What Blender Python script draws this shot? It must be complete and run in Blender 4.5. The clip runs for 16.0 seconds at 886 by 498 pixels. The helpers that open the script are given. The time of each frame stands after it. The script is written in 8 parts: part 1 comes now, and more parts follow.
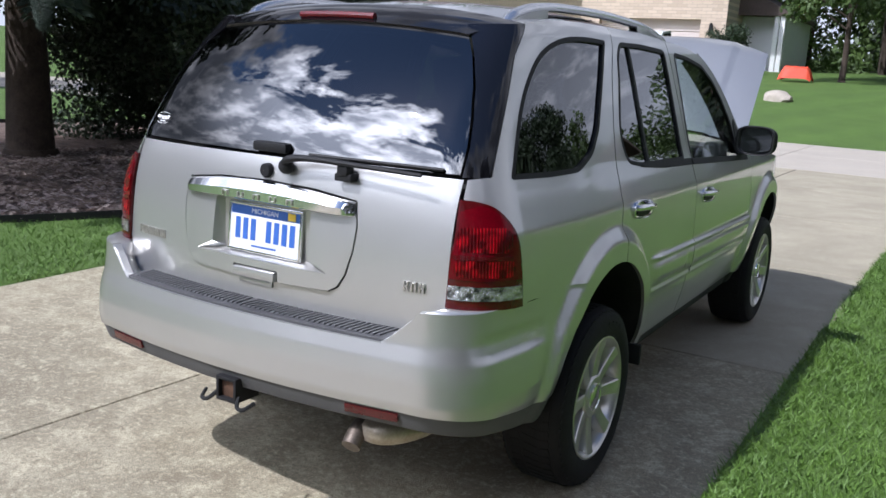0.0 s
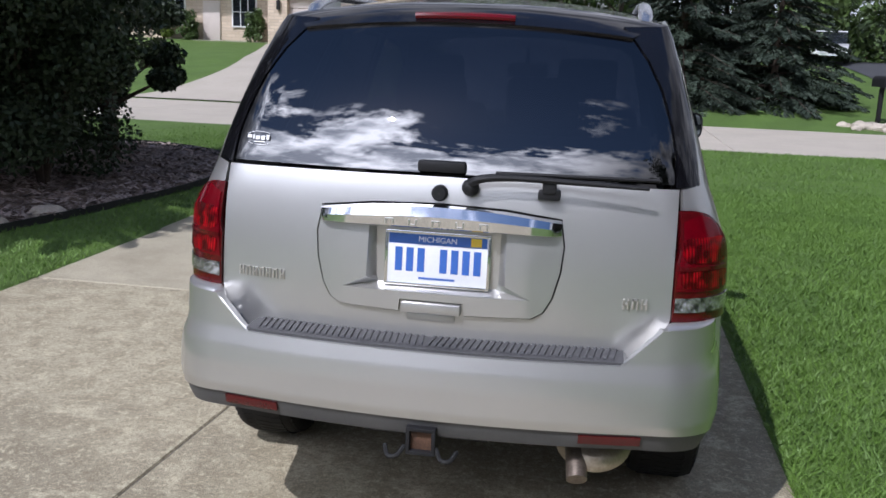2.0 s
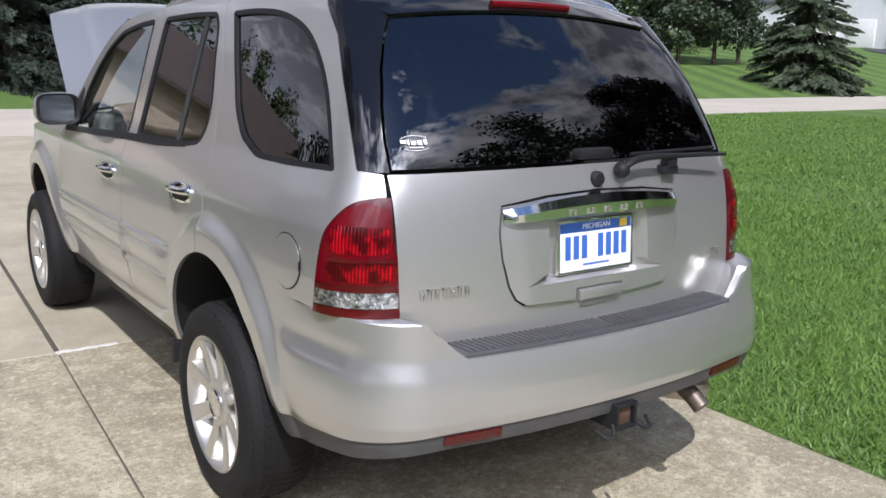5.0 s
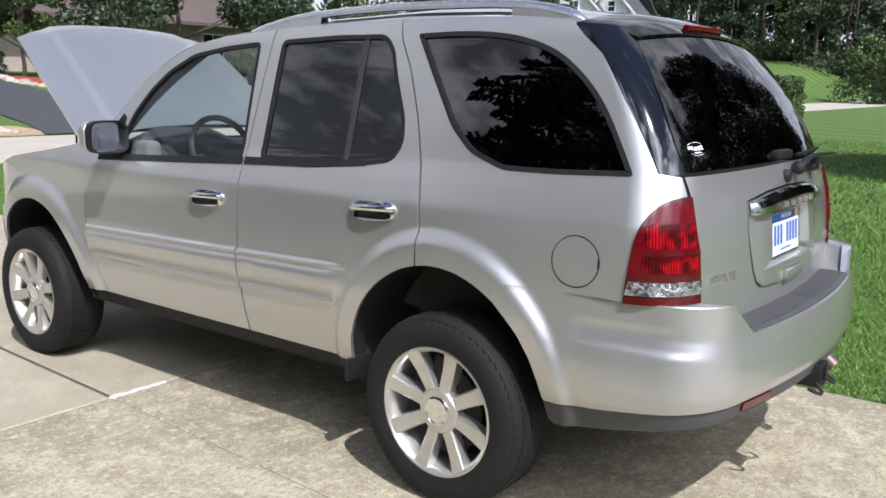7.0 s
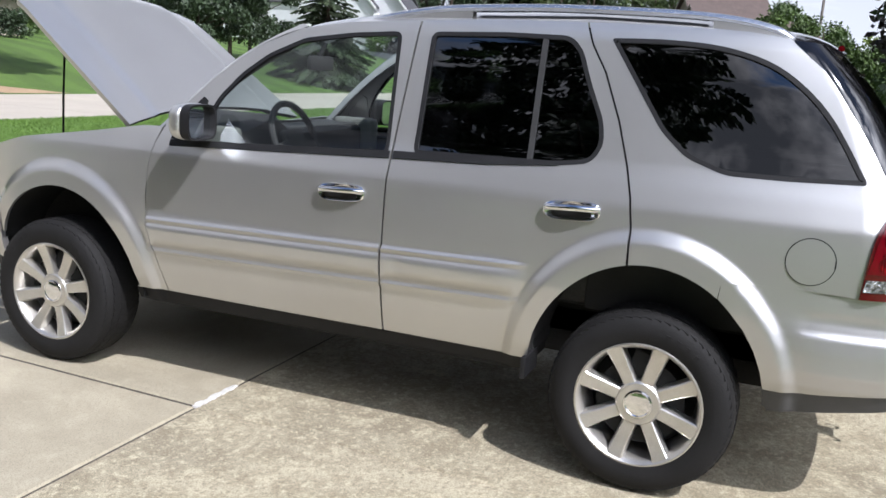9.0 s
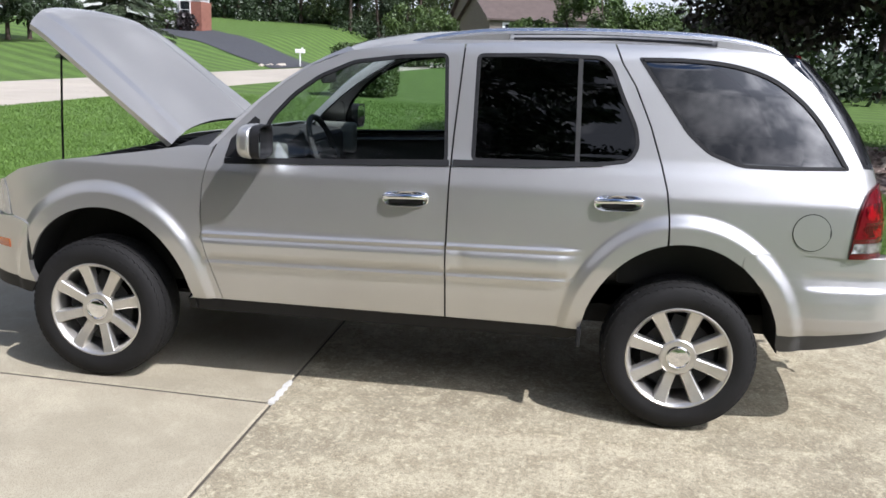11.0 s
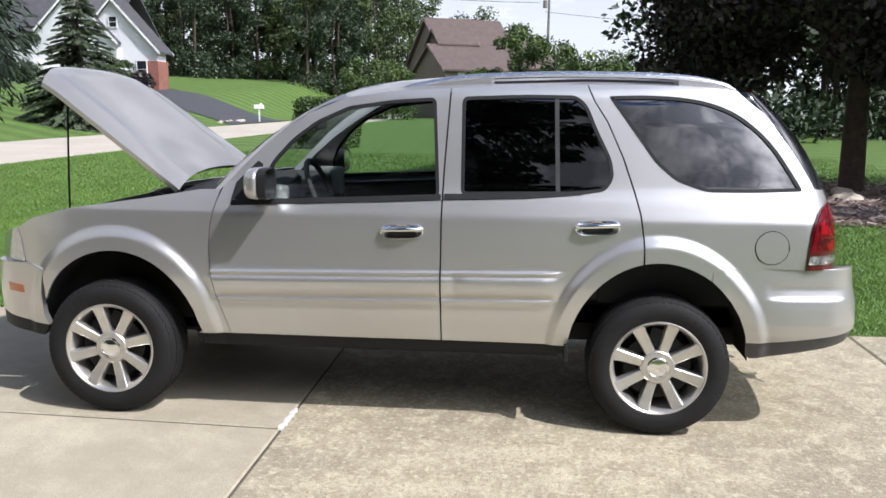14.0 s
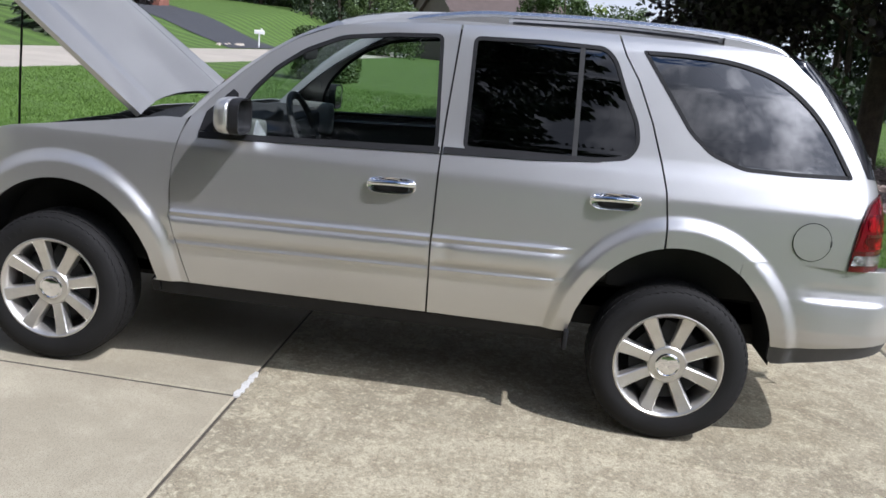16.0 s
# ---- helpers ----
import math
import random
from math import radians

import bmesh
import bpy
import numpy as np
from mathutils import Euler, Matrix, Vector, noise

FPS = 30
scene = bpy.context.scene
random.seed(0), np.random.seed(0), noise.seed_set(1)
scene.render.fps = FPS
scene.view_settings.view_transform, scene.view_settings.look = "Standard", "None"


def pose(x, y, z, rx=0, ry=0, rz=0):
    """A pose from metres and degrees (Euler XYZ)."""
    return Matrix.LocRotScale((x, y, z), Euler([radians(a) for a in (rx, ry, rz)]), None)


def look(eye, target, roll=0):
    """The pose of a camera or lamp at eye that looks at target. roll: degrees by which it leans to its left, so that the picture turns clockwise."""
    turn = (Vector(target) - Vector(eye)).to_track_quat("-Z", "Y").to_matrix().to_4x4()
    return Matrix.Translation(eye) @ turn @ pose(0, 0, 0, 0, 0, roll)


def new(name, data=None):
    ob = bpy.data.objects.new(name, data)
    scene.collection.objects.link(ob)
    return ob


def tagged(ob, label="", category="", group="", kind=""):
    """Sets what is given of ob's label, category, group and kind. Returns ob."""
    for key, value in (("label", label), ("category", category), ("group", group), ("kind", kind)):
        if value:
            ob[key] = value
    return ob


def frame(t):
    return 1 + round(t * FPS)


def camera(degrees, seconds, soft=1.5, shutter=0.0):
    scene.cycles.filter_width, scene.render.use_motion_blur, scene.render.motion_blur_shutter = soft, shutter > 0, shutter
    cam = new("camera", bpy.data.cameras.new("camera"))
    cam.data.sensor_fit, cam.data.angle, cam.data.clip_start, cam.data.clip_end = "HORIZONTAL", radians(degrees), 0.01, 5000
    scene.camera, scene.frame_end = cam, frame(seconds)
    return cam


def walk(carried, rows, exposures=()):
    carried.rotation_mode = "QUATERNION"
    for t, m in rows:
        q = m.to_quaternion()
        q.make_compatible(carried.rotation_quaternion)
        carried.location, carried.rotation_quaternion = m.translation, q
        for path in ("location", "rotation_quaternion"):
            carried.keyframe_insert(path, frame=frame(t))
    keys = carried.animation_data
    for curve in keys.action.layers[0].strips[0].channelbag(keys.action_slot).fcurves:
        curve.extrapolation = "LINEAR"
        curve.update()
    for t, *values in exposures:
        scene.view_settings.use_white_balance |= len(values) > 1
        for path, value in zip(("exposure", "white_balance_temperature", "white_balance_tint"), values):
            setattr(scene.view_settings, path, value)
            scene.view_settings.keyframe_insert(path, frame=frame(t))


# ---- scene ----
import mathutils

# ---------------------------------------------------------------- camera
cam = camera(53.1, 16.0, soft=1.6)
PATH = [
    (0, (1.984, -3.06, 1.580), (0.985, -1.378, 1.164), 3.2),
    (0.5, (1.576, -3.213, 1.592), (0.662, -1.486, 1.163), 3.1),
    (1, (1.201, -3.344, 1.567), (0.518, -1.517, 1.126), -0.5),
    (1.5, (0.821, -3.396, 1.548), (0.345, -1.504, 1.107), 0.2),
    (2, (0.453, -3.418, 1.595), (0.122, -1.493, 1.166), 2.2),
    (2.5, (0.051, -3.425, 1.616), (0.016, -1.486, 1.127), 1.2),
    (3, (-0.325, -3.31, 1.594), (-0.144, -1.373, 1.131), 1.4),
    (5.5, (-2.3, -2.589, 1.557), (-1.074, -1.065, 1.14), 1.4),
    (6, (-2.658, -2.333, 1.555), (-1.382, -0.843, 1.163), 1.6),
    (6.5, (-3.04, -2.134, 1.554), (-1.579, -0.838, 1.12), 1.1),
    (7, (-3.264, -1.859, 1.515), (-1.714, -0.65, 1.144), 0.6),
    (7.5, (-3.495, -1.532, 1.517), (-1.868, -0.428, 1.153), 2.1),
    (8, (-3.748, -1.207, 1.53), (-2.036, -0.266, 1.099), 2.3),
    (8.5, (-3.855, -0.807, 1.572), (-2.099, 0.039, 1.124), 1.0),
    (9, (-4.102, -0.421, 1.537), (-2.276, 0.29, 1.138), 3.7),
    (11.5, (-5.017, 0.643, 1.704), (-3.073, 0.858, 1.289), 1.3),
    (12, (-5.154, 0.677, 1.679), (-3.191, 0.913, 1.379), 0.1),
    (12.5, (-5.238, 0.68, 1.651), (-3.271, 0.871, 1.346), 0.5),
    (13, (-5.253, 0.668, 1.651), (-3.287, 0.871, 1.345), 0.2),
    (13.5, (-5.253, 0.662, 1.649), (-3.288, 0.856, 1.328), 0.4),
    (14, (-5.244, 0.66, 1.649), (-3.28, 0.854, 1.323), 0.5),
    (14.5, (-5.242, 0.654, 1.647), (-3.28, 0.843, 1.306), 0.3),
    (15, (-5.157, 0.638, 1.662), (-3.214, 0.83, 1.231), 0.7),
    (15.5, (-4.951, 0.625, 1.669), (-3.004, 0.81, 1.251), 4.1),
    (16, (-4.684, 0.734, 1.628), (-2.741, 0.894, 1.181), 5.7),
]
walk(cam, [(t, look(eye, target, roll)) for t, eye, target, roll in PATH],
     exposures=[(0.0, -0.06, 5760, 16), (1.0, -0.22, 5800, 17), (3.0, -0.48, 5860, 17), (5.5, 0.07, 6000, 16), (7.0, 0.16, 6000, 15), (9.0, 0.17, 6000, 15), (11.5, 0.16, 6080, 15), (12.5, 0.24, 6120, 15), (14.5, 0.21, 6120, 15), (15.0, 0.14, 6000, 15), (16.0, -0.08, 5900, 15)])

# ---------------------------------------------------------------- light
SUN = Vector((-0.41, -0.70, 1.0)).normalized()
sun_data = bpy.data.lights.new("sun", "SUN")
sun_data.energy, sun_data.angle, sun_data.color = 5.0, radians(0.6), (1.0, 0.97, 0.93)
sun = new("sun", sun_data)
sun.matrix_world = look((0, 0, 60), Vector((0, 0, 60)) - SUN)

world = bpy.data.worlds.new("sky")
scene.world = world
world.use_nodes = True
wt = world.node_tree
wt.nodes.clear()


def wn(kind, **values):
    n = wt.nodes.new(kind)
    for k, v in values.items():
        n.inputs[k].default_value = v
    return n


sky = wt.nodes.new("ShaderNodeTexSky")
sky.sky_type, sky.sun_disc = "NISHITA", False
sky.sun_elevation = math.asin(SUN.z)
sky.sun_rotation = math.atan2(SUN.x, SUN.y)
sky.air_density, sky.dust_density, sky.ozone_density = 1.0, 0.15, 2.5
coord = wt.nodes.new("ShaderNodeTexCoord")
sep = wt.nodes.new("ShaderNodeSeparateXYZ")
wt.links.new(coord.outputs["Generated"], sep.inputs[0])
up = wt.nodes.new("ShaderNodeMath")
up.operation = "MAXIMUM"
up.inputs[1].default_value = 0.02
wt.links.new(sep.outputs["Z"], up.inputs[0])
lift = wt.nodes.new("ShaderNodeMath")
lift.operation = "ADD"
lift.inputs[1].default_value = 0.12
wt.links.new(up.outputs[0], lift.inputs[0])
flat = wt.nodes.new("ShaderNodeVectorMath")
flat.operation = "DIVIDE"
both = wt.nodes.new("ShaderNodeCombineXYZ")
for i in range(3):
    wt.links.new(lift.outputs[0], both.inputs[i])
wt.links.new(coord.outputs["Generated"], flat.inputs[0])
wt.links.new(both.outputs[0], flat.inputs[1])
clouds = wn("ShaderNodeTexNoise", Scale=2.6, Detail=10.0, Roughness=0.60, Distortion=0.35)
drift = wt.nodes.new("ShaderNodeVectorMath")
drift.operation = "ADD"
drift.inputs[1].default_value = (6.1, 2.3, 0.0)
wt.links.new(flat.outputs[0], drift.inputs[0])
wt.links.new(drift.outputs[0], clouds.inputs["Vector"])
cover = wt.nodes.new("ShaderNodeValToRGB")
cover.color_ramp.elements[0].position, cover.color_ramp.elements[1].position = 0.48, 0.565
low_more = wt.nodes.new("ShaderNodeMath")
low_more.operation = "MULTIPLY_ADD"
low_more.inputs[1].default_value, low_more.inputs[2].default_value = -0.90, 0.665
wt.links.new(sep.outputs["Z"], low_more.inputs[0])
heap = wt.nodes.new("ShaderNodeMath")
heap.operation = "ADD"
wt.links.new(clouds.outputs["Fac"], heap.inputs[0])
wt.links.new(low_more.outputs[0], heap.inputs[1])
wt.links.new(heap.outputs[0], cover.inputs[0])
shade = wn("ShaderNodeTexNoise", Scale=4.2, Detail=7.0, Roughness=0.6)
wt.links.new(drift.outputs[0], shade.inputs["Vector"])
tone = wt.nodes.new("ShaderNodeValToRGB")
tone.color_ramp.elements[0].position, tone.color_ramp.elements[1].position = 0.40, 0.60
tone.color_ramp.elements[0].color = (2.4, 2.55, 2.85, 1)
tone.color_ramp.elements[1].color = (9.5, 9.5, 9.6, 1)
thick = wt.nodes.new("ShaderNodeMath")
thick.operation = "MULTIPLY_ADD"
thick.inputs[1].default_value, thick.inputs[2].default_value = -0.28, 0.17
wt.links.new(heap.outputs[0], thick.inputs[0])
body = wt.nodes.new("ShaderNodeMath")
body.operation = "ADD"
wt.links.new(shade.outputs["Fac"], body.inputs[0])
wt.links.new(thick.outputs[0], body.inputs[1])
wt.links.new(body.outputs[0], tone.inputs[0])
toward = wt.nodes.new("ShaderNodeVectorMath")
toward.operation = "DOT_PRODUCT"
toward.inputs[1].default_value = SUN
wt.links.new(coord.outputs["Generated"], toward.inputs[0])
halo = wt.nodes.new("ShaderNodeMapRange")
halo.interpolation_type = "SMOOTHERSTEP"
halo.inputs["From Min"].default_value, halo.inputs["From Max"].default_value = 0.70, 1.0
halo.inputs["To Min"].default_value, halo.inputs["To Max"].default_value = 1.0, 13.0
wt.links.new(toward.outputs["Value"], halo.inputs["Value"])
# clouds opposite the sun show their sunlit faces
faced = wt.nodes.new("ShaderNodeMapRange")
faced.interpolation_type = "SMOOTHSTEP"
faced.inputs["From Min"].default_value, faced.inputs["From Max"].default_value = 0.10, -0.50
faced.inputs["To Min"].default_value, faced.inputs["To Max"].default_value = 0.0, 1.3
wt.links.new(toward.outputs["Value"], faced.inputs["Value"])
glow = wt.nodes.new("ShaderNodeMath")
glow.operation = "ADD"
wt.links.new(halo.outputs[0], glow.inputs[0])
wt.links.new(faced.outputs[0], glow.inputs[1])
lit = wt.nodes.new("ShaderNodeVectorMath")
lit.operation = "SCALE"
wt.links.new(tone.outputs[0], lit.inputs[0])
wt.links.new(glow.outputs[0], lit.inputs["Scale"])
deep_sky = wt.nodes.new("ShaderNodeVectorMath")
deep_sky.operation = "SCALE"
deep_sky.inputs["Scale"].default_value = 1.6
wt.links.new(sky.outputs[0], deep_sky.inputs[0])
mixed = wt.nodes.new("ShaderNodeMix")
mixed.data_type = "RGBA"
wt.links.new(cover.outputs[0], mixed.inputs["Factor"])
wt.links.new(deep_sky.outputs[0], mixed.inputs["A"])
wt.links.new(lit.outputs[0], mixed.inputs["B"])
haze = wt.nodes.new("ShaderNodeMapRange")
haze.interpolation_type = "SMOOTHSTEP"
haze.inputs["From Min"].default_value, haze.inputs["From Max"].default_value = 0.04, 0.36
haze.inputs["To Min"].default_value, haze.inputs["To Max"].default_value = 0.92, 0.0
wt.links.new(sep.outputs["Z"], haze.inputs["Value"])
veiled = wt.nodes.new("ShaderNodeMix")
veiled.data_type = "RGBA"
veiled.inputs["B"].default_value = (11.0, 11.6, 12.4, 1)
wt.links.new(haze.outputs[0], veiled.inputs["Factor"])
wt.links.new(mixed.outputs["Result"], veiled.inputs["A"])
background = wn("ShaderNodeBackground", Strength=0.075)
wt.links.new(veiled.outputs["Result"], background.inputs["Color"])
wout = wt.nodes.new("ShaderNodeOutputWorld")
wt.links.new(background.outputs[0], wout.inputs[0])

# ---------------------------------------------------------------- materials
MATS = {}


def mat(name, base, rough=0.6, metal=0.0, second=None, scale=6.0, fine=60.0, bump=0.0, coat=0.0, spread=(0.35, 0.65),
        trans=0.0, alpha=1.0, sub=0.0, spec=0.5, vary=0.0, emit=None, relief=None, rough2=None):
    """A surface: two colours mixed by coarse and fine grain, with bump and wear."""
    m = bpy.data.materials.new(name)
    m.use_nodes = True
    nt = m.node_tree
    p = nt.nodes["Principled BSDF"]
    p.inputs["Roughness"].default_value, p.inputs["Metallic"].default_value = rough, metal
    p.inputs["Coat Weight"].default_value, p.inputs["Coat Roughness"].default_value = coat, 0.04
    p.inputs["Transmission Weight"].default_value, p.inputs["Alpha"].default_value = trans, alpha
    p.inputs["Specular IOR Level"].default_value = spec
    if emit:
        p.inputs["Emission Color"].default_value, p.inputs["Emission Strength"].default_value = (*emit[0], 1), emit[1]
    second = second or tuple(c * 0.82 for c in base)
    tc = nt.nodes.new("ShaderNodeTexCoord")

    def grain(s, detail=5.0, r=0.6):
        n = nt.nodes.new("ShaderNodeTexNoise")
        n.inputs["Scale"].default_value, n.inputs["Detail"].default_value, n.inputs["Roughness"].default_value = s, detail, r
        nt.links.new(tc.outputs["Object"], n.inputs["Vector"])
        return n

    a, b = grain(scale), grain(fine, 3.0)
    add = nt.nodes.new("ShaderNodeMix")
    add.data_type = "FLOAT"
    add.inputs["Factor"].default_value = 0.4
    nt.links.new(a.outputs["Fac"], add.inputs["A"])
    nt.links.new(b.outputs["Fac"], add.inputs["B"])
    ramp = nt.nodes.new("ShaderNodeValToRGB")
    ramp.color_ramp.elements[0].position, ramp.color_ramp.elements[1].position = spread
    ramp.color_ramp.elements[0].color, ramp.color_ramp.elements[1].color = (*second, 1), (*base, 1)
    nt.links.new(add.outputs["Result"], ramp.inputs[0])
    out = ramp.outputs[0]
    if vary:
        info = nt.nodes.new("ShaderNodeObjectInfo")
        hsv = nt.nodes.new("ShaderNodeHueSaturation")
        mr = nt.nodes.new("ShaderNodeMapRange")
        mr.inputs["To Min"].default_value, mr.inputs["To Max"].default_value = 1 - vary, 1 + vary
        nt.links.new(info.outputs["Random"], mr.inputs["Value"])
        nt.links.new(mr.outputs[0], hsv.inputs["Value"])
        nt.links.new(out, hsv.inputs["Color"])
        out = hsv.outputs[0]
    nt.links.new(out, p.inputs["Base Color"])
    if rough2 is not None:
        mr = nt.nodes.new("ShaderNodeMapRange")
        mr.inputs["To Min"].default_value, mr.inputs["To Max"].default_value = rough, rough2
        nt.links.new(a.outputs["Fac"], mr.inputs["Value"])
        nt.links.new(mr.outputs[0], p.inputs["Roughness"])
    if bump:
        bn = nt.nodes.new("ShaderNodeBump")
        bn.inputs["Strength"].default_value, bn.inputs["Distance"].default_value = 1.0, bump
        nt.links.new((relief and grain(relief, 4.0) or b).outputs["Fac"], bn.inputs["Height"])
        nt.links.new(bn.outputs[0], p.inputs["Normal"])
    MATS[name] = m
    return m


def glass(name, tint, film=0.05):
    """A thin pane: tinted see-through with a mirror film that grows towards grazing."""
    m = bpy.data.materials.new(name)
    m.use_nodes = True
    nt = m.node_tree
    nt.nodes.remove(nt.nodes["Principled BSDF"])
    tr, gl = nt.nodes.new("ShaderNodeBsdfTransparent"), nt.nodes.new("ShaderNodeBsdfGlossy")
    tr.inputs["Color"].default_value = (*tint, 1)
    gl.inputs["Roughness"].default_value = 0.012
    lw, mx = nt.nodes.new("ShaderNodeLayerWeight"), nt.nodes.new("ShaderNodeMixShader")
    lw.inputs["Blend"].default_value = 0.5
    pw, ma = nt.nodes.new("ShaderNodeMath"), nt.nodes.new("ShaderNodeMath")
    pw.operation, ma.operation = "POWER", "MULTIPLY_ADD"
    pw.inputs[1].default_value = 4.0
    ma.inputs[1].default_value, ma.inputs[2].default_value = 1 - film, film
    nt.links.new(lw.outputs["Facing"], pw.inputs[0])
    nt.links.new(pw.outputs[0], ma.inputs[0])
    nt.links.new(ma.outputs[0], mx.inputs[0])
    nt.links.new(tr.outputs[0], mx.inputs[1])
    nt.links.new(gl.outputs[0], mx.inputs[2])
    nt.links.new(mx.outputs[0], nt.nodes["Material Output"].inputs[0])
    MATS[name] = m
    return m


PAINT = mat("silver_paint", (0.55, 0.543, 0.525), 0.33, 0.76, (0.52, 0.513, 0.495), 3.0, 900.0, 0.00006, coat=1.0)
BLACKP = mat("black_plastic", (0.014, 0.014, 0.015), 0.6, 0, (0.009, 0.009, 0.010), 8, 300, 0.0004, spec=0.3)
GREYP = mat("grey_plastic", (0.085, 0.083, 0.082), 0.6, 0, (0.06, 0.06, 0.06), 6, 300, 0.0005)
PADM = mat("step_pad", (0.075, 0.075, 0.078), 0.6, 0, (0.05, 0.05, 0.052), 8, 250, 0.0006)
GLOSSB = mat("gloss_black", (0.006, 0.006, 0.008), 0.05, 0, (0.005, 0.005, 0.006), 3, 60, coat=0.3)
RUBBER = mat("tyre_rubber", (0.0125, 0.0120, 0.0118), 0.75, 0, (0.0075, 0.0073, 0.007), 9, 160, 0.0012, spec=0.3)
CHROME = mat("chrome", (0.85, 0.85, 0.86), 0.07, 1.0, (0.80, 0.80, 0.82), 6, 90)
ALLOY = mat("alloy", (0.66, 0.64, 0.60), 0.33, 0.85, (0.55, 0.53, 0.49), 14, 200, 0.0002, coat=0.2)
RAILM = mat("polished_rail", (0.72, 0.73, 0.75), 0.24, 0.9, (0.62, 0.63, 0.65), 9, 120)
DARKM = mat("underbody", (0.014, 0.014, 0.014), 0.8, 0.1, (0.008, 0.008, 0.008), 8, 80, 0.002)
RUST = mat("rusty_steel", (0.16, 0.09, 0.055), 0.75, 0.5, (0.06, 0.035, 0.025), 18, 120, 0.001)
STEELM = mat("heat_worn_steel", (0.48, 0.42, 0.33), 0.5, 0.7, (0.30, 0.25, 0.19), 10, 120, 0.0006)
PIPEM = mat("exhaust_steel", (0.20, 0.165, 0.135), 0.5, 0.7, (0.09, 0.07, 0.055), 16, 140, 0.0004)
RED = mat("red_lens", (0.125, 0.0008, 0.005), 0.12, 0, (0.085, 0.0006, 0.004), 12, 160, coat=0.15, spec=0.3)
REDP = mat("ribbed_glint_lens", (0.48, 0.003, 0.006), 0.2, 0.25, (0.10, 0.001, 0.002), 13, 70, 0.004, coat=0.12, spread=(0.40, 0.60), relief=55, spec=0.3)
REDK = mat("dark_red_lens", (0.085, 0.003, 0.005), 0.10, 0, (0.055, 0.002, 0.003), 12, 160, coat=0.3)


def ribbed(m, bright, dark, deep, scale):
    """Fine upright flutes moulded into a lens, with reflector glints painted in as spots."""
    nt = m.node_tree
    p = nt.nodes["Principled BSDF"]
    tc, wv, rp, bn = (nt.nodes.new("ShaderNode" + k) for k in ("TexCoord", "TexWave", "ValToRGB", "Bump"))
    wv.bands_direction = "DIAGONAL"
    mp = nt.nodes.new("ShaderNodeMapping")
    mp.inputs["Scale"].default_value = (1.0, -1.0, 0.0)
    wv.inputs["Scale"].default_value, wv.inputs["Distortion"].default_value, wv.inputs["Detail"].default_value = scale, 0.4, 1.0
    rp.color_ramp.elements[0].color, rp.color_ramp.elements[1].color = (*dark, 1), (*bright, 1)
    bn.inputs["Strength"].default_value, bn.inputs["Distance"].default_value = 0.6, 0.002
    either = nt.nodes.new("ShaderNodeVectorMath")
    either.operation = "ABSOLUTE"
    nt.links.new(tc.outputs["Object"], either.inputs[0])
    nt.links.new(either.outputs[0], mp.inputs[0])
    nt.links.new(mp.outputs[0], wv.inputs["Vector"])
    nt.links.new(wv.outputs["Fac"], rp.inputs[0])
    nt.links.new(wv.outputs["Fac"], bn.inputs["Height"])
    # brighter spots of base colour imitate light caught by the lamp's reflector
    spots, gain, blend = (nt.nodes.new("ShaderNode" + k) for k in ("TexNoise", "ValToRGB", "Mix"))
    spots.inputs["Scale"].default_value, spots.inputs["Detail"].default_value = 26.0, 1.0
    gain.color_ramp.elements[0].position, gain.color_ramp.elements[1].position = 0.42, 0.64
    blend.data_type = "RGBA"
    nt.links.new(tc.outputs["Object"], spots.inputs["Vector"])
    nt.links.new(spots.outputs["Fac"], gain.inputs[0])
    nt.links.new(gain.outputs[0], blend.inputs[0])
    blend.inputs[6].default_value = (*deep, 1)
    nt.links.new(rp.outputs[0], blend.inputs[7])
    nt.links.new(blend.outputs[2], p.inputs["Base Color"])
    nt.links.new(bn.outputs[0], p.inputs["Normal"])


ribbed(REDP, (0.52, 0.002, 0.010), (0.13, 0.0006, 0.003), (0.06, 0.0005, 0.002), 46.0)
CLEARL = mat("clear_lens", (0.66, 0.66, 0.66), 0.10, 0.85, (0.05, 0.05, 0.05), 38, 120, 0.006, coat=1.0, spread=(0.42, 0.58))
AMBER = mat("amber_lens", (0.62, 0.16, 0.03), 0.15, 0, (0.45, 0.1, 0.02), 30, 120, coat=0.8)
LAMPG = mat("headlamp_lens", (0.55, 0.56, 0.56), 0.08, 0.5, (0.35, 0.36, 0.37), 12, 60, coat=1.0)
TINT = glass("privacy_glass", (0.022, 0.023, 0.028), 0.17)
CLEARG = glass("window_glass", (0.86, 0.92, 0.90), 0.07)
MIRROR = mat("mirror_glass", (0.75, 0.78, 0.8), 0.02, 1.0, (0.74, 0.77, 0.79), 3, 20)
CABIN = mat("cabin_grey", (0.065, 0.068, 0.065), 0.8, 0, (0.05, 0.052, 0.05), 8, 200, 0.001)
CABIND = mat("cabin_dark", (0.03, 0.03, 0.03), 0.7, 0, (0.02, 0.02, 0.02), 8, 200, 0.001)
LEATHER = mat("seat_leather", (0.085, 0.083, 0.080), 0.55, 0, (0.035, 0.034, 0.033), 6, 160, 0.001)
# grey lightened to stand for sunlight on the dashboard ends
DASHLIT = mat("dash_sunlit_grey", (0.15, 0.16, 0.145), 0.75, 0, (0.12, 0.125, 0.115), 8, 200, 0.001)
HEADL = mat("headliner", (0.30, 0.30, 0.28), 0.9, 0, (0.26, 0.26, 0.25), 6, 200, 0.001)
PLATEW = mat("plate_white", (0.80, 0.81, 0.82), 0.4, 0, (0.74, 0.75, 0.77), 8, 90)
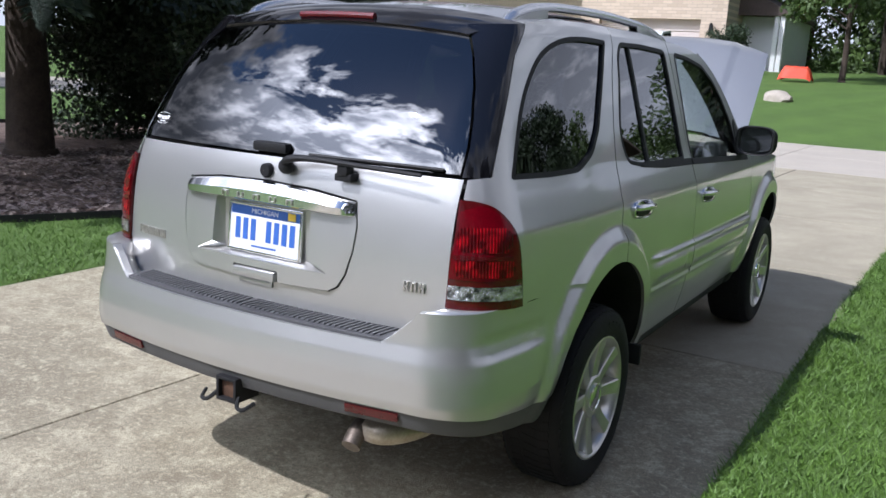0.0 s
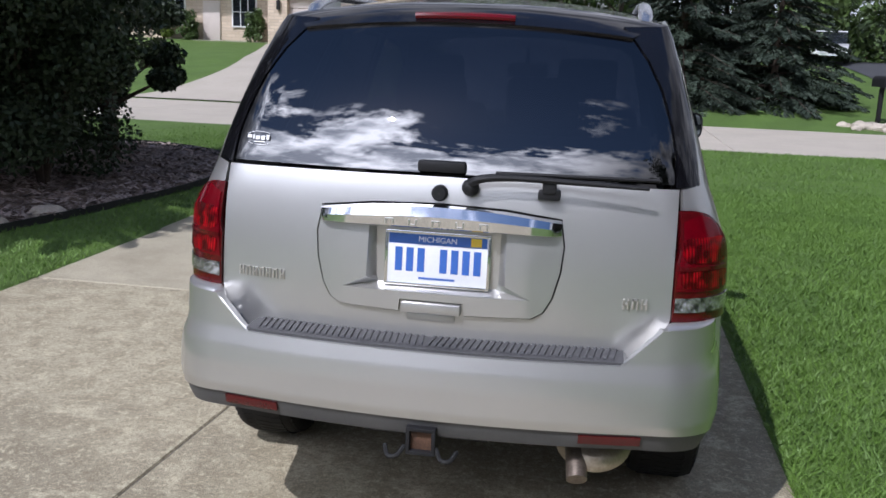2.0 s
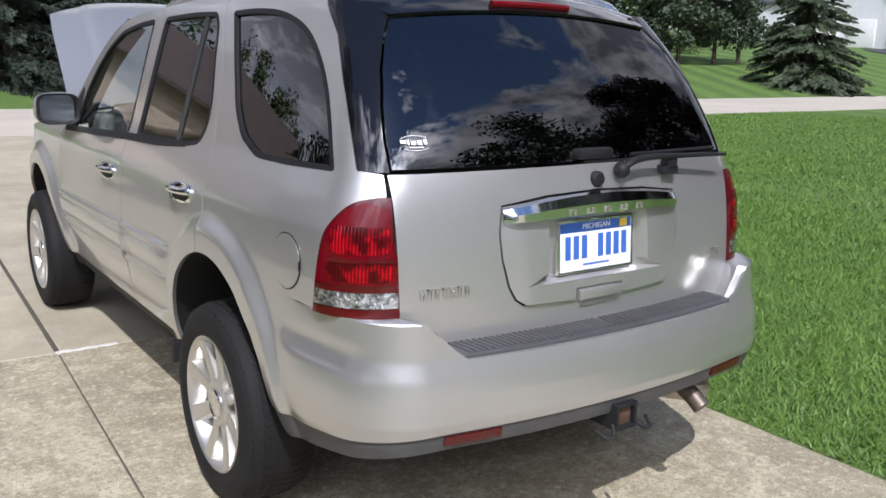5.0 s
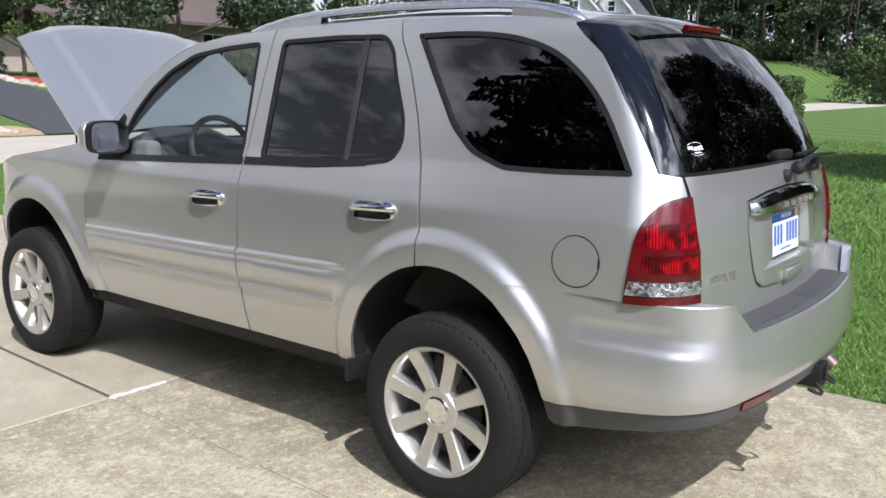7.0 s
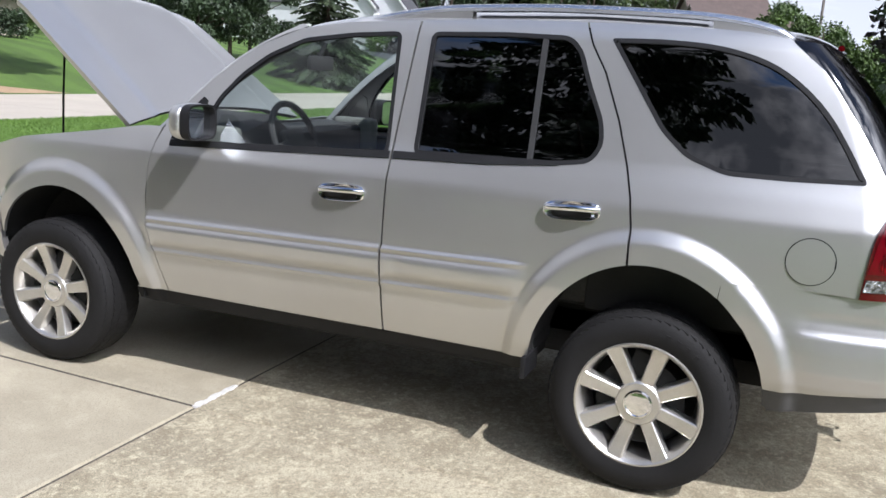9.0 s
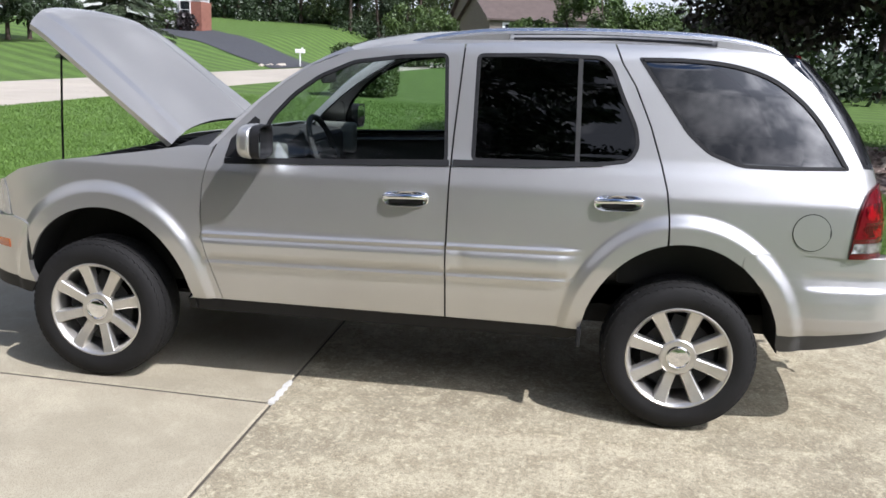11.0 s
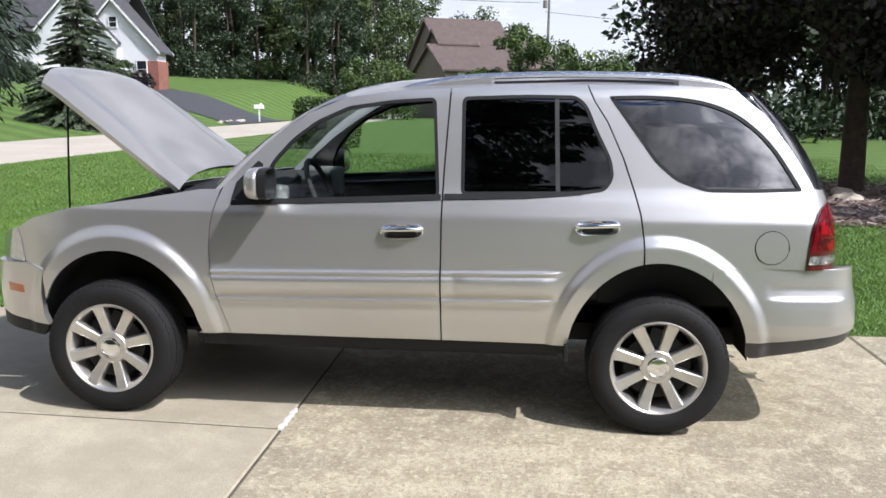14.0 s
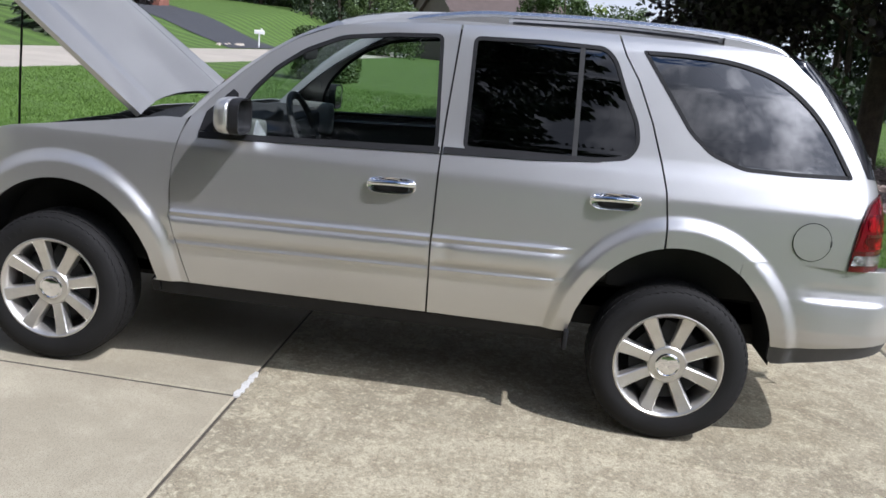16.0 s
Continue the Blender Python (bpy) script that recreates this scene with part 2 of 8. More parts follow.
PLATEB = mat("plate_blue", (0.05, 0.14, 0.48), 0.4, 0, (0.04, 0.12, 0.42), 8, 90)
PLATEY = mat("sticker_yellow", (0.80, 0.55, 0.05), 0.5, 0, (0.7, 0.48, 0.04), 20, 90)
WHITEV = mat("white_vinyl", (0.80, 0.80, 0.80), 0.5, 0, (0.72, 0.72, 0.72), 9, 90)
WIRE = mat("wire_black", (0.02, 0.02, 0.02), 0.6)


# ---------------------------------------------------------------- mesh helpers
def mesh_of(name, verts, faces, material, normals=None, smooth=True):
    me = bpy.data.meshes.new(name)
    me.from_pydata([tuple(v) for v in verts], [], [tuple(f) for f in faces])
    me.validate()
    if smooth:
        me.polygons.foreach_set("use_smooth", [True] * len(me.polygons))
    if normals is not None and len(me.vertices) == len(normals):
        me.normals_split_custom_set_from_vertices([tuple(n) for n in normals])
    me.materials.append(material)
    return me


def thing(name, label, category, group="", kind="", loc=(0, 0, 0)):
    ob = new(name)
    ob.location = loc
    return tagged(ob, label, category, group, kind)


def link(name, me, parent=None, label="", loc=None):
    ob = new(name, me)
    if parent is not None:
        ob.parent = parent
    if loc is not None:
        ob.location = loc
    return tagged(ob, label)


def part(name, bm, material, parent=None, label="", smooth=True, angle=40):
    me = bpy.data.meshes.new(name)
    bm.normal_update()
    if smooth:
        for f in bm.faces:
            f.smooth = True
        for e in bm.edges:
            if len(e.link_faces) == 2 and e.calc_face_angle(0) > radians(angle):
                e.smooth = False
    bm.to_mesh(me)
    bm.free()
    me.materials.append(material)
    return link(name, me, parent, label)


def box(bm, lo, hi, bevel=0.0, m=None, seg=2):
    """A rounded block from corner lo to corner hi."""
    g = bmesh.ops.create_cube(bm, size=1.0)
    vs = g["verts"]
    c, s = [(a + b) / 2 for a, b in zip(lo, hi)], [abs(b - a) for a, b in zip(lo, hi)]
    for v in vs:
        v.co = Vector((v.co.x * s[0] + c[0], v.co.y * s[1] + c[1], v.co.z * s[2] + c[2]))
    if bevel:
        es = list({e for v in vs for e in v.link_edges})
        r = bmesh.ops.bevel(bm, geom=es, offset=bevel, segments=seg, affect="EDGES", profile=0.6)
        vs = list({v for f in r["faces"] for v in f.verts} | {v for v in vs if v.is_valid})
    if m is not None:
        bmesh.ops.transform(bm, matrix=m, verts=vs)
    return vs


def lathe(bm, profile, n=48, axis="x", m=None, close=False):
    """Turn a profile of (along, radius) about an axis."""
    rings = []
    for a, r in profile:
        ring = []
        for k in range(n):
            t = 2 * math.pi * k / n
            c, s = r * math.cos(t), r * math.sin(t)
            p = {"x": (a, c, s), "y": (c, a, s), "z": (c, s, a)}[axis]
            ring.append(bm.verts.new(m @ Vector(p) if m is not None else p))
        rings.append(ring)
    for i in range(len(rings) - 1 + (1 if close else 0)):
        a, b = rings[i], rings[(i + 1) % len(rings)]
        for k in range(n):
            bm.faces.new((a[k], a[(k + 1) % n], b[(k + 1) % n], b[k]))
    return rings


def cap(bm, ring, flip=False):
    bm.faces.new(ring[::-1] if flip else ring)


def tube(bm, pts, radius, n=8, taper=None):
    """A round bar along points."""
    pts = [Vector(p) for p in pts]
    rings = []
    for i, p in enumerate(pts):
        d = (pts[min(i + 1, len(pts) - 1)] - pts[max(i - 1, 0)]).normalized()
        a = d.cross(Vector((0, 0, 1)) if abs(d.z) < 0.9 else Vector((0, 1, 0))).normalized()
        b = d.cross(a)
        r = radius if taper is None else radius + (taper - radius) * i / (len(pts) - 1)
        rings.append([bm.verts.new(p + a * r * math.cos(2 * math.pi * k / n) + b * r * math.sin(2 * math.pi * k / n)) for k in range(n)])
    for a, b in zip(rings, rings[1:]):
        for k in range(n):
            bm.faces.new((a[k], a[(k + 1) % n], b[(k + 1) % n], b[k]))
    cap(bm, rings[0], True)
    cap(bm, rings[-1])
    return rings


def smoothstep(a, b, x):
    t = min(1.0, max(0.0, (x - a) / (b - a)))
    return t * t * (3 - 2 * t)


def spline(pts, n=6, closed=False):
    """Catmull-Rom through points."""
    pts = [np.array(p, float) for p in pts]
    out, m = [], len(pts)
    for i in range(m if closed else m - 1):
        p0 = pts[i - 1] if closed or i else pts[0]
        p1, p2 = pts[i], pts[(i + 1) % m]
        p3 = pts[(i + 2) % m] if closed or i + 2 < m else pts[-1]
        for k in range(n):
            t = k / n
            out.append(0.5 * (2 * p1 + (p2 - p0) * t + (2 * p0 - 5 * p1 + 4 * p2 - p3) * t * t + (3 * p1 - p0 - 3 * p2 + p3) * t ** 3))
    if not closed:
        out.append(pts[-1])
    return [tuple(float(c) for c in p) for p in out]


def chaikin(pts, n=2):
    """Round the corners of a closed outline."""
    for _ in range(n):
        out = []
        for i, p in enumerate(pts):
            q = pts[(i + 1) % len(pts)]
            out += [tuple(0.75 * a + 0.25 * b for a, b in zip(p, q)), tuple(0.25 * a + 0.75 * b for a, b in zip(p, q))]
        pts = out
    return pts

# ---------------------------------------------------------------- materials of the place
def concrete(name, light, mid, stain, bump, coarse=7.0, pale=0.85, stones=0.0):
    """Cast concrete: pale worn paste, exposed sand grain, broad damp stains, worn pale patches, fine pits and grit."""
    m = mat(name, light, 0.85, 0, mid, coarse, 48, bump, spread=(0.42, 0.57), vary=0.04, relief=110)
    nt = m.node_tree
    p = nt.nodes["Principled BSDF"]
    src = p.inputs["Base Color"].links[0].from_socket
    tc = nt.nodes.new("ShaderNodeTexCoord")

    def layer(src, node, lo, hi, colour, amount):
        nt.links.new(tc.outputs["Object"], node.inputs["Vector"])
        rp, mx = nt.nodes.new("ShaderNodeValToRGB"), nt.nodes.new("ShaderNodeMix")
        mx.data_type, mx.blend_type = "RGBA", "MIX"
        rp.color_ramp.elements[0].position, rp.color_ramp.elements[1].position = lo, hi
        rp.color_ramp.elements[0].color, rp.color_ramp.elements[1].color = (amount, amount, amount, 1), (0, 0, 0, 1)
        nt.links.new(node.outputs[0], rp.inputs[0])
        nt.links.new(rp.outputs[0], mx.inputs["Factor"])
        nt.links.new(src, mx.inputs["A"])
        mx.inputs["B"].default_value = (*colour, 1)
        return mx.outputs["Result"]

    broad = nt.nodes.new("ShaderNodeTexNoise")
    broad.inputs["Scale"].default_value, broad.inputs["Detail"].default_value, broad.inputs["Roughness"].default_value, broad.inputs["Distortion"].default_value = 0.75, 7, 0.68, 0.8
    src = layer(src, broad, 0.40, 0.56, stain, 0.62)
    pits = nt.nodes.new("ShaderNodeTexVoronoi")
    pits.inputs["Scale"].default_value = 95
    src = layer(src, pits, 0.10, 0.26, tuple(c * 0.6 for c in stain), 0.55)
    worn = nt.nodes.new("ShaderNodeTexNoise")
    worn.inputs["Scale"].default_value, worn.inputs["Detail"].default_value, worn.inputs["Roughness"].default_value, worn.inputs["Distortion"].default_value = 4.6, 9, 0.76, 0.3
    src = layer(src, worn, 0.38, 0.47, tuple(c * 1.20 for c in light), pale)
    if stones:
        clusters = nt.nodes.new("ShaderNodeTexNoise")
        clusters.inputs["Scale"].default_value, clusters.inputs["Detail"].default_value, clusters.inputs["Roughness"].default_value = 26, 4, 0.7
        src = layer(src, clusters, 0.36, 0.47, tuple(c * 1.32 for c in light), stones)
        dark_sand = nt.nodes.new("ShaderNodeTexNoise")
        dark_sand.inputs["Scale"].default_value, dark_sand.inputs["Detail"].default_value, dark_sand.inputs["Roughness"].default_value = 41, 3, 0.7
        src = layer(src, dark_sand, 0.37, 0.46, tuple(c * 0.72 for c in mid), stones)
        pebbles = nt.nodes.new("ShaderNodeTexVoronoi")
        pebbles.inputs["Scale"].default_value, pebbles.inputs["Randomness"].default_value = 62, 1.0
        src = layer(src, pebbles, 0.16, 0.30, tuple(c * 1.28 for c in light), stones * 0.7)
    grit = nt.nodes.new("ShaderNodeTexNoise")
    grit.inputs["Scale"].default_value, grit.inputs["Detail"].default_value = 170, 2
    src = layer(src, grit, 0.38, 0.47, tuple(c * 0.5 for c in mid), 0.6)
    nt.links.new(src, p.inputs["Base Color"])
    return m


CONC = concrete("weathered_concrete", (0.435, 0.388, 0.272), (0.295, 0.254, 0.170), (0.205, 0.175, 0.120), 0.0040, stones=0.75)
CONCS = concrete("smooth_concrete", (0.425, 0.382, 0.280), (0.365, 0.323, 0.232), (0.295, 0.260, 0.186), 0.0013, 2.2, 0.25)
STREETM = mat("street_concrete", (0.46, 0.415, 0.345), 0.85, 0, (0.37, 0.33, 0.272), 0.7, 14, 0.0012, spread=(0.3, 0.7), vary=0.05, relief=60)
JOINTM = mat("joint_soil", (0.10, 0.085, 0.065), 0.95, 0, (0.05, 0.042, 0.033), 6, 90, 0.003)
CAULK = mat("white_caulk", (0.64, 0.63, 0.60), 0.7, 0, (0.48, 0.47, 0.44), 20, 120, 0.001)
ASPH = mat("asphalt", (0.060, 0.062, 0.068), 0.85, 0, (0.042, 0.044, 0.050), 2, 120, 0.002)
EDGING = mat("black_edging", (0.015, 0.015, 0.016), 0.6)
MULCHM = mat("bark_mulch", (0.20, 0.145, 0.115), 0.95, 0, (0.075, 0.05, 0.04), 5, 45, 0.02, spread=(0.38, 0.6), relief=40)
CHIPM = mat("bark_chips", (0.44, 0.365, 0.33), 0.9, 0, (0.16, 0.12, 0.10), 3, 20, 0.001, spread=(0.4, 0.6))
REDMULCH = mat("red_mulch", (0.42, 0.065, 0.035), 0.95, 0, (0.25, 0.035, 0.02), 5, 30, 0.02)
STONEM = mat("field_stone", (0.50, 0.44, 0.36), 0.85, 0, (0.33, 0.29, 0.24), 5, 40, 0.006, vary=0.2)
BRICKW = mat("pale_brick", (0.80, 0.76, 0.69), 0.85, 0, (0.66, 0.61, 0.54), 7, 60, 0.002, vary=0.14)
MORTAR = mat("mortar", (0.42, 0.37, 0.31), 0.95, 0, (0.32, 0.28, 0.235), 8, 80, 0.003)
BARK = mat("bark", (0.085, 0.062, 0.047), 0.95, 0, (0.035, 0.026, 0.02), 6, 30, 0.012, relief=14)
SPRUCEM = mat("spruce_needles", (0.036, 0.058, 0.034), 0.7, 0, (0.014, 0.026, 0.018), 1.2, 9, spread=(0.35, 0.65))
BLUESP = mat("blue_spruce_needles", (0.042, 0.064, 0.040), 0.75, 0, (0.014, 0.024, 0.016), 1.0, 9, spread=(0.35, 0.65))
GREENSP = mat("green_spruce_needles", (0.085, 0.115, 0.055), 0.75, 0, (0.030, 0.046, 0.026), 1.0, 9, spread=(0.35, 0.65))
WOODM = mat("woodland_leaves", (0.090, 0.130, 0.034), 0.6, 0, (0.026, 0.046, 0.014), 0.35, 4, spread=(0.35, 0.65))
DARKLEAF = mat("dark_leaves", (0.045, 0.072, 0.030), 0.55, 0, (0.018, 0.032, 0.014), 1.6, 12, spread=(0.35, 0.65))
LEAF = mat("green_leaves", (0.085, 0.135, 0.028), 0.55, 0, (0.030, 0.058, 0.014), 0.5, 6, spread=(0.35, 0.65))
LEAFY = mat("light_green_leaves", (0.17, 0.22, 0.035), 0.55, 0, (0.07, 0.11, 0.02), 0.6, 6, spread=(0.35, 0.65))
PURPLE = mat("purple_maple_leaves", (0.034, 0.022, 0.022), 0.5, 0, (0.012, 0.010, 0.010), 1.2, 8, spread=(0.35, 0.65))
SIDING = mat("white_siding", (0.70, 0.71, 0.73), 0.7, 0, (0.64, 0.65, 0.67), 3, 40, 0.002)
TRIMW = mat("white_trim", (0.80, 0.80, 0.79), 0.6, 0, (0.74, 0.74, 0.73), 4, 50)
BEIGE = mat("beige_siding", (0.40, 0.345, 0.285), 0.8, 0, (0.33, 0.28, 0.23), 3, 40, 0.002)
TAUPE = mat("taupe_siding", (0.22, 0.19, 0.165), 0.8, 0, (0.18, 0.155, 0.135), 3, 40, 0.002)
ROOFB = mat("brown_shingles", (0.115, 0.085, 0.075), 0.9, 0, (0.080, 0.060, 0.053), 1.5, 9, 0.01)
ROOFG = mat("grey_shingles", (0.075, 0.075, 0.080), 0.9, 0, (0.05, 0.05, 0.055), 1.5, 9, 0.01)
REDBR = mat("red_brick", (0.30, 0.13, 0.095), 0.9, 0, (0.21, 0.085, 0.06), 2, 14, 0.004)
DARKWIN = mat("dark_window", (0.02, 0.024, 0.03), 0.05, 0, (0.015, 0.018, 0.022), 2, 20, coat=0.5)
GDOOR = mat("garage_door", (0.62, 0.55, 0.50), 0.6, 0, (0.57, 0.50, 0.455), 2, 30, 0.001)
TRUCKW = mat("white_truck_paint", (0.78, 0.79, 0.80), 0.25, 0, (0.74, 0.75, 0.76), 3, 50, coat=0.6)
ORANGE = mat("orange_tarp", (0.75, 0.085, 0.035), 0.6, 0, (0.6, 0.06, 0.025), 2, 20, 0.004)
POLEM = mat("grey_pole", (0.22, 0.20, 0.18), 0.9, 0, (0.15, 0.135, 0.12), 3, 30, 0.004)


def facing_mat(name, light, dark, mortar, bw, bh):
    """Coursed stone seen from far off."""
    m = mat(name, light, 0.9)
    nt = m.node_tree
    p = nt.nodes["Principled BSDF"]
    br = nt.nodes.new("ShaderNodeTexBrick")
    br.inputs["Color1"].default_value, br.inputs["Color2"].default_value, br.inputs["Mortar"].default_value = (*light, 1), (*dark, 1), (*mortar, 1)
    br.inputs["Scale"].default_value, br.inputs["Brick Width"].default_value, br.inputs["Row Height"].default_value, br.inputs["Mortar Size"].default_value = 1.0, bw, bh, 0.012
    tc, mp = nt.nodes.new("ShaderNodeTexCoord"), nt.nodes.new("ShaderNodeMapping")
    mp.inputs["Rotation"].default_value = (radians(90), 0, 0)
    nt.links.new(tc.outputs["Object"], mp.inputs[0])
    nt.links.new(mp.outputs[0], br.inputs["Vector"])
    nt.links.new(br.outputs["Color"], p.inputs["Base Color"])
    return m


FACING = facing_mat("beige_stone_facing", (0.62, 0.51, 0.39), (0.50, 0.40, 0.30), (0.42, 0.35, 0.28), 0.5, 0.16)


def lawn_mat(name):
    """Mown grass with broad mowing stripes, clumps and dry spots."""
    m = mat(name, (0.090, 0.158, 0.024), 0.85, 0, (0.055, 0.104, 0.016), 1.1, 55, 0.012, spread=(0.3, 0.68), relief=70)
    nt = m.node_tree
    p = nt.nodes["Principled BSDF"]
    src = p.inputs["Base Color"].links[0].from_socket
    tc, mp, wv = nt.nodes.new("ShaderNodeTexCoord"), nt.nodes.new("ShaderNodeMapping"), nt.nodes.new("ShaderNodeTexWave")
    mp.inputs["Rotation"].default_value = (0, 0, radians(28))
    wv.inputs["Scale"].default_value, wv.inputs["Distortion"].default_value, wv.inputs["Detail Scale"].default_value = 0.17, 0.8, 0.6
    nt.links.new(tc.outputs["Object"], mp.inputs[0])
    nt.links.new(mp.outputs[0], wv.inputs["Vector"])
    hsv, mr = nt.nodes.new("ShaderNodeHueSaturation"), nt.nodes.new("ShaderNodeMapRange")
    mr.inputs["From Min"].default_value, mr.inputs["From Max"].default_value = 0.35, 0.65
    mr.inputs["To Min"].default_value, mr.inputs["To Max"].default_value = 0.85, 1.18
    nt.links.new(wv.outputs["Fac"], mr.inputs["Value"])
    sx, far = nt.nodes.new("ShaderNodeSeparateXYZ"), nt.nodes.new("ShaderNodeMapRange")
    nt.links.new(tc.outputs["Object"], sx.inputs[0])
    nt.links.new(sx.outputs["X"], far.inputs["Value"])
    far.inputs["From Min"].default_value, far.inputs["From Max"].default_value = 12.0, 36.0
    far.inputs["To Min"].default_value, far.inputs["To Max"].default_value = 0.30, 1.25
    stripe = nt.nodes.new("ShaderNodeMix")
    stripe.data_type, stripe.clamp_factor = "FLOAT", False
    stripe.inputs["A"].default_value = 1.0
    nt.links.new(far.outputs[0], stripe.inputs["Factor"])
    nt.links.new(mr.outputs[0], stripe.inputs["B"])
    nt.links.new(stripe.outputs["Result"], hsv.inputs["Value"])
    nt.links.new(src, hsv.inputs["Color"])
    nt.links.new(hsv.outputs[0], p.inputs["Base Color"])
    return m


LAWN = lawn_mat("mown_lawn")
BLADE = mat("grass_blades", (0.125, 0.225, 0.032), 0.6, 0, (0.072, 0.142, 0.021), 1.3, 7, spread=(0.3, 0.68))


# ---------------------------------------------------------------- ground, driveway, street
def rise(x, y):
    """Height of the ground: level by the car, climbing beyond the street."""
    if y < 21.5:
        h = 0.0
    else:
        d = y - 21.5
        h = 0.122 * min(d, 9.5) + 0.055 * min(max(0.0, d - 9.5), 14) + 0.02 * max(0.0, d - 23.5)
    if x > 55 and y > 19:
        h += 0.055 * (min(x, 110) - 55) * smoothstep(21.5, 30, y)
    if x > 110:
        h += 0.02 * min(x - 110, 80) * smoothstep(10, 30, y)
    return h


def edge_l(y):
    return float(np.interp(y, [-12, 2, 7.8, 10.9, 14.0], [-3.20, -3.28, -3.42, -3.42, -3.95]))


def edge_r(y):
    return float(np.interp(y, [-12, 1, 5, 9, 11, 14.0], [1.29, 1.30, 1.34, 1.46, 1.52, 2.05]))


def paved(x, y):
    if 13.99 <= y <= 21.0:
        return True
    return y < 14.0 and edge_l(y) + 0.02 < x < edge_r(y) - 0.02


xs = sorted(set([round(v, 2) for v in np.concatenate([np.arange(-4.4, 2.6, 0.1), np.arange(-16, 24, 0.8), np.arange(-60, 130, 5.0), np.arange(-400, 401, 50)])]))
ys = sorted(set([round(v, 2) for v in np.concatenate([np.arange(-12, 14, 0.6), [13.7, 13.88, 13.98, 14.02, 14.2, 20.9, 20.98, 21.02, 21.2, 21.5], np.arange(22, 48, 1.0), np.arange(-400, 401, 40), np.arange(48, 120, 6)])]))


def ground_z(x, y):
    h = rise(x, y)
    if paved(x, y):
        return h - 0.05
    return h + 0.012 + 0.012 * noise.noise((x * 0.7, y * 0.7, 3.0))


gv = [(x, y, ground_z(x, y)) for y in ys for x in xs]
n = len(xs)
gf = [(j * n + i, j * n + i + 1, (j + 1) * n + i + 1, (j + 1) * n + i) for j in range(len(ys) - 1) for i in range(n - 1)]
tagged(link("ground", mesh_of("ground", gv, gf, LAWN)), "mown green lawn with faint mowing stripes", "lawn", kind="structure")


def slab_mesh(name, corners, material, z=0.0, thick=0.07, round_edge=0.008):
    """A paving slab from its four corners, with worn edges."""
    c = [Vector((x, y, 0)) for x, y in corners]
    mid = sum(c, Vector()) / len(c)
    inner = [p + (mid - p).normalized() * round_edge * 1.6 for p in c]
    vs = [p + Vector((0, 0, z - thick)) for p in c] + [p + Vector((0, 0, z - round_edge)) for p in c] + [p + Vector((0, 0, z)) for p in inner]
    k = len(c)
    fs = [(r * k + i, r * k + (i + 1) % k, (r + 1) * k + (i + 1) % k, (r + 1) * k + i) for r in (0, 1) for i in range(k)] + [tuple(range(2 * k, 3 * k))]
    return mesh_of(name, vs, fs, material, smooth=False)


driveway = tagged(link("driveway", mesh_of("driveway", 
                  [(v, y, -0.007) for y in (-11.9, 2, 8, 11, 13.97) for v in (edge_l(y) + 0.03, edge_r(y) - 0.03)], [(2 * i, 2 * i + 1, 2 * i + 3, 2 * i + 2) for i in range(4)], JOINTM)),
                  "weathered concrete driveway of large cast panels", "driveway", kind="structure")
LONG = lambda y: float(np.interp(y, [-6, -0.7, 2, 5, 14], [-1.30, -1.19, -1.02, -0.90, -0.80]))
rows = [-11.9, -7.8, -4.75, -1.66, 1.90, 4.87, 7.90, 10.92, 13.97]
for a, b in zip(rows, rows[1:]):
    for side in (0, 1):
        g, w = 0.005, 0.0025 if -2 < a < 1 else 0.011
        if side == 0:
            cs = [(edge_l(a), a + g), (LONG(a) - w, a + g), (LONG(b) - w, b - g), (edge_l(b), b - g)]
        else:
            cs = [(LONG(a) + w, a + g), (edge_r(a), a + g), (edge_r(b), b - g), (LONG(b) + w, b - g)]
        link("slab", slab_mesh("slab", cs, CONCS if a > 1.5 else CONC, z=0.0), driveway)
bm = bmesh.new()
for k in range(14):
    x = -1.04 + 0.022 * k
    box(bm, (x, 1.885 + 0.006 * math.sin(k * 2.1), -0.015), (x + 0.024, 1.915 + 0.006 * math.sin(k * 1.3), 0.004 + 0.002 * math.sin(k)), 0.003)
part("joint_sealant", bm, CAULK, driveway, "short white strip of joint sealant")

street = tagged(link("street", mesh_of("street", [(-250, 14.02, -0.024), (300, 14.02, -0.024), (300, 20.98, -0.024), (-250, 20.98, -0.024)], [(0, 1, 2, 3)], JOINTM)), "pale concrete residential street", "street", kind="structure")
x = -250.0
while x < 300:
    w = 4.6 if -25 < x < 60 else 23.0
    for y0, y1 in ((14.0, 17.48), (17.5, 20.98)):
        link("slab", slab_mesh("slab", [(x + 0.008, y0 + 0.006), (x + w - 0.008, y0 + 0.006), (x + w - 0.008, y1 - 0.006), (x + 0.008, y1 - 0.006)], STREETM, z=0.0), street)
    x += w


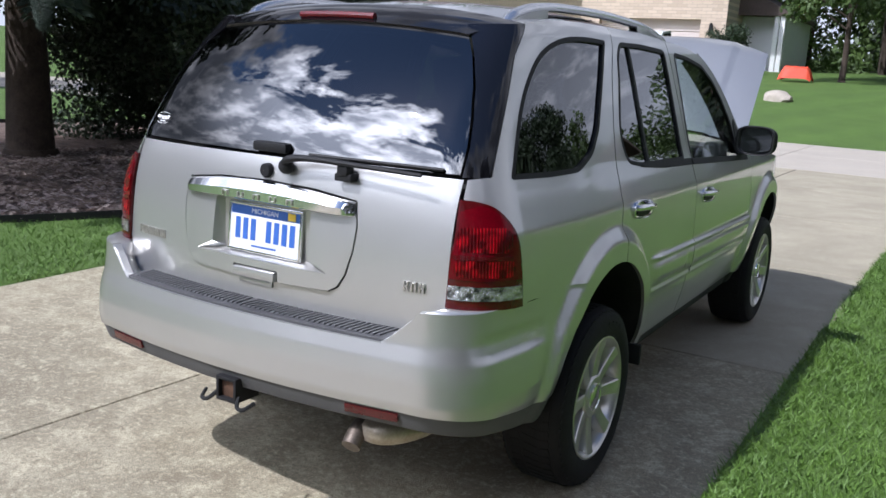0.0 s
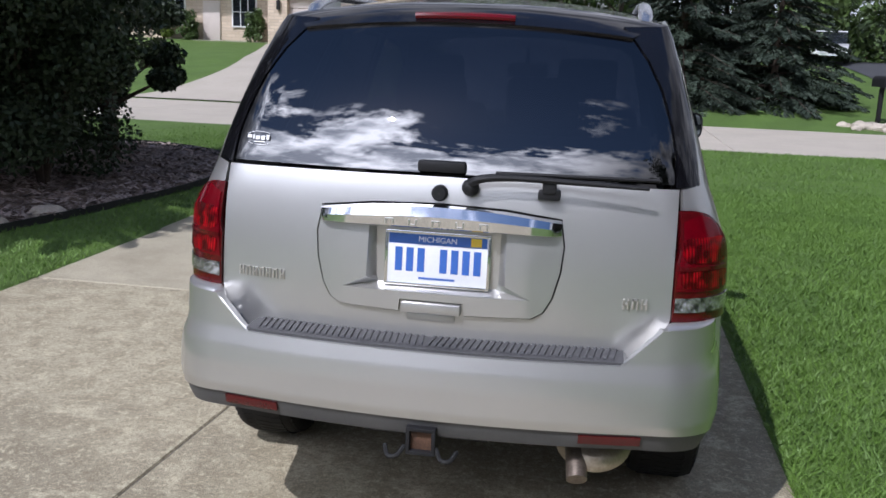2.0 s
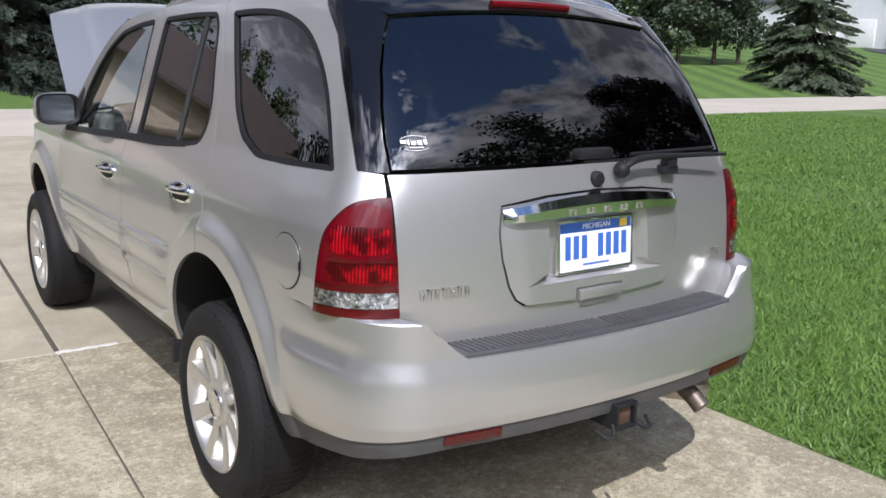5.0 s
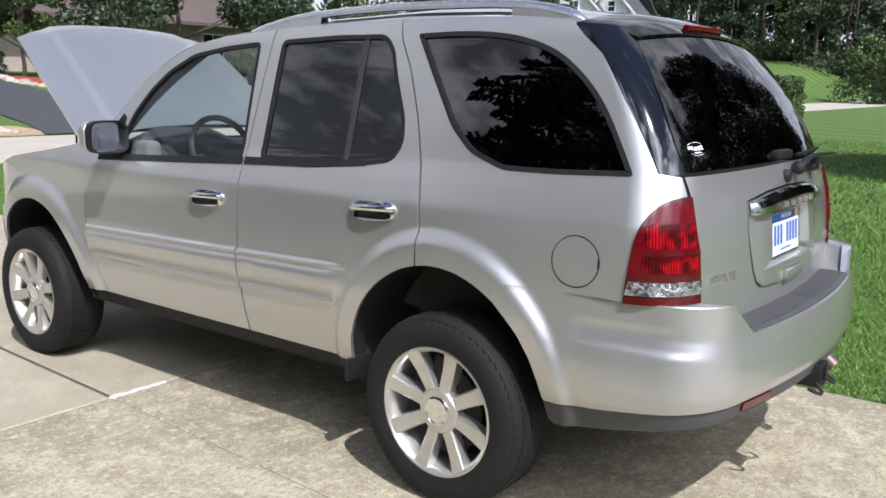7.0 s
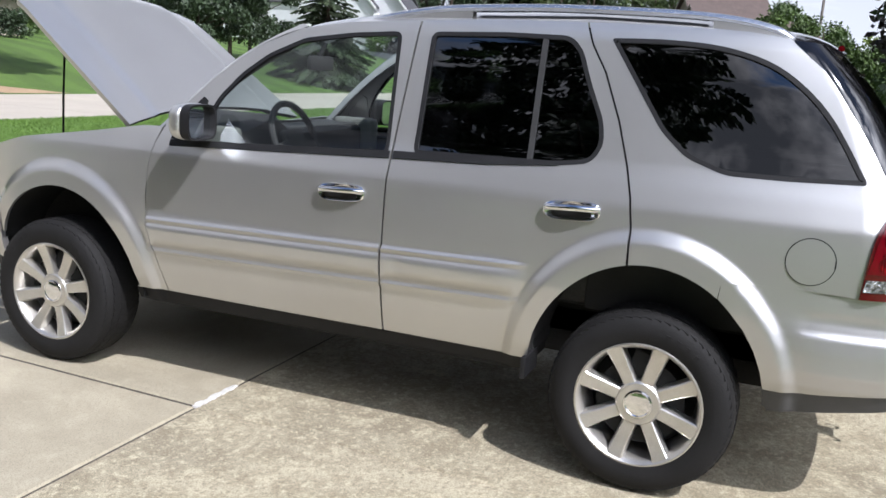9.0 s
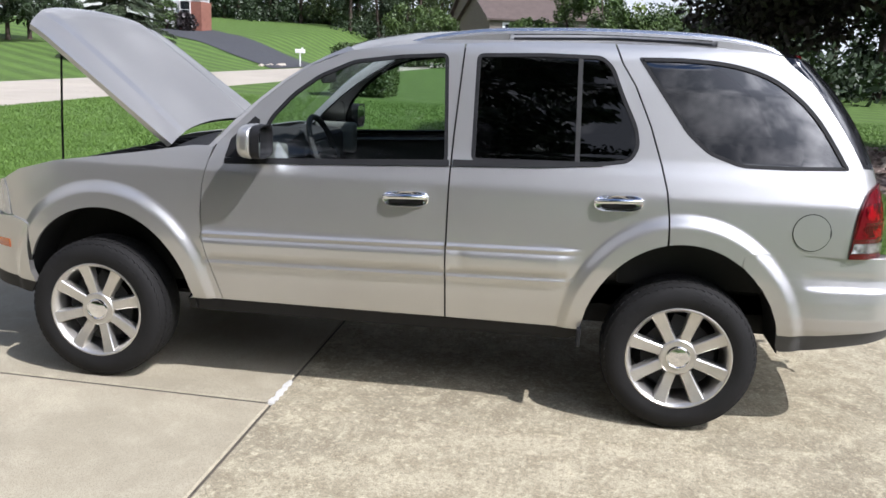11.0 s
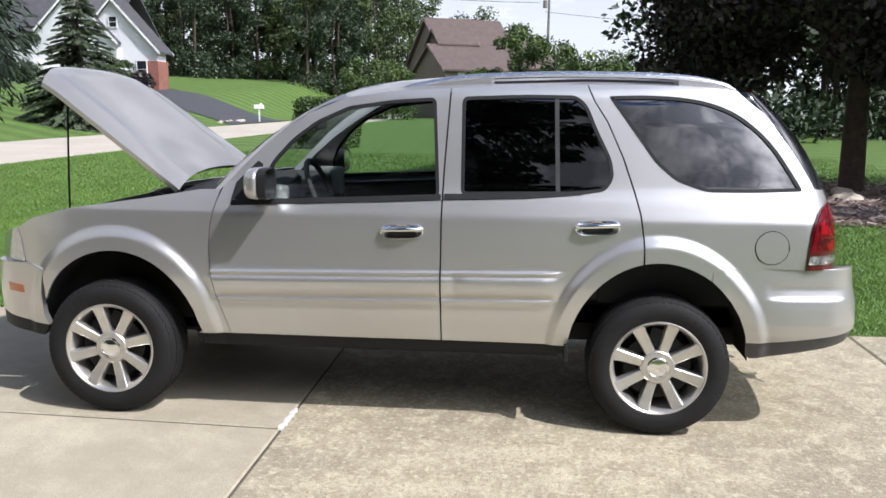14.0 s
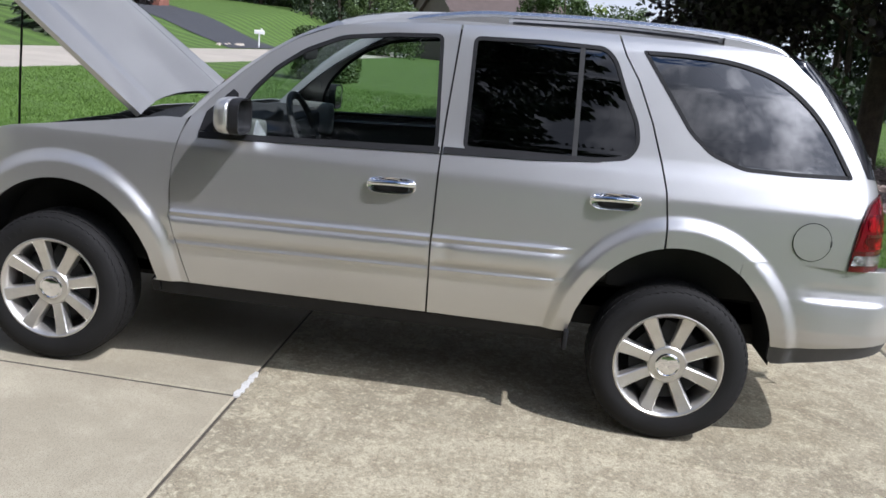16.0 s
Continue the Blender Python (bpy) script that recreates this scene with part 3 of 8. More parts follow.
def strip(name, left, right, material, label, category, lift=0.02, n=24):
    """A paved way between two edges that follows the ground."""
    L, R = spline(left, n // max(1, len(left) - 1)), spline(right, n // max(1, len(right) - 1))
    m = min(len(L), len(R))
    vs, k = [], 8
    for a, b in zip(L[:m], R[:m]):
        for i in range(k + 1):
            x, y = a[0] + (b[0] - a[0]) * i / k, a[1] + (b[1] - a[1]) * i / k
            vs.append((x, y, rise(x, y) + 0.014 + lift))
    fs = [(j * (k + 1) + i, j * (k + 1) + i + 1, (j + 1) * (k + 1) + i + 1, (j + 1) * (k + 1) + i) for j in range(m - 1) for i in range(k)]
    return tagged(link(name, mesh_of(name, vs, fs, material)), label, category, kind="structure")


strip("neighbour_driveway", [(-14.2, 20.99), (-13.0, 23.0), (-13.6, 30.0), (-17.0, 41.6)], [(-7.2, 20.99), (-8.6, 23.5), (-8.9, 30.0), (-10.6, 41.6)], STREETM, "pale concrete driveway across the street", "driveway", 0.03, 36)
strip("asphalt_driveway", [(8.9, 20.99), (9.4, 23.0), (9.7, 28.0), (10.6, 35.0), (11.6, 46.0)], [(15.4, 20.99), (13.8, 22.2), (13.45, 27.3), (14.6, 35.0), (20.5, 46.0)], ASPH, "dark asphalt driveway across the street", "driveway", 0.03, 40)
strip("asphalt_driveway", [(54.0, 20.99), (58.0, 24.0), (66.0, 33.0), (73.0, 41.0)], [(69.0, 20.99), (68.0, 23.0), (74.0, 31.0), (80.0, 37.0)], ASPH, "dark asphalt driveway climbing to a white house", "driveway", 0.05, 36)

# planting beds
def bed(name, outline, material, label, edging=True, h=0.05, category="bed"):
    o = spline(outline, 8, True)
    c = np.mean(np.array(o), 0)
    vs, fs = [], []
    rings = 8
    for r in range(rings + 1):
        f = 1 - r / rings
        for p in o:
            x, y = c[0] + (p[0] - c[0]) * f, c[1] + (p[1] - c[1]) * f
            vs.append((x, y, rise(x, y) + 0.016 + h * min(1, (1 - f) * 4) + 0.02 * noise.noise((x * 2, y * 2, 0)) * (1 if r else 0)))
    m = len(o)
    fs = [(r * m + i, r * m + (i + 1) % m, (r + 1) * m + (i + 1) % m, (r + 1) * m + i) for r in range(rings) for i in range(m)]
    ob = tagged(link(name, mesh_of(name, vs, fs, material)), label, category, kind="structure")
    if edging:
        bm = bmesh.new()
        ring = [bm.verts.new((p[0] + (p[0] - c[0]) * k, p[1] + (p[1] - c[1]) * k, rise(*p) + z)) for k, z in ((0.0, 0.0), (0.0, 0.085), (0.004, 0.085), (0.004, 0.0)) for p in o]
        for q in range(3):
            for i in range(m):
                bm.faces.new((ring[q * m + i], ring[q * m + (i + 1) % m], ring[(q + 1) * m + (i + 1) % m], ring[(q + 1) * m + i]))
        part("edging", bm, EDGING, ob, "black plastic edging")
    return ob, o


BED_L = [(-6.2, -0.6), (-5.45, 0.70), (-4.85, 1.75), (-4.45, 2.80), (-4.20, 4.10), (-4.03, 5.70), (-4.15, 6.9), (-4.50, 7.9), (-5.10, 8.9), (-6.5, 9.6), (-9.5, 9.8), (-12.5, 8.8), (-13.5, 5.0), (-11.5, 0.5), (-8.5, -1.5)]
left_bed, left_line = bed("planting_bed", BED_L, MULCHM, "bark mulch bed with black edging under dark trees")
BED_R = [(7.6, -3.4), (7.4, -4.5), (8.6, -6.6), (11.5, -7.6), (14.2, -6.3), (14.0, -4.2), (11.5, -3.1), (9.2, -2.9)]
right_bed, right_line = bed("planting_bed", BED_R, MULCHM, "bark mulch bed round a dark maple", edging=False)
bed("mulch_bed", [(14.25, 31.2), (14.5, 30.0), (15.4, 29.6), (16.9, 30.4), (17.6, 32.0), (17.5, 35.0), (16.9, 38.0), (15.7, 37.2), (14.7, 34.0)], REDMULCH, "red mulch bed beside the asphalt driveway", False)
bed("mulch_bed", [(16.05, 26.0), (16.4, 26.5), (17.1, 26.5), (17.45, 26.0), (17.1, 25.5), (16.4, 25.5)], REDMULCH, "round red mulch bed under a tree", False)
TAN = mat("tan_gravel", (0.42, 0.30, 0.19), 0.95, 0, (0.30, 0.2, 0.12), 4, 40, 0.01)
bed("gravel_verge", [(13.55, 24.5), (13.62, 23.2), (14.2, 22.0), (15.6, 21.3), (18.0, 21.2), (16.8, 22.3), (15.0, 23.5)], TAN, "tan gravel verge by the street", False, 0.02)
bed("gravel_verge", [(7.9, 21.4), (8.2, 22.5), (8.8, 22.9), (9.25, 22.2), (9.1, 21.3)], TAN, "tan gravel corner beside the asphalt driveway", False, 0.02)


def scatter_flakes(name, outline, count, size, material, parent, label, seed, box_in=None, z0=0.05):
    rnd = np.random.RandomState(seed)
    o = np.array(outline)
    vs, fs = [], []
    lo, hi = (o.min(0), o.max(0)) if box_in is None else (np.array(box_in[0]), np.array(box_in[1]))
    p = lo + (hi - lo) * rnd.rand(count * 3, 2)
    p = p[inside(p[:, 0], p[:, 1], outline)][:count]
    for x, y in p:
        a, b = rnd.rand() * 6.28, (rnd.rand() - 0.5) * 0.9
        l, w = size * (0.5 + rnd.rand()), size * (0.2 + 0.3 * rnd.rand())
        d, e = Vector((math.cos(a) * l, math.sin(a) * l, b * l)), Vector((-math.sin(a) * w, math.cos(a) * w, (rnd.rand() - 0.5) * w))
        c = Vector((x, y, rise(x, y) + z0 + 0.03 * rnd.rand()))
        k = len(vs)
        vs += [c - d - e, c + d - e * 0.6, c + d * 0.9 + e, c - d * 0.8 + e]
        fs.append((k, k + 1, k + 2, k + 3))
    me = mesh_of(name, vs, fs, material, smooth=False)
    return tagged(link(name, me, parent, label), kind="stuff")


def inside(px, py, loop):
    lx, ly = np.array([p[0] for p in loop]), np.array([p[1] for p in loop])
    mx, my = np.roll(lx, -1), np.roll(ly, -1)
    res = np.zeros(len(px), bool)
    for a, b, c, d in zip(lx, ly, mx, my):
        if b == d:
            continue
        hit = (b > py) != (d > py)
        res ^= hit & (px < (c - a) * (py - b) / (d - b) + a)
    return res


scatter_flakes("bark_chips", left_line, 16000, 0.035, CHIPM, left_bed, "scattered pale bark chips", 5, ((-9, -0.5), (-3.9, 9.5)), 0.06)
scatter_flakes("bark_chips", right_line, 3000, 0.05, CHIPM, right_bed, "scattered bark chips", 6, None, 0.06)


# grass blades near the walk
def blades(name, count, area, keep, seed, h=(0.02, 0.05), wide=1.0):
    rnd = np.random.RandomState(seed)
    (x0, y0), (x1, y1) = area
    p = np.stack([x0 + (x1 - x0) * rnd.rand(count), y0 + (y1 - y0) * rnd.rand(count)], 1)
    edge = np.minimum(np.minimum(p[:, 0] - x0 + (9 if x0 > -3 else 0), x1 - p[:, 0] + (9 if x1 < 0 else 0)), np.minimum(p[:, 1] - y0, y1 - p[:, 1]))
    p = p[rnd.rand(count) < np.clip(edge / 2.2, 0.0, 1.0)]
    p = p[np.array([keep(x, y) for x, y in p])]
    m = len(p)
    a = rnd.rand(m) * 6.283
    w = (0.0030 + 0.0030 * rnd.rand(m)) * wide
    hh = h[0] + (h[1] - h[0]) * rnd.rand(m)
    lean = rnd.randn(m, 2) * 0.030
    z = 0.008
    v = np.zeros((m, 3, 3))
    v[:, 0, 0], v[:, 0, 1] = p[:, 0] - np.cos(a) * w, p[:, 1] - np.sin(a) * w
    v[:, 1, 0], v[:, 1, 1] = p[:, 0] + np.cos(a) * w, p[:, 1] + np.sin(a) * w
    v[:, 2, 0], v[:, 2, 1] = p[:, 0] + lean[:, 0], p[:, 1] + lean[:, 1]
    v[:, :2, 2], v[:, 2, 2] = z, z + hh
    return v.reshape(-1, 3)


def not_paved(x, y):
    return y < 13.95 and (x > edge_r(y) - 0.02 or x < edge_l(y) + 0.02)


o_left = left_line
near_r = blades("g", 420000, ((1.25, -5.0), (7.5, 9.0)), not_paved, 11)
far_r = blades("g", 150000, ((1.3, 3.0), (13.0, 15.5)), not_paved, 12, (0.025, 0.055))
far_off = blades("g", 200000, ((5.0, -9.0), (24.0, 15.5)), not_paved, 14, (0.03, 0.06), 2.2)
near_l = blades("g", 150000, ((-8.0, -5.0), (-3.1, 13.5)), not_paved, 13)
ll = ~inside(near_l[0::3, 0], near_l[0::3, 1], o_left)
near_l = near_l.reshape(-1, 3, 3)[ll].reshape(-1, 3)
allv = np.concatenate([near_r, far_r, far_off, near_l])
me = bpy.data.meshes.new("grass")
me.vertices.add(len(allv))
me.vertices.foreach_set("co", allv.ravel())
nt3 = len(allv) // 3
me.loops.add(nt3 * 3)
me.loops.foreach_set("vertex_index", np.arange(nt3 * 3))
me.polygons.add(nt3)
me.polygons.foreach_set("loop_start", np.arange(nt3) * 3)
me.update()
me.materials.append(BLADE)
tagged(new("grass", me), "short green grass blades along the driveway", "grass", kind="stuff")


# ---------------------------------------------------------------- trees
def leaf_cloud(centres, radii, per, size, rnd, flat=0.7, droop=0.0):
    """Small leaf quads spread through clumps; returns vertices."""
    out = []
    for c, r, k in zip(centres, radii, per):
        d = rnd.randn(k, 3)
        d /= np.linalg.norm(d, axis=1)[:, None] + 1e-9
        d *= (rnd.rand(k, 1) ** 0.45) * r
        d[:, 2] *= flat
        d[:, 2] -= droop * rnd.rand(k) * r
        p = np.array(c) + d
        a, b = rnd.randn(k, 3), rnd.randn(k, 3)
        a /= np.linalg.norm(a, axis=1)[:, None]
        b -= (a * b).sum(1)[:, None] * a
        b /= np.linalg.norm(b, axis=1)[:, None] + 1e-9
        s = size * (0.6 + 0.8 * rnd.rand(k, 1))
        q = np.stack([p - a * s, p + b * s * 0.55, p + a * s, p - b * s * 0.55], 1)
        out.append(q)
    return np.concatenate(out).reshape(-1, 3)


def quads(name, v, material, parent, label=""):
    me = bpy.data.meshes.new(name)
    k = len(v) // 4
    me.vertices.add(len(v))
    me.vertices.foreach_set("co", np.ascontiguousarray(v, dtype=np.float32).ravel())
    me.loops.add(k * 4)
    me.loops.foreach_set("vertex_index", np.arange(k * 4))
    me.polygons.add(k)
    me.polygons.foreach_set("loop_start", np.arange(k) * 4)
    me.update()
    me.materials.append(material)
    return link(name, me, parent, label)


def broadleaf(name, x, y, height, spread, trunk_r, clear, leaves, leaf, material, label, seed, clumps=46, density=0.55, group=""):
    """A tree with tapered trunk, limbs and a crown of leaf clumps."""
    rnd = np.random.RandomState(seed)
    z0 = rise(x, y) - 0.05
    t = thing(name, label, "tree", group)
    t.location = (x, y, z0)
    bm = bmesh.new()
    top = height * 0.75
    stem = [(0.25 * noise.noise((seed, k * 0.5, 0)) * k / 6, 0.25 * noise.noise((seed, 5, k * 0.5)) * k / 6, top * k / 6) for k in range(7)]
    tube(bm, [(0, 0, 0), (0, 0, 0.12)], trunk_r * 1.5, 10, trunk_r * 1.1)
    tube(bm, stem, trunk_r, 10, trunk_r * 0.25)
    cs, rs = [], []
    for k in range(clumps):
        f = rnd.rand()
        zz = clear + (height - clear) * (0.05 + 0.95 * f)
        wide = spread * math.sqrt(max(0.05, 1 - ((f - 0.38) / 0.66) ** 2))
        a, r = rnd.rand() * 6.283, wide * (0.25 + 0.75 * math.sqrt(rnd.rand()))
        cs.append((math.cos(a) * r, math.sin(a) * r, zz))
        rs.append(spread * (0.20 + 0.20 * rnd.rand()))
    for k in range(min(16, clumps)):
        c = cs[k]
        h = max(clear * 0.8, min(top * 0.95, c[2] * 0.72))
        tube(bm, spline([(0, 0, h * 0.9), (c[0] * 0.45, c[1] * 0.45, h + (c[2] - h) * 0.35), (c[0] * 0.95, c[1] * 0.95, c[2])], 3), trunk_r * 0.34, 6, trunk_r * 0.08)
    part("trunk", bm, BARK, t, "dark brown trunk and limbs")
    v = leaf_cloud(cs, rs, [leaves // clumps] * clumps, leaf, rnd)
    quads("crown", v, material, t, "crown of small leaves")
    return t


def spruce(name, x, y, height, spread, material, label, seed, low=0.3, per=26, twig=0.16, whorls=None, trunk_r=None, group="", z_off=0.0):
    """A conifer: straight trunk, whorls of drooping boughs set with needle sprays."""
    rnd = np.random.RandomState(seed)
    z0 = rise(x, y) - 0.05
    t = thing(name, label, "tree", group)
    t.location = (x, y, z0)
    bm = bmesh.new()
    trunk_r = trunk_r or height * 0.022
    tube(bm, [(0, 0, 0), (0, 0, 0.2)], trunk_r * 1.35, 12, trunk_r * 1.05)
    tube(bm, [(0, 0, height * k / 6) for k in range(7)], trunk_r, 12, 0.02)
    whorls = whorls or int(height * 5.0)
    sprays = []
    for k in range(whorls):
        f = k / (whorls - 1)
        z = low + (height * 0.98 - low) * f
        ln = spread * (1 - f) ** 0.8 + 0.12
        for b in range(max(4, int(9 * (1 - f * 0.5)))):
            a = rnd.rand() * 6.283
            l = ln * (0.72 + 0.38 * rnd.rand())
            pts = []
            for q in range(6):
                s = q / 5
                pts.append(np.array((math.cos(a) * l * s, math.sin(a) * l * s, z + rnd.randn() * 0.03 + 0.10 * l * s - 0.42 * l * s * s + 0.12 * l * s ** 3)))
            if spread > 1.5 and b % 2 == 0:
                tube(bm, [tuple(p) for p in pts], 0.012 + 0.012 * l * 0.5, 5, 0.004)
            m = max(4, int(per * (0.25 + l / spread)))
            s = 0.10 + 0.90 * rnd.rand(m) ** 0.7
            P = np.array(pts)
            i = np.minimum(4, (s * 5).astype(int))
            p = P[i] + (P[i + 1] - P[i]) * (s * 5 - i)[:, None]
            side = rnd.choice((-1, 1), m)
            w = (0.35 + 0.65 * (1 - s)) * l * 0.30
            d = np.stack([math.cos(a) * 0.7 - math.sin(a) * side * 0.7, math.sin(a) * 0.7 + math.cos(a) * side * 0.7, -0.25 - 0.35 * rnd.rand(m)], 1)
            d /= np.linalg.norm(d, axis=1)[:, None]
            o = p + d * (w * rnd.rand(m))[:, None]
            q = np.cross(d, rnd.randn(m, 3))
            q /= np.linalg.norm(q, axis=1)[:, None] + 1e-9
            L = (twig * (0.7 + 0.7 * rnd.rand(m)))[:, None]
            sprays.append(np.stack([o, o + d * L * 0.4 + q * L * 0.20, o + d * L, o + d * L * 0.4 - q * L * 0.20], 1))
    part("trunk", bm, BARK, t, "dark furrowed trunk")
    quads("needles", np.concatenate(sprays).reshape(-1, 3), material, t, "drooping needle sprays")
    return t


def shrub(name, x, y, height, spread, leaves, leaf, material, label, seed, group="", low=0.0, category="shrub"):
    rnd = np.random.RandomState(seed)
    t = thing(name, label, category, group)
    t.location = (x, y, rise(x, y) - 0.02)
    bm = bmesh.new()
    cs, rs = [], []
    k = 26
    for i in range(k):
        f = rnd.rand()
        a, r = rnd.rand() * 6.283, spread * math.sqrt(max(0.04, 1 - (f * 1.25 - 0.45) ** 2)) * (0.35 + 0.55 * rnd.rand())
        c = (math.cos(a) * r, math.sin(a) * r, low + (height - low) * (0.08 + 0.84 * f))
        cs.append(c)
        rs.append(min(spread * 0.5, height * 0.3) * (0.7 + 0.5 * rnd.rand()))
        if i < 12:
            tube(bm, [(0, 0, 0), (c[0] * 0.3, c[1] * 0.3, c[2] * 0.5), c], 0.02 + 0.02 * spread, 5, 0.006)
    part("stem", bm, BARK, t)
    quads("foliage", leaf_cloud(cs, rs, [leaves // k] * k, leaf, rnd, 0.9), material, t)
    return t


# beside the driveway
spruce("spruce_tree", -8.7, 4.15, 7.2, 3.4, SPRUCEM, "tall dark spruce with low sweeping boughs in the mulch bed", 21, low=2.7, per=480, twig=0.12, whorls=22, trunk_r=0.31)
near_spruce = spruce("spruce_tree", -7.2, 1.9, 11.0, 2.8, SPRUCEM, "dark spruce whose low bough hangs over the lawn edge", 22, low=3.1, per=620, twig=0.12, whorls=20, trunk_r=0.24)


def bough(parent, tips, root, seed, twig=0.018):
    """A drooping limb with dense side twigs, in its tree's own frame."""
    rnd = np.random.RandomState(seed)
    bm = bmesh.new()
    sprays = []
    for tip in tips:
        pts = spline([root, tuple(np.array(root) * 0.5 + np.array(tip) * 0.5 + np.array((0, 0, 0.25))), tip], 8)
        tube(bm, pts, 0.02, 6, 0.003)
        m = 9000
        s = (0.80 + 0.20 * rnd.rand(m) ** 0.8) * (len(pts) - 1.001)
        i = s.astype(int)
        P = np.array(pts)
        p = P[i] + (P[i + 1] - P[i]) * (s - i)[:, None]
        away = rnd.randn(m, 3)
        away /= np.linalg.norm(away, axis=1)[:, None]
        o = p + away * (0.055 * rnd.rand(m) ** 0.6)[:, None] + np.stack([0 * s, 0 * s, -0.06 * rnd.rand(m)], 1)
        d = away * 0.6 + np.stack([0.5 + 0 * s, 0.2 + 0 * s, -0.5 + 0 * s], 1) + rnd.randn(m, 3) * 0.25
        d /= np.linalg.norm(d, axis=1)[:, None]
        q = np.cross(d, rnd.randn(m, 3))
        q /= np.linalg.norm(q, axis=1)[:, None] + 1e-9
        L = (twig * (0.6 + 0.7 * rnd.rand(m)))[:, None]
        sprays.append(np.stack([o, o + d * L * 0.4 + q * L * 0.09, o + d * L, o + d * L * 0.4 - q * L * 0.09], 1))
    part("bough", bm, BARK, parent)
    quads("bough_needles", np.concatenate(sprays).reshape(-1, 3), SPRUCEM, parent)


bough(near_spruce, [(2.93, -0.59, 1.76), (2.91, -0.56, 1.84), (2.95, -0.62, 1.79), (2.88, -0.51, 1.92)], (0.8, 0.5, 3.1), 4)
shrub("evergreen_shrub", -9.2, 7.0, 4.4, 1.9, 60000, 0.042, DARKLEAF, "large dark evergreen shrub behind the mulch bed", 31)
shrub("evergreen_shrub", -5.45, 5.2, 2.9, 1.15, 46000, 0.034, DARKLEAF, "dense dark evergreen shrub in the mulch bed", 32, low=0.25)
broadleaf("small_tree", -6.0, 7.5, 3.0, 0.88, 0.13, 0.65, 52000, 0.036, DARKLEAF, "small dark-leaved tree at the tip of the bed", 33, 44)
# the right-hand lawn
broadleaf("maple_tree", 12.3, -5.4, 10.5, 3.8, 0.24, 2.0, 150000, 0.075, PURPLE, "dark purple-leaved maple in a mulch bed", 41, 80)


def hedge(x, y, w, d, h, seed):
    """A clipped block of small leaves round a tangle of stems."""
    rnd = np.random.RandomState(seed)
    t = thing("hedge", "boxy clipped green hedge standing alone on the lawn", "hedge")
    t.location = (x, y, rise(x, y))
    bm = bmesh.new()
    for _ in range(26):
        a, b = (rnd.rand() - 0.5) * w * 0.7, (rnd.rand() - 0.5) * d * 0.7
        tube(bm, [(a * 0.5, b * 0.5, 0), (a * 0.8, b * 0.8, h * 0.45), (a, b, h * 0.88)], 0.025, 5, 0.008)
    part("stem", bm, BARK, t)
    cs, rs = [], []
    for i in range(11):
        for j in range(11):
            for k in range(10):
                if 0 < i < 10 and 0 < j < 10 and k < 9:
                    continue
                cs.append(((i / 10 - 0.5) * (w - 0.3) + rnd.randn() * 0.03, (j / 10 - 0.5) * (d - 0.3) + rnd.randn() * 0.03, 0.16 + k / 9 * (h - 0.34) + rnd.randn() * 0.03))
                rs.append(0.15 + 0.06 * rnd.rand())
    quads("foliage", leaf_cloud(cs, rs, [60] * len(cs), 0.05, rnd, 1.0), LEAF, t)
    return t


hedge(26.0, 7.9, 2.2, 2.0, 1.80, 42)
# across the street
for k, (x, y, h, r) in enumerate(((2.7, 25.2, 6.9, 2.7), (5.5, 25.4, 5.9, 2.7), (4.4, 29.4, 6.4, 2.6), (38.6, 23.6, 7.2, 3.2))):
    spruce("blue_spruce", x, y, h, r, BLUESP if k < 3 else GREENSP, "dense blue-green spruce on the lawn across the street", 51 + k, low=0.2, per=420 if k < 3 else 360, twig=0.11 if k < 3 else 0.17, group="spruces across the street")
for k, (x, y, h, r, c) in enumerate(((16.6, 37.0, 4.4, 1.7, 1.5), (16.75, 26.0, 7.6, 4.2, 2.2), (-3.5, 38.5, 9.0, 3.0, 2.0), (1.0, 44.0, 12.0, 4.2, 2.4), (-1.0, 52, 13, 4.5, 2.5))):
    broadleaf("young_tree", x, y, h, r, 0.07 + h * 0.008, c, 36000 if k == 1 else 9000, 0.09 if k < 2 else 0.13, LEAF if k != 1 else DARKLEAF, "leafy green tree on the lawn across the street", 61 + k, 34, group="trees across the street")
for k, (x, y, h, r) in enumerate(((16.5, 31.7, 1.75, 0.85), (15.7, 38.4, 1.4, 0.75), (-8.9, 40.5, 2.1, 1.0), (12.6, 50.0, 2.0, 1.3), (15.4, 50.4, 2.0, 1.3), (18.4, 50.0, 2.0, 1.3))):
    shrub("shrub", x, y, h, r, 7000, 0.06, DARKLEAF, "rounded dark green shrub by the house front", 71 + k, group="shrubs across the street")


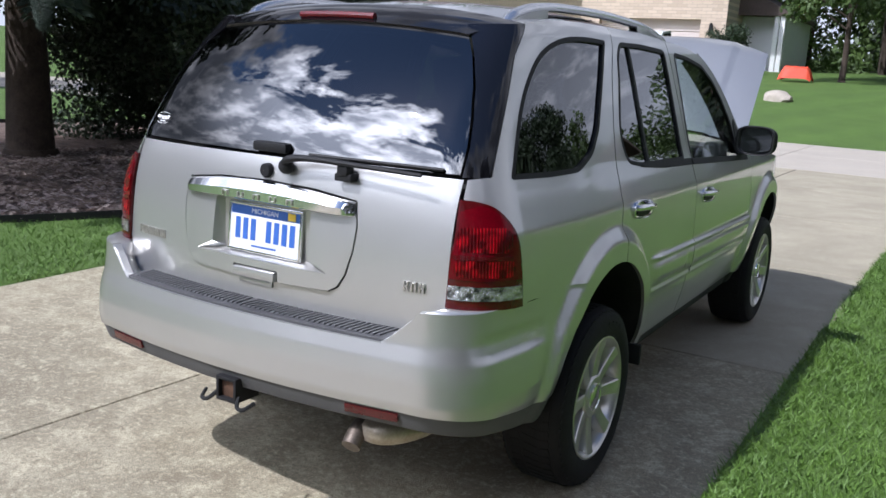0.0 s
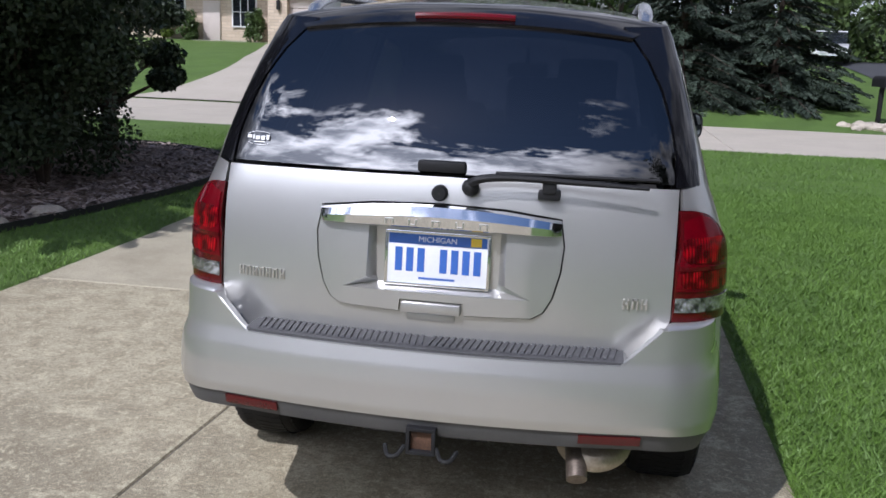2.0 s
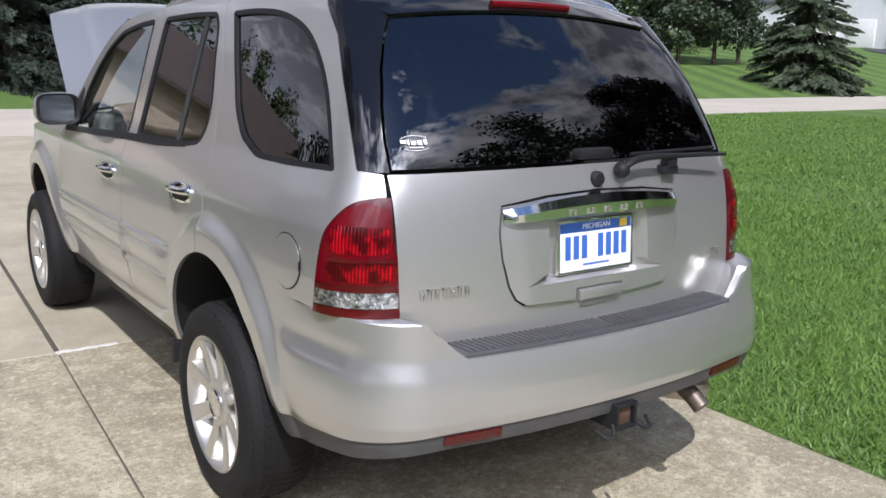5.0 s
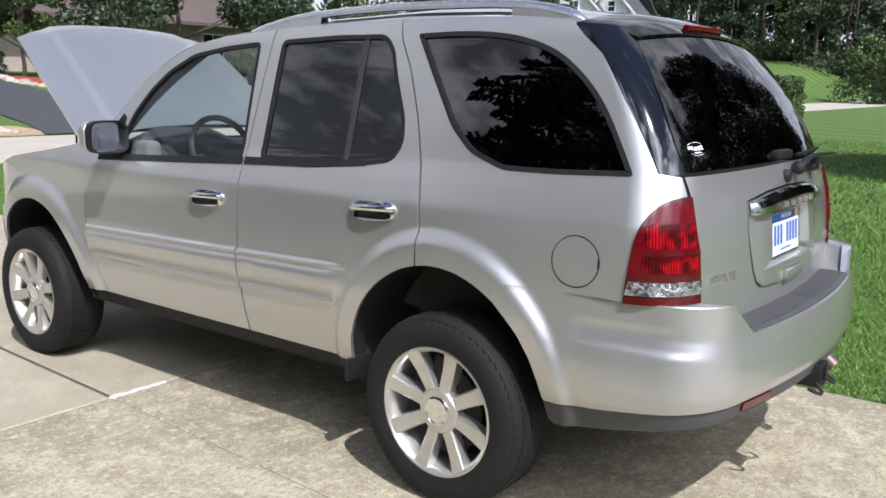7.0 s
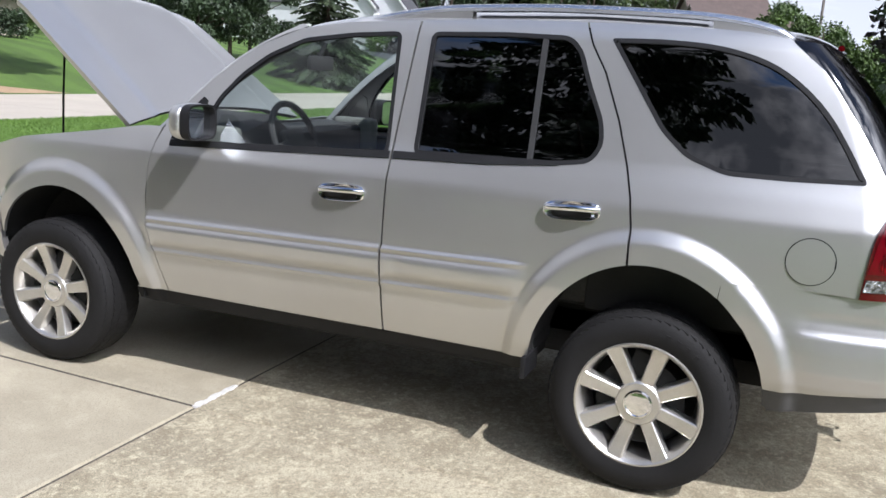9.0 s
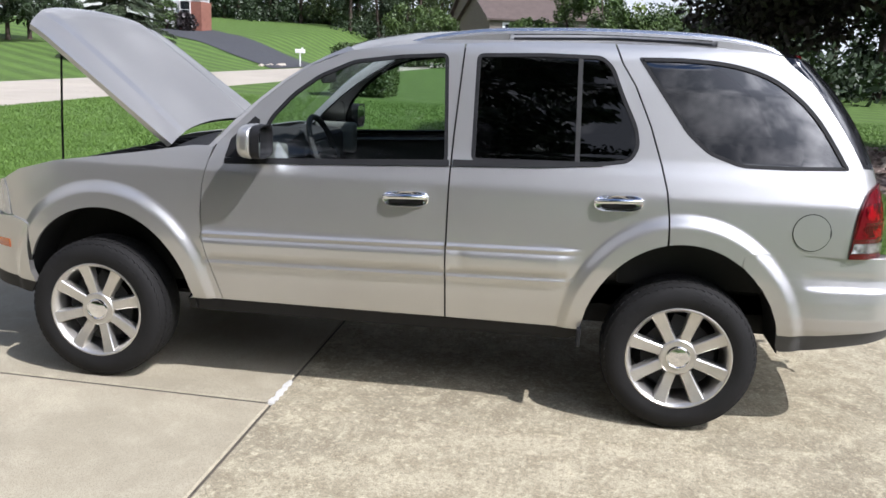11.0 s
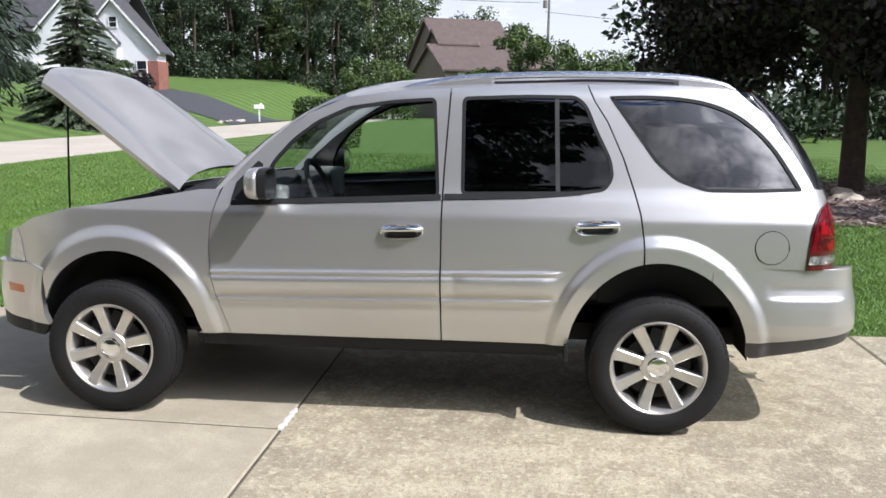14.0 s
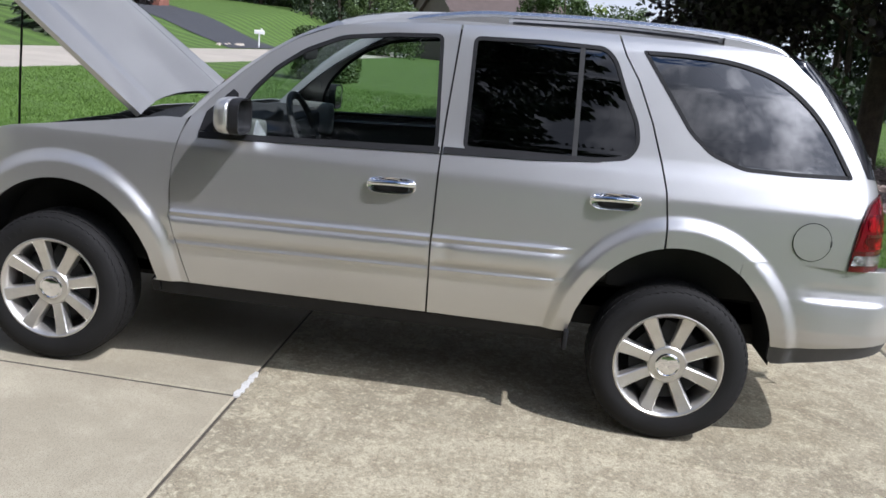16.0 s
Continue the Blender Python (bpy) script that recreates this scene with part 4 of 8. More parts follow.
# ---------------------------------------------------------------- brick mailbox by the street
def brick_mailbox(cx, cy, turn):
    t = thing("brick_mailbox", "pale brick mailbox pier with planter wings and arched top", "mailbox")
    t.matrix_basis = Matrix.Translation((cx, cy, 0.0)) @ pose(0, 0, 0, 0, 0, turn)
    bm = bmesh.new()
    box(bm, (-0.68, -0.235, 0.0), (0.68, 0.235, 0.52))
    box(bm, (-0.300, -0.225, 0.5), (0.300, 0.225, 1.02))
    vs = []
    n = 20
    for y in (-0.225, 0.225):
        vs.append([bm.verts.new((0.300 * math.cos(math.pi * k / n), y, 1.0 + 0.300 * math.sin(math.pi * k / n))) for k in range(n + 1)])
    for k in range(n):
        bm.faces.new((vs[0][k], vs[0][k + 1], vs[1][k + 1], vs[1][k]))
    bm.faces.new(vs[0])
    bm.faces.new(vs[1][::-1])
    part("core", bm, MORTAR, t, "grey mortar core", smooth=False)
    b1 = bmesh.new()
    box(b1, (-0.099, -0.05, -0.0295), (0.099, 0.05, 0.0295), 0.004, seg=1)
    o1 = part("brick", b1, BRICKW, None, smooth=False)
    full = o1.data
    bpy.data.objects.remove(o1)
    rnd = random.Random(3)

    def lay(x, y, z, rz=0, sx=1.0, m=None):
        o = link("brick", full, t)
        o.matrix_basis = m if m is not None else Matrix.Translation((x, y, z + rnd.uniform(-0.002, 0.002))) @ pose(0, 0, 0, 0, 0, rz + rnd.uniform(-0.7, 0.7)) @ Matrix.Diagonal((sx, 1, 1, 1))

    for hw, hd, z0, z1 in ((0.72, 0.26, 0.0, 0.53), (0.335, 0.25, 0.53, 1.01)):
        courses = int((z1 - z0) / 0.066)
        for c in range(courses):
            z = z0 + 0.033 + c * 0.066
            k = int(2 * hw / 0.178)
            step = 2 * hw / k
            for yy in (-hd + 0.03, hd - 0.03):
                for i in range(k + (c % 2)):
                    xx = -hw + step * (i + (0.0 if c % 2 else 0.5))
                    half = c % 2 and i in (0, k)
                    if half:
                        xx += step * 0.25 * (1 if i == 0 else -1)
                    lay(xx, yy, z, 0, 0.46 if half else step / 0.207 * 0.98)
            for xx in (-hw + 0.05, hw - 0.05):
                for i in range(2):
                    lay(xx, -hd + 0.13 + 0.26 * i * (hd / 0.26) * 0.96 - 0.005, z, 90, 1.05)
    for k in range(15):
        a = math.pi * (k + 0.5) / 15
        for yy in (-0.225, 0.225):
            lay(0, 0, 0, m=Matrix.Translation((0.285 * math.cos(a), yy, 1.0 + 0.285 * math.sin(a))) @ pose(0, 0, 0, 0, -math.degrees(a), 0) @ Matrix.Diagonal((0.55, 0.9, 0.85, 1)))
        lay(0, 0, 0, m=Matrix.Translation((0.302 * math.cos(a), 0.0, 1.0 + 0.302 * math.sin(a))) @ pose(0, 0, 0, 0, -math.degrees(a), 0) @ Matrix.Diagonal((0.35, 4.2, 0.85, 1)))
    for k in range(9):
        a = math.pi * (k + 0.5) / 9
        for yy in (-0.222, 0.222):
            lay(0, 0, 0, m=Matrix.Translation((0.140 * math.cos(a), yy, 1.0 + 0.140 * math.sin(a))) @ pose(0, 0, 0, 0, -math.degrees(a), 0) @ Matrix.Diagonal((0.62, 0.9, 0.55, 1)))
    bm = bmesh.new()
    lathe(bm, [(0.337, 0.09), (0.357, 0.085), (0.357, 0.0005)], 24, "x", Matrix.Translation((0, 0, 0.80)) @ Matrix.Diagonal((1, 0.8, 1.25, 1)))
    part("mailbox_door", bm, BLACKP, t, "black mailbox door")
    bm = bmesh.new()
    box(bm, (0.716, -0.05, 0.22), (0.73, 0.05, 0.33), 0.003)
    part("newspaper_slot", bm, BLACKP, t)
    return t


brick_mailbox(-5.15, 11.75, 4)

# ================================================================ the car
# x to its right, y ahead, z up; the rear axle stands over the origin.
ZS = np.array([0.36, 0.40, 0.45, 0.55, 0.65, 0.75, 0.85, 0.95, 1.05, 1.083, 1.12, 1.17, 1.20, 1.24, 1.40, 1.55, 1.68, 1.72, 1.76])
SIDE_IN = np.array([0.085, 0.072, 0.055, 0.030, 0.012, 0.0, 0.0, 0.002, 0.007, 0.010, 0.024, 0.043, 0.056, 0.072, 0.120, 0.165, 0.207, 0.226, 0.260])
ZR = np.array([0.40, 0.86, 1.00, 1.17, 1.24, 1.36, 1.47, 1.59, 1.68, 1.74])
REAR_IN = np.array([0.0, 0.0, 0.010, 0.034, 0.050, 0.102, 0.165, 0.258, 0.350, 0.430])


def eased(zs, vals, width):
    """A fine table of a profile with its corners eased."""
    z = np.arange(0.2, 2.0, 0.004)
    v = np.interp(z, zs, vals)
    k = np.exp(-0.5 * (np.arange(-40, 41) * 0.004 / width) ** 2)
    return z, np.convolve(np.pad(v, 40, mode="edge"), k / k.sum(), "valid")


ZS, SIDE_IN = eased(ZS, SIDE_IN, 0.007)
ZR, REAR_IN = eased(ZR, REAR_IN, 0.045)
HALF = 0.885
UC = -0.68        # where the rear corner begins
RC = 0.195        # its radius
A0, A1 = radians(6.0), radians(80.0)
L_ARC = RC * (A1 - A0)
X_A = -(HALF - 0.030) + RC * (math.cos(A0) - math.cos(A1))
Y_A = UC - RC * (math.sin(A1) - math.sin(A0))
L_REAR = -X_A * 1.006


def half_width(y):
    w = HALF
    if y < 0.2:
        w -= 0.030 * ((0.2 - y) / 0.88) ** 2
    if y > 1.2:
        w -= 0.022 * ((y - 1.2) / 1.6) ** 2
    if y > 2.95:
        w -= 0.37 * ((y - 2.95) / 0.75) ** 2.6
    return w


def plan(u):
    """The left side's outline from above at u: y ahead of the corner, arc length behind it."""
    if u >= UC:
        return -half_width(u), u
    if u >= UC - L_ARC:
        a = A0 + (UC - u) / RC
        return -(HALF - 0.030) + RC * (math.cos(A0) - math.cos(a)), UC - RC * (math.sin(a) - math.sin(A0))
    s = min((UC - L_ARC - u) / L_REAR, 1.2)
    a = A1 + (math.pi / 2 - A1) * s
    m = (A1 + a) / 2
    return X_A + s * L_REAR * math.sin(m), Y_A - s * L_REAR * math.cos(m)


U_MID = UC - L_ARC - L_REAR
ARCH = {"rear": (0.02, 0.365, 0.45, 0.52), "front": (2.82, 0.365, 0.46, 0.51)}


def swell(y, z):
    """How far flares and mouldings stand out of the side."""
    d = 0.0
    for yc, zc, a, b in ARCH.values():
        q = math.hypot((y - yc) / a, (z - zc) / b)
        k = 0.032 * (1 - smoothstep(1.13, 1.27, q))
        if z < 0.5:
            k *= 1 - 0.35 * (0.5 - z) / 0.1
        d = max(d, k)
    if 0.46 < y < 2.304:
        zz = z + 0.020 * (y - 1.1)
        ends = smoothstep(0.46, 0.60, y)
        band = 0.015 * smoothstep(0.640, 0.652, zz) * (1 - smoothstep(0.806, 0.816, zz))
        groove = 0.012 * math.exp(-((zz - 0.672) / 0.009) ** 2) + 0.010 * math.exp(-((zz - 0.788) / 0.008) ** 2)
        d = max(d, (band + 0.004 * (1 - smoothstep(0.60, 0.65, zz)) - groove * 0.8 + 0.003 * math.exp(-((zz - 0.800) / 0.006) ** 2)) * ends)
        d -= 0.010 * math.exp(-((y - 1.035) / 0.035) ** 2 - ((zz - 0.735) / 0.05) ** 2)
    return d


def shell(u, z):
    """A point of the left half of the outer skin."""
    x, y = plan(u)
    inset = float(np.interp(z, ZS, SIDE_IN))
    w = min(1.0, max(0.0, (0.1 - y) / 0.95)) ** 1.5
    x *= 1 - inset / HALF
    yy = y + float(np.interp(z, ZR, REAR_IN)) * w
    if u > UC - 0.02:
        x -= swell(yy, z)
    return Vector((x, yy, z))


def rear_u(x, z):
    """u of the point of the tailgate at x (negative: left half)."""
    lo, hi = U_MID, UC
    for _ in range(40):
        mid = (lo + hi) / 2
        if shell(mid, z).x < -abs(x):
            hi = mid
        else:
            lo = mid
    return (lo + hi) / 2


def side_u(y, z):
    """u of the point of the flank at y."""
    lo, hi = UC - L_ARC, 4.2
    for _ in range(40):
        mid = (lo + hi) / 2
        if shell(mid, z).y < y:
            lo = mid
        else:
            hi = mid
    return (lo + hi) / 2


def dense(loop, step=0.03):
    out = []
    for i, p in enumerate(loop):
        q = loop[(i + 1) % len(loop)]
        n = max(1, int(math.dist(p, q) / step))
        out += [(p[0] + (q[0] - p[0]) * k / n, p[1] + (q[1] - p[1]) * k / n) for k in range(n)]
    return out


RIDGES = [0.640, 0.652, 0.664, 0.672, 0.680, 0.780, 0.790, 0.797, 0.803, 0.809, 0.816]


def patch(name, loop, material, surface, parent, label="", holes=(), step=0.035, off=0.0, rim=0.014, sides=(1,), ridges=False, arches=()):
    """A panel cut out of a curved surface along an outline, with its edges folded in. sides: 1 left, -1 right (mirrored)."""
    loops = [dense(loop, step)] + [dense(h, step) for h in holes]
    pts, edges = [], []
    for lp in loops:
        k = len(pts)
        pts += lp
        edges += [(k + i, k + (i + 1) % len(lp)) for i in range(len(lp))]
    edge_pts = np.array(pts)
    us = np.arange(edge_pts[:, 0].min() + step * 0.5, edge_pts[:, 0].max(), step)
    zs = np.arange(edge_pts[:, 1].min() + step * 0.5, edge_pts[:, 1].max(), step)
    if ridges:
        zs = np.array(sorted([z for z in zs if not 0.632 < z < 0.82] + RIDGES + [0.72, 0.75]))
    gx, gz = [a.ravel() for a in np.meshgrid(us, zs)]
    if ridges:
        gz = np.where((gz > 0.632) & (gz < 0.82), gz - 0.020 * (gx - 1.1), gz)
    for which in arches:
        yc, zc, a, b = ARCH[which]
        far = np.hypot((gx - yc) / a, (gz - zc) / b) > 1.31
        gx, gz = gx[far], gz[far]
        for q in np.linspace(1.02, 1.29, 13):
            th = np.linspace(0.0, math.pi, 96)
            gx = np.concatenate([gx, yc + a * q * np.cos(th)])
            gz = np.concatenate([gz, zc + b * q * np.sin(th)])
    ok = inside(gx, gz, loops[0])
    for h in loops[1:]:
        ok &= ~inside(gx, gz, h)
    gx, gz = gx[ok], gz[ok]
    if len(gx):
        near = np.full(len(gx), 9.0)
        for a in range(0, len(edge_pts), 64):
            e = edge_pts[a:a + 64]
            near = np.minimum(near, np.sqrt((gx[:, None] - e[:, 0]) ** 2 + (gz[:, None] - e[:, 1]) ** 2).min(1))
        keep = near > step * (0.18 if ridges or arches else 0.45)
        pts += list(zip(gx[keep], gz[keep]))
    vv, _, ff, _, _, _ = mathutils.geometry.delaunay_2d_cdt([Vector(p) for p in pts], edges, [], 0, 1e-5)
    va = np.array([(v.x, v.y) for v in vv])
    cen = np.array([va[list(f)].mean(0) for f in ff])
    good = inside(cen[:, 0], cen[:, 1], loops[0])
    for h in loops[1:]:
        good &= ~inside(cen[:, 0], cen[:, 1], h)
    ff = [f for f, g in zip(ff, good) if g]
    P, N = [], []
    e = 0.002
    for a, b in va:
        p = surface(a, b)
        n = (surface(a + e, b) - surface(a - e, b)).cross(surface(a, b + e) - surface(a, b - e))
        n.normalize()
        P.append(p)
        N.append(n)
    mid = sum((N[i] for f in ff[:50] for i in f), Vector())
    c = sum((P[i] for f in ff[:50] for i in f), Vector()) / (3 * max(1, len(ff[:50])))
    if mid.dot(c - Vector((0, 1.2, 0.7))) < 0:
        N = [-n for n in N]
    P = [p + n * off for p, n in zip(P, N)]
    faces = []
    for f in ff:
        a, b, c2 = (P[i] for i in f)
        faces.append(f if (b - a).cross(c2 - a).dot(N[f[0]]) > 0 else tuple(reversed(f)))
    verts, norms = list(P), list(N)
    if rim:
        count = {}
        for f in faces:
            for i in range(3):
                k = (f[i], f[(i + 1) % 3])
                count[k] = count.get(k, 0) + 1
        for (a, b) in [k for k in count if (k[1], k[0]) not in count]:
            out = (P[b] - P[a]).cross(N[a]).normalized()
            k = len(verts)
            verts += [P[a], P[b], P[b] - N[b] * rim, P[a] - N[a] * rim]
            norms += [out] * 4
            faces.append((k + 1, k, k + 3, k + 2))
    made = []
    for s in sides:
        fl = Vector((s, 1, 1))
        me = mesh_of(name, [v * fl for v in verts], [f if s == 1 else tuple(reversed(f)) for f in faces], material, [n * fl for n in norms])
        made.append(link(name, me, parent, label))
    return made


def flank(pts):
    return [(side_u(y, z), z) for y, z in pts]


def arc(which, y0, y1, n=14, grow=1.0, up=True):
    """Points along a wheel opening from y0 to y1."""
    yc, zc, a, b = ARCH[which]
    out = []
    for k in range(n + 1):
        y = y0 + (y1 - y0) * k / n
        q = max(0.0, 1 - ((y - yc) / (a * grow)) ** 2)
        out.append((y, zc + b * grow * math.sqrt(q)))
    return out


car = thing("suv", "silver sport utility vehicle with raised bonnet, parked on concrete driveway", "car")
BOTH = (1, -1)
G = 0.004

# flanks: fender, doors, rear quarter
fender = [(2.216 + G, 0.438), (2.262 + G, 0.60), (2.302 + G, 0.773), (2.305 + G, 0.90), (2.298 + G, 1.009), (2.27 + G, 1.13), (2.25 + G, 1.20), (2.36, 1.197), (2.636, 1.150),
          (3.072, 1.086), (3.30, 1.025), (3.42, 0.965), (3.394, 0.90), (3.372, 0.785), (3.235, 0.760)] + arc("front", 3.232, 2.366, 26) + [(2.385, 0.438)]
patch("front_fender", flank(fender), PAINT, shell, car, sides=BOTH, step=0.018, arches=("front",))
def fillet(pts, r=0.035, n=4):
    """Round each corner of a closed outline with about the radius r."""
    out, m = [], len(pts)
    for i in range(m):
        p, a, b = np.array(pts[i]), np.array(pts[i - 1]), np.array(pts[(i + 1) % m])
        la, lb = np.linalg.norm(a - p), np.linalg.norm(b - p)
        d = min(r, la * 0.45, lb * 0.45)
        q0, q1 = p + (a - p) / la * d, p + (b - p) / lb * d
        for k in range(n + 1):
            t = k / n
            out.append(tuple((1 - t) ** 2 * q0 + 2 * t * (1 - t) * p + t * t * q1))
    return out


FW = fillet([(2.030, 1.130), (2.030, 1.250), (1.985, 1.350), (1.885, 1.463), (1.765, 1.553), (1.60, 1.628), (1.374, 1.660), (1.150, 1.676), (1.115, 1.176), (1.55, 1.158)])
RW = fillet([(1.010, 1.192), (1.018, 1.680), (0.700, 1.692), (0.440, 1.690), (0.385, 1.640), (0.335, 1.520), (0.265, 1.380), (0.250, 1.290), (0.290, 1.222), (0.42, 1.203), (0.7, 1.198)])
QW = fillet([p[:2] for p in spline([(0.285, 1.688), (0.08, 1.692), (-0.120, 1.678), (-0.290, 1.632), (-0.420, 1.551), (-0.535, 1.432), (-0.660, 1.236)], 4)] + [(-0.40, 1.226), (-0.193, 1.226), (-0.050, 1.275), (0.050, 1.360), (0.150, 1.500)])


def smaller(loop, d):
    """The outline moved in by d."""
    n, out = len(loop), []
    area = sum(loop[i][0] * loop[(i + 1) % n][1] - loop[(i + 1) % n][0] * loop[i][1] for i in range(n))
    s = 1 if area > 0 else -1
    for i in range(n):
        p, a, b = np.array(loop[i]), np.array(loop[i - 1]), np.array(loop[(i + 1) % n])
        t = (b - a) / (np.linalg.norm(b - a) + 1e-9)
        out.append(tuple(p + np.array((-t[1], t[0])) * d * s))
    return out


front_door = [(2.216, 0.438), (2.262, 0.60), (2.302, 0.773), (2.305, 0.90), (2.298, 1.009), (2.27, 1.13), (2.235, 1.215), (2.14, 1.315), (2.03, 1.425), (1.92, 1.515), (1.80, 1.595),
              (1.625, 1.668), (1.40, 1.704), (1.076 + G, 1.724), (1.098 + G, 1.30), (1.101 + G, 1.18), (1.104 + G, 0.80), (1.101 + G, 0.441)]
rear_door = [(1.101 - G, 0.441), (1.104 - G, 0.80), (1.101 - G, 1.18), (1.098 - G, 1.30), (1.076 - G, 1.724), (0.75, 1.742), (0.392, 1.745), (0.355, 1.66), (0.290, 1.56), (0.212, 1.386),
             (0.155, 1.22), (0.125, 1.113), (0.108, 1.00), (0.105, 0.92)] + arc("rear", 0.105, 0.466, 14) + [(0.468, 0.438)]
quarter = [(0.105 - 2 * G, 0.92), (0.108 - 2 * G, 1.00), (0.125 - 2 * G, 1.113), (0.155 - 2 * G, 1.22), (0.212 - 2 * G, 1.386), (0.290 - 2 * G, 1.56), (0.355 - 2 * G, 1.66), (0.392 - 2 * G, 1.745),
           (0.1, 1.745), (-0.20, 1.735), (-0.350, 1.715), (-0.475, 1.610), (-0.572, 1.480), (-0.652, 1.365), (-0.722, 1.246)]
seam = [(rear_u(0.700, 1.236), 1.236), (rear_u(0.703, 1.18), 1.18)]
tail = [p[:2] for p in spline([(-0.800, 1.180), (-0.752, 1.160), (-0.718, 1.112), (-0.698, 1.050), (-0.686, 0.950), (-0.678, 0.858)], 4)]
quarter_u = flank(quarter) + seam + flank(tail) + flank([(-0.60, 0.862), (-0.30, 0.861), (-0.232, 0.846)] + arc("rear", -0.226, 0.095, 16))
for door_name, outline, win in (("front_door", front_door, FW), ("rear_door", rear_door, RW), ("rear_quarter", None, QW)):
    made = patch(door_name, flank(outline) if outline else quarter_u, PAINT, shell, car, holes=[flank(win)], sides=BOTH, ridges=outline is not None, step=0.02, arches=() if door_name == "front_door" else ("rear",))
    for ob, s in zip(made, BOTH):
        patch("window_seal", flank(win), BLACKP, shell, ob, holes=[flank(smaller(win, 0.017))], off=0.001, rim=0.012, sides=(s,))
        pane_mat = CLEARG if door_name == "front_door" else TINT
        pane = patch("window", flank(smaller(win, 0.013)), pane_mat, shell, ob, off=-0.008, rim=0.0, sides=(s,), label="clear side window" if pane_mat is CLEARG else "dark tinted side window")
        pane[0].visible_shadow = False
        if door_name == "rear_door":
            patch("divider_bar", flank([(0.536, 1.20), (0.551, 1.690), (0.530, 1.690), (0.515, 1.20)]), CABIND, shell, ob, off=0.0, rim=0.01, sides=(s,))
        if door_name == "front_door":
            patch("mirror_sail", flank([(2.19, 1.150), (2.17, 1.235), (2.06, 1.345), (2.035, 1.33), (2.035, 1.145)]), BLACKP, shell, ob, off=0.004, rim=0.01, sides=(s,))
        if door_name != "rear_quarter":
            belt = [(2.19, 1.120), (2.19, 1.146), (1.55, 1.174), (1.108, 1.194), (1.108, 1.166), (1.55, 1.147)] if door_name == "front_door" else [(1.092, 1.167), (1.092, 1.196), (0.7, 1.205), (0.44, 1.211), (0.41, 1.203), (0.7, 1.180)]
            patch("belt_moulding", flank(belt), BLACKP, shell, ob, off=0.006, rim=0.014, sides=(s,))
# black strips added behind the door gaps, painting in the shade there
for pts in (front_door[:7], [(1.101, 0.44), (1.104, 0.8), (1.101, 1.18), (1.076, 1.724)], rear_door[6:14]):
    strip = [(y + 0.03, z) for y, z in pts] + [(y - 0.03, z) for y, z in reversed(pts)]
    patch("door_post", flank(strip), BLACKP, shell, car, off=-0.017, rim=0, sides=BOTH, step=0.06)

# chrome door handles in shallow cups
def oval(bm, m, a, b, steps, s):
    """A rounded plate standing out of the flank; steps of (outward, size)."""
    rings = []
    for x, k in steps:
        ring = []
        for i in range(40):
            t = 2 * math.pi * i / 40
            c, d = math.cos(t), math.sin(t)
            ring.append(bm.verts.new(m @ Vector((x * s, a * k * math.copysign(abs(c) ** 0.55, c), b * k * math.copysign(abs(d) ** 0.7, d)))))
        rings.append(ring)
    for p, q in zip(rings, rings[1:]):
        for i in range(40):
            bm.faces.new((p[i], p[(i + 1) % 40], q[(i + 1) % 40], q[i]))
    cap(bm, rings[-1])
    bmesh.ops.recalc_face_normals(bm, faces=bm.faces)


for yh, zh, tilt in ((1.300, 1.010, 2.0), (0.330, 1.048, 2.5)):
    for s in BOTH:
        base = shell(side_u(yh, zh), zh)
        m = Matrix.Translation((base.x * s, yh, zh)) @ pose(0, 0, 0, -tilt, 0, 0)
        bm = bmesh.new()
        oval(bm, m, 0.108, 0.038, ((0.004, 1.0), (-0.006, 1.0), (-0.010, 0.95), (-0.008, 0.88)), s)
        h = part("door_handle", bm, CHROME, car, "chrome door handle in an oval bezel")
        bm = bmesh.new()
        oval(bm, m @ Matrix.Translation((0, 0, -0.010)), 0.076, 0.0165, ((-0.004, 1.0), (-0.0095, 1.0)), s)
        part("handle_cup", bm, BLACKP, h)
        bm = bmesh.new()
        ring = []
        for k in range(25):
            t = k / 24
            ring.append(m @ Vector(((-0.006 - 0.030 * math.sin(math.pi * t) ** 0.6) * s, -0.100 + 0.2 * t, 0.010 + 0.004 * math.sin(math.pi * t))))
        tube(bm, ring, 0.0125, 10)
        part("grip", bm, CHROME, h)

# fuel door: a round lid within a dark ring
for r0, off, material in ((0.083, 0.002, BLACKP), (0.0795, 0.004, PAINT)):
    pts = [(-0.512 + r0 * math.cos(2 * math.pi * k / 40), 0.966 + r0 * math.sin(2 * math.pi * k / 40)) for k in range(40)]
    patch("fuel_door" if material is PAINT else "fuel_door_gap", flank(pts), material, shell, car, off=off, rim=0.006, step=0.02)

# its finger notch at the rear edge: a black sliver paints the hollow's shade
notch = [(-0.512 - 0.0815 * math.cos(a) + dx, 0.966 + 0.0815 * math.sin(a)) for dx, turn in ((-0.001, 1), (0.004, -1)) for a in (-0.16 * turn, -0.08 * turn, 0.0, 0.08 * turn, 0.16 * turn)]
patch("finger_notch", flank(notch), BLACKP, shell, car, off=0.006, rim=0.003, step=0.02)

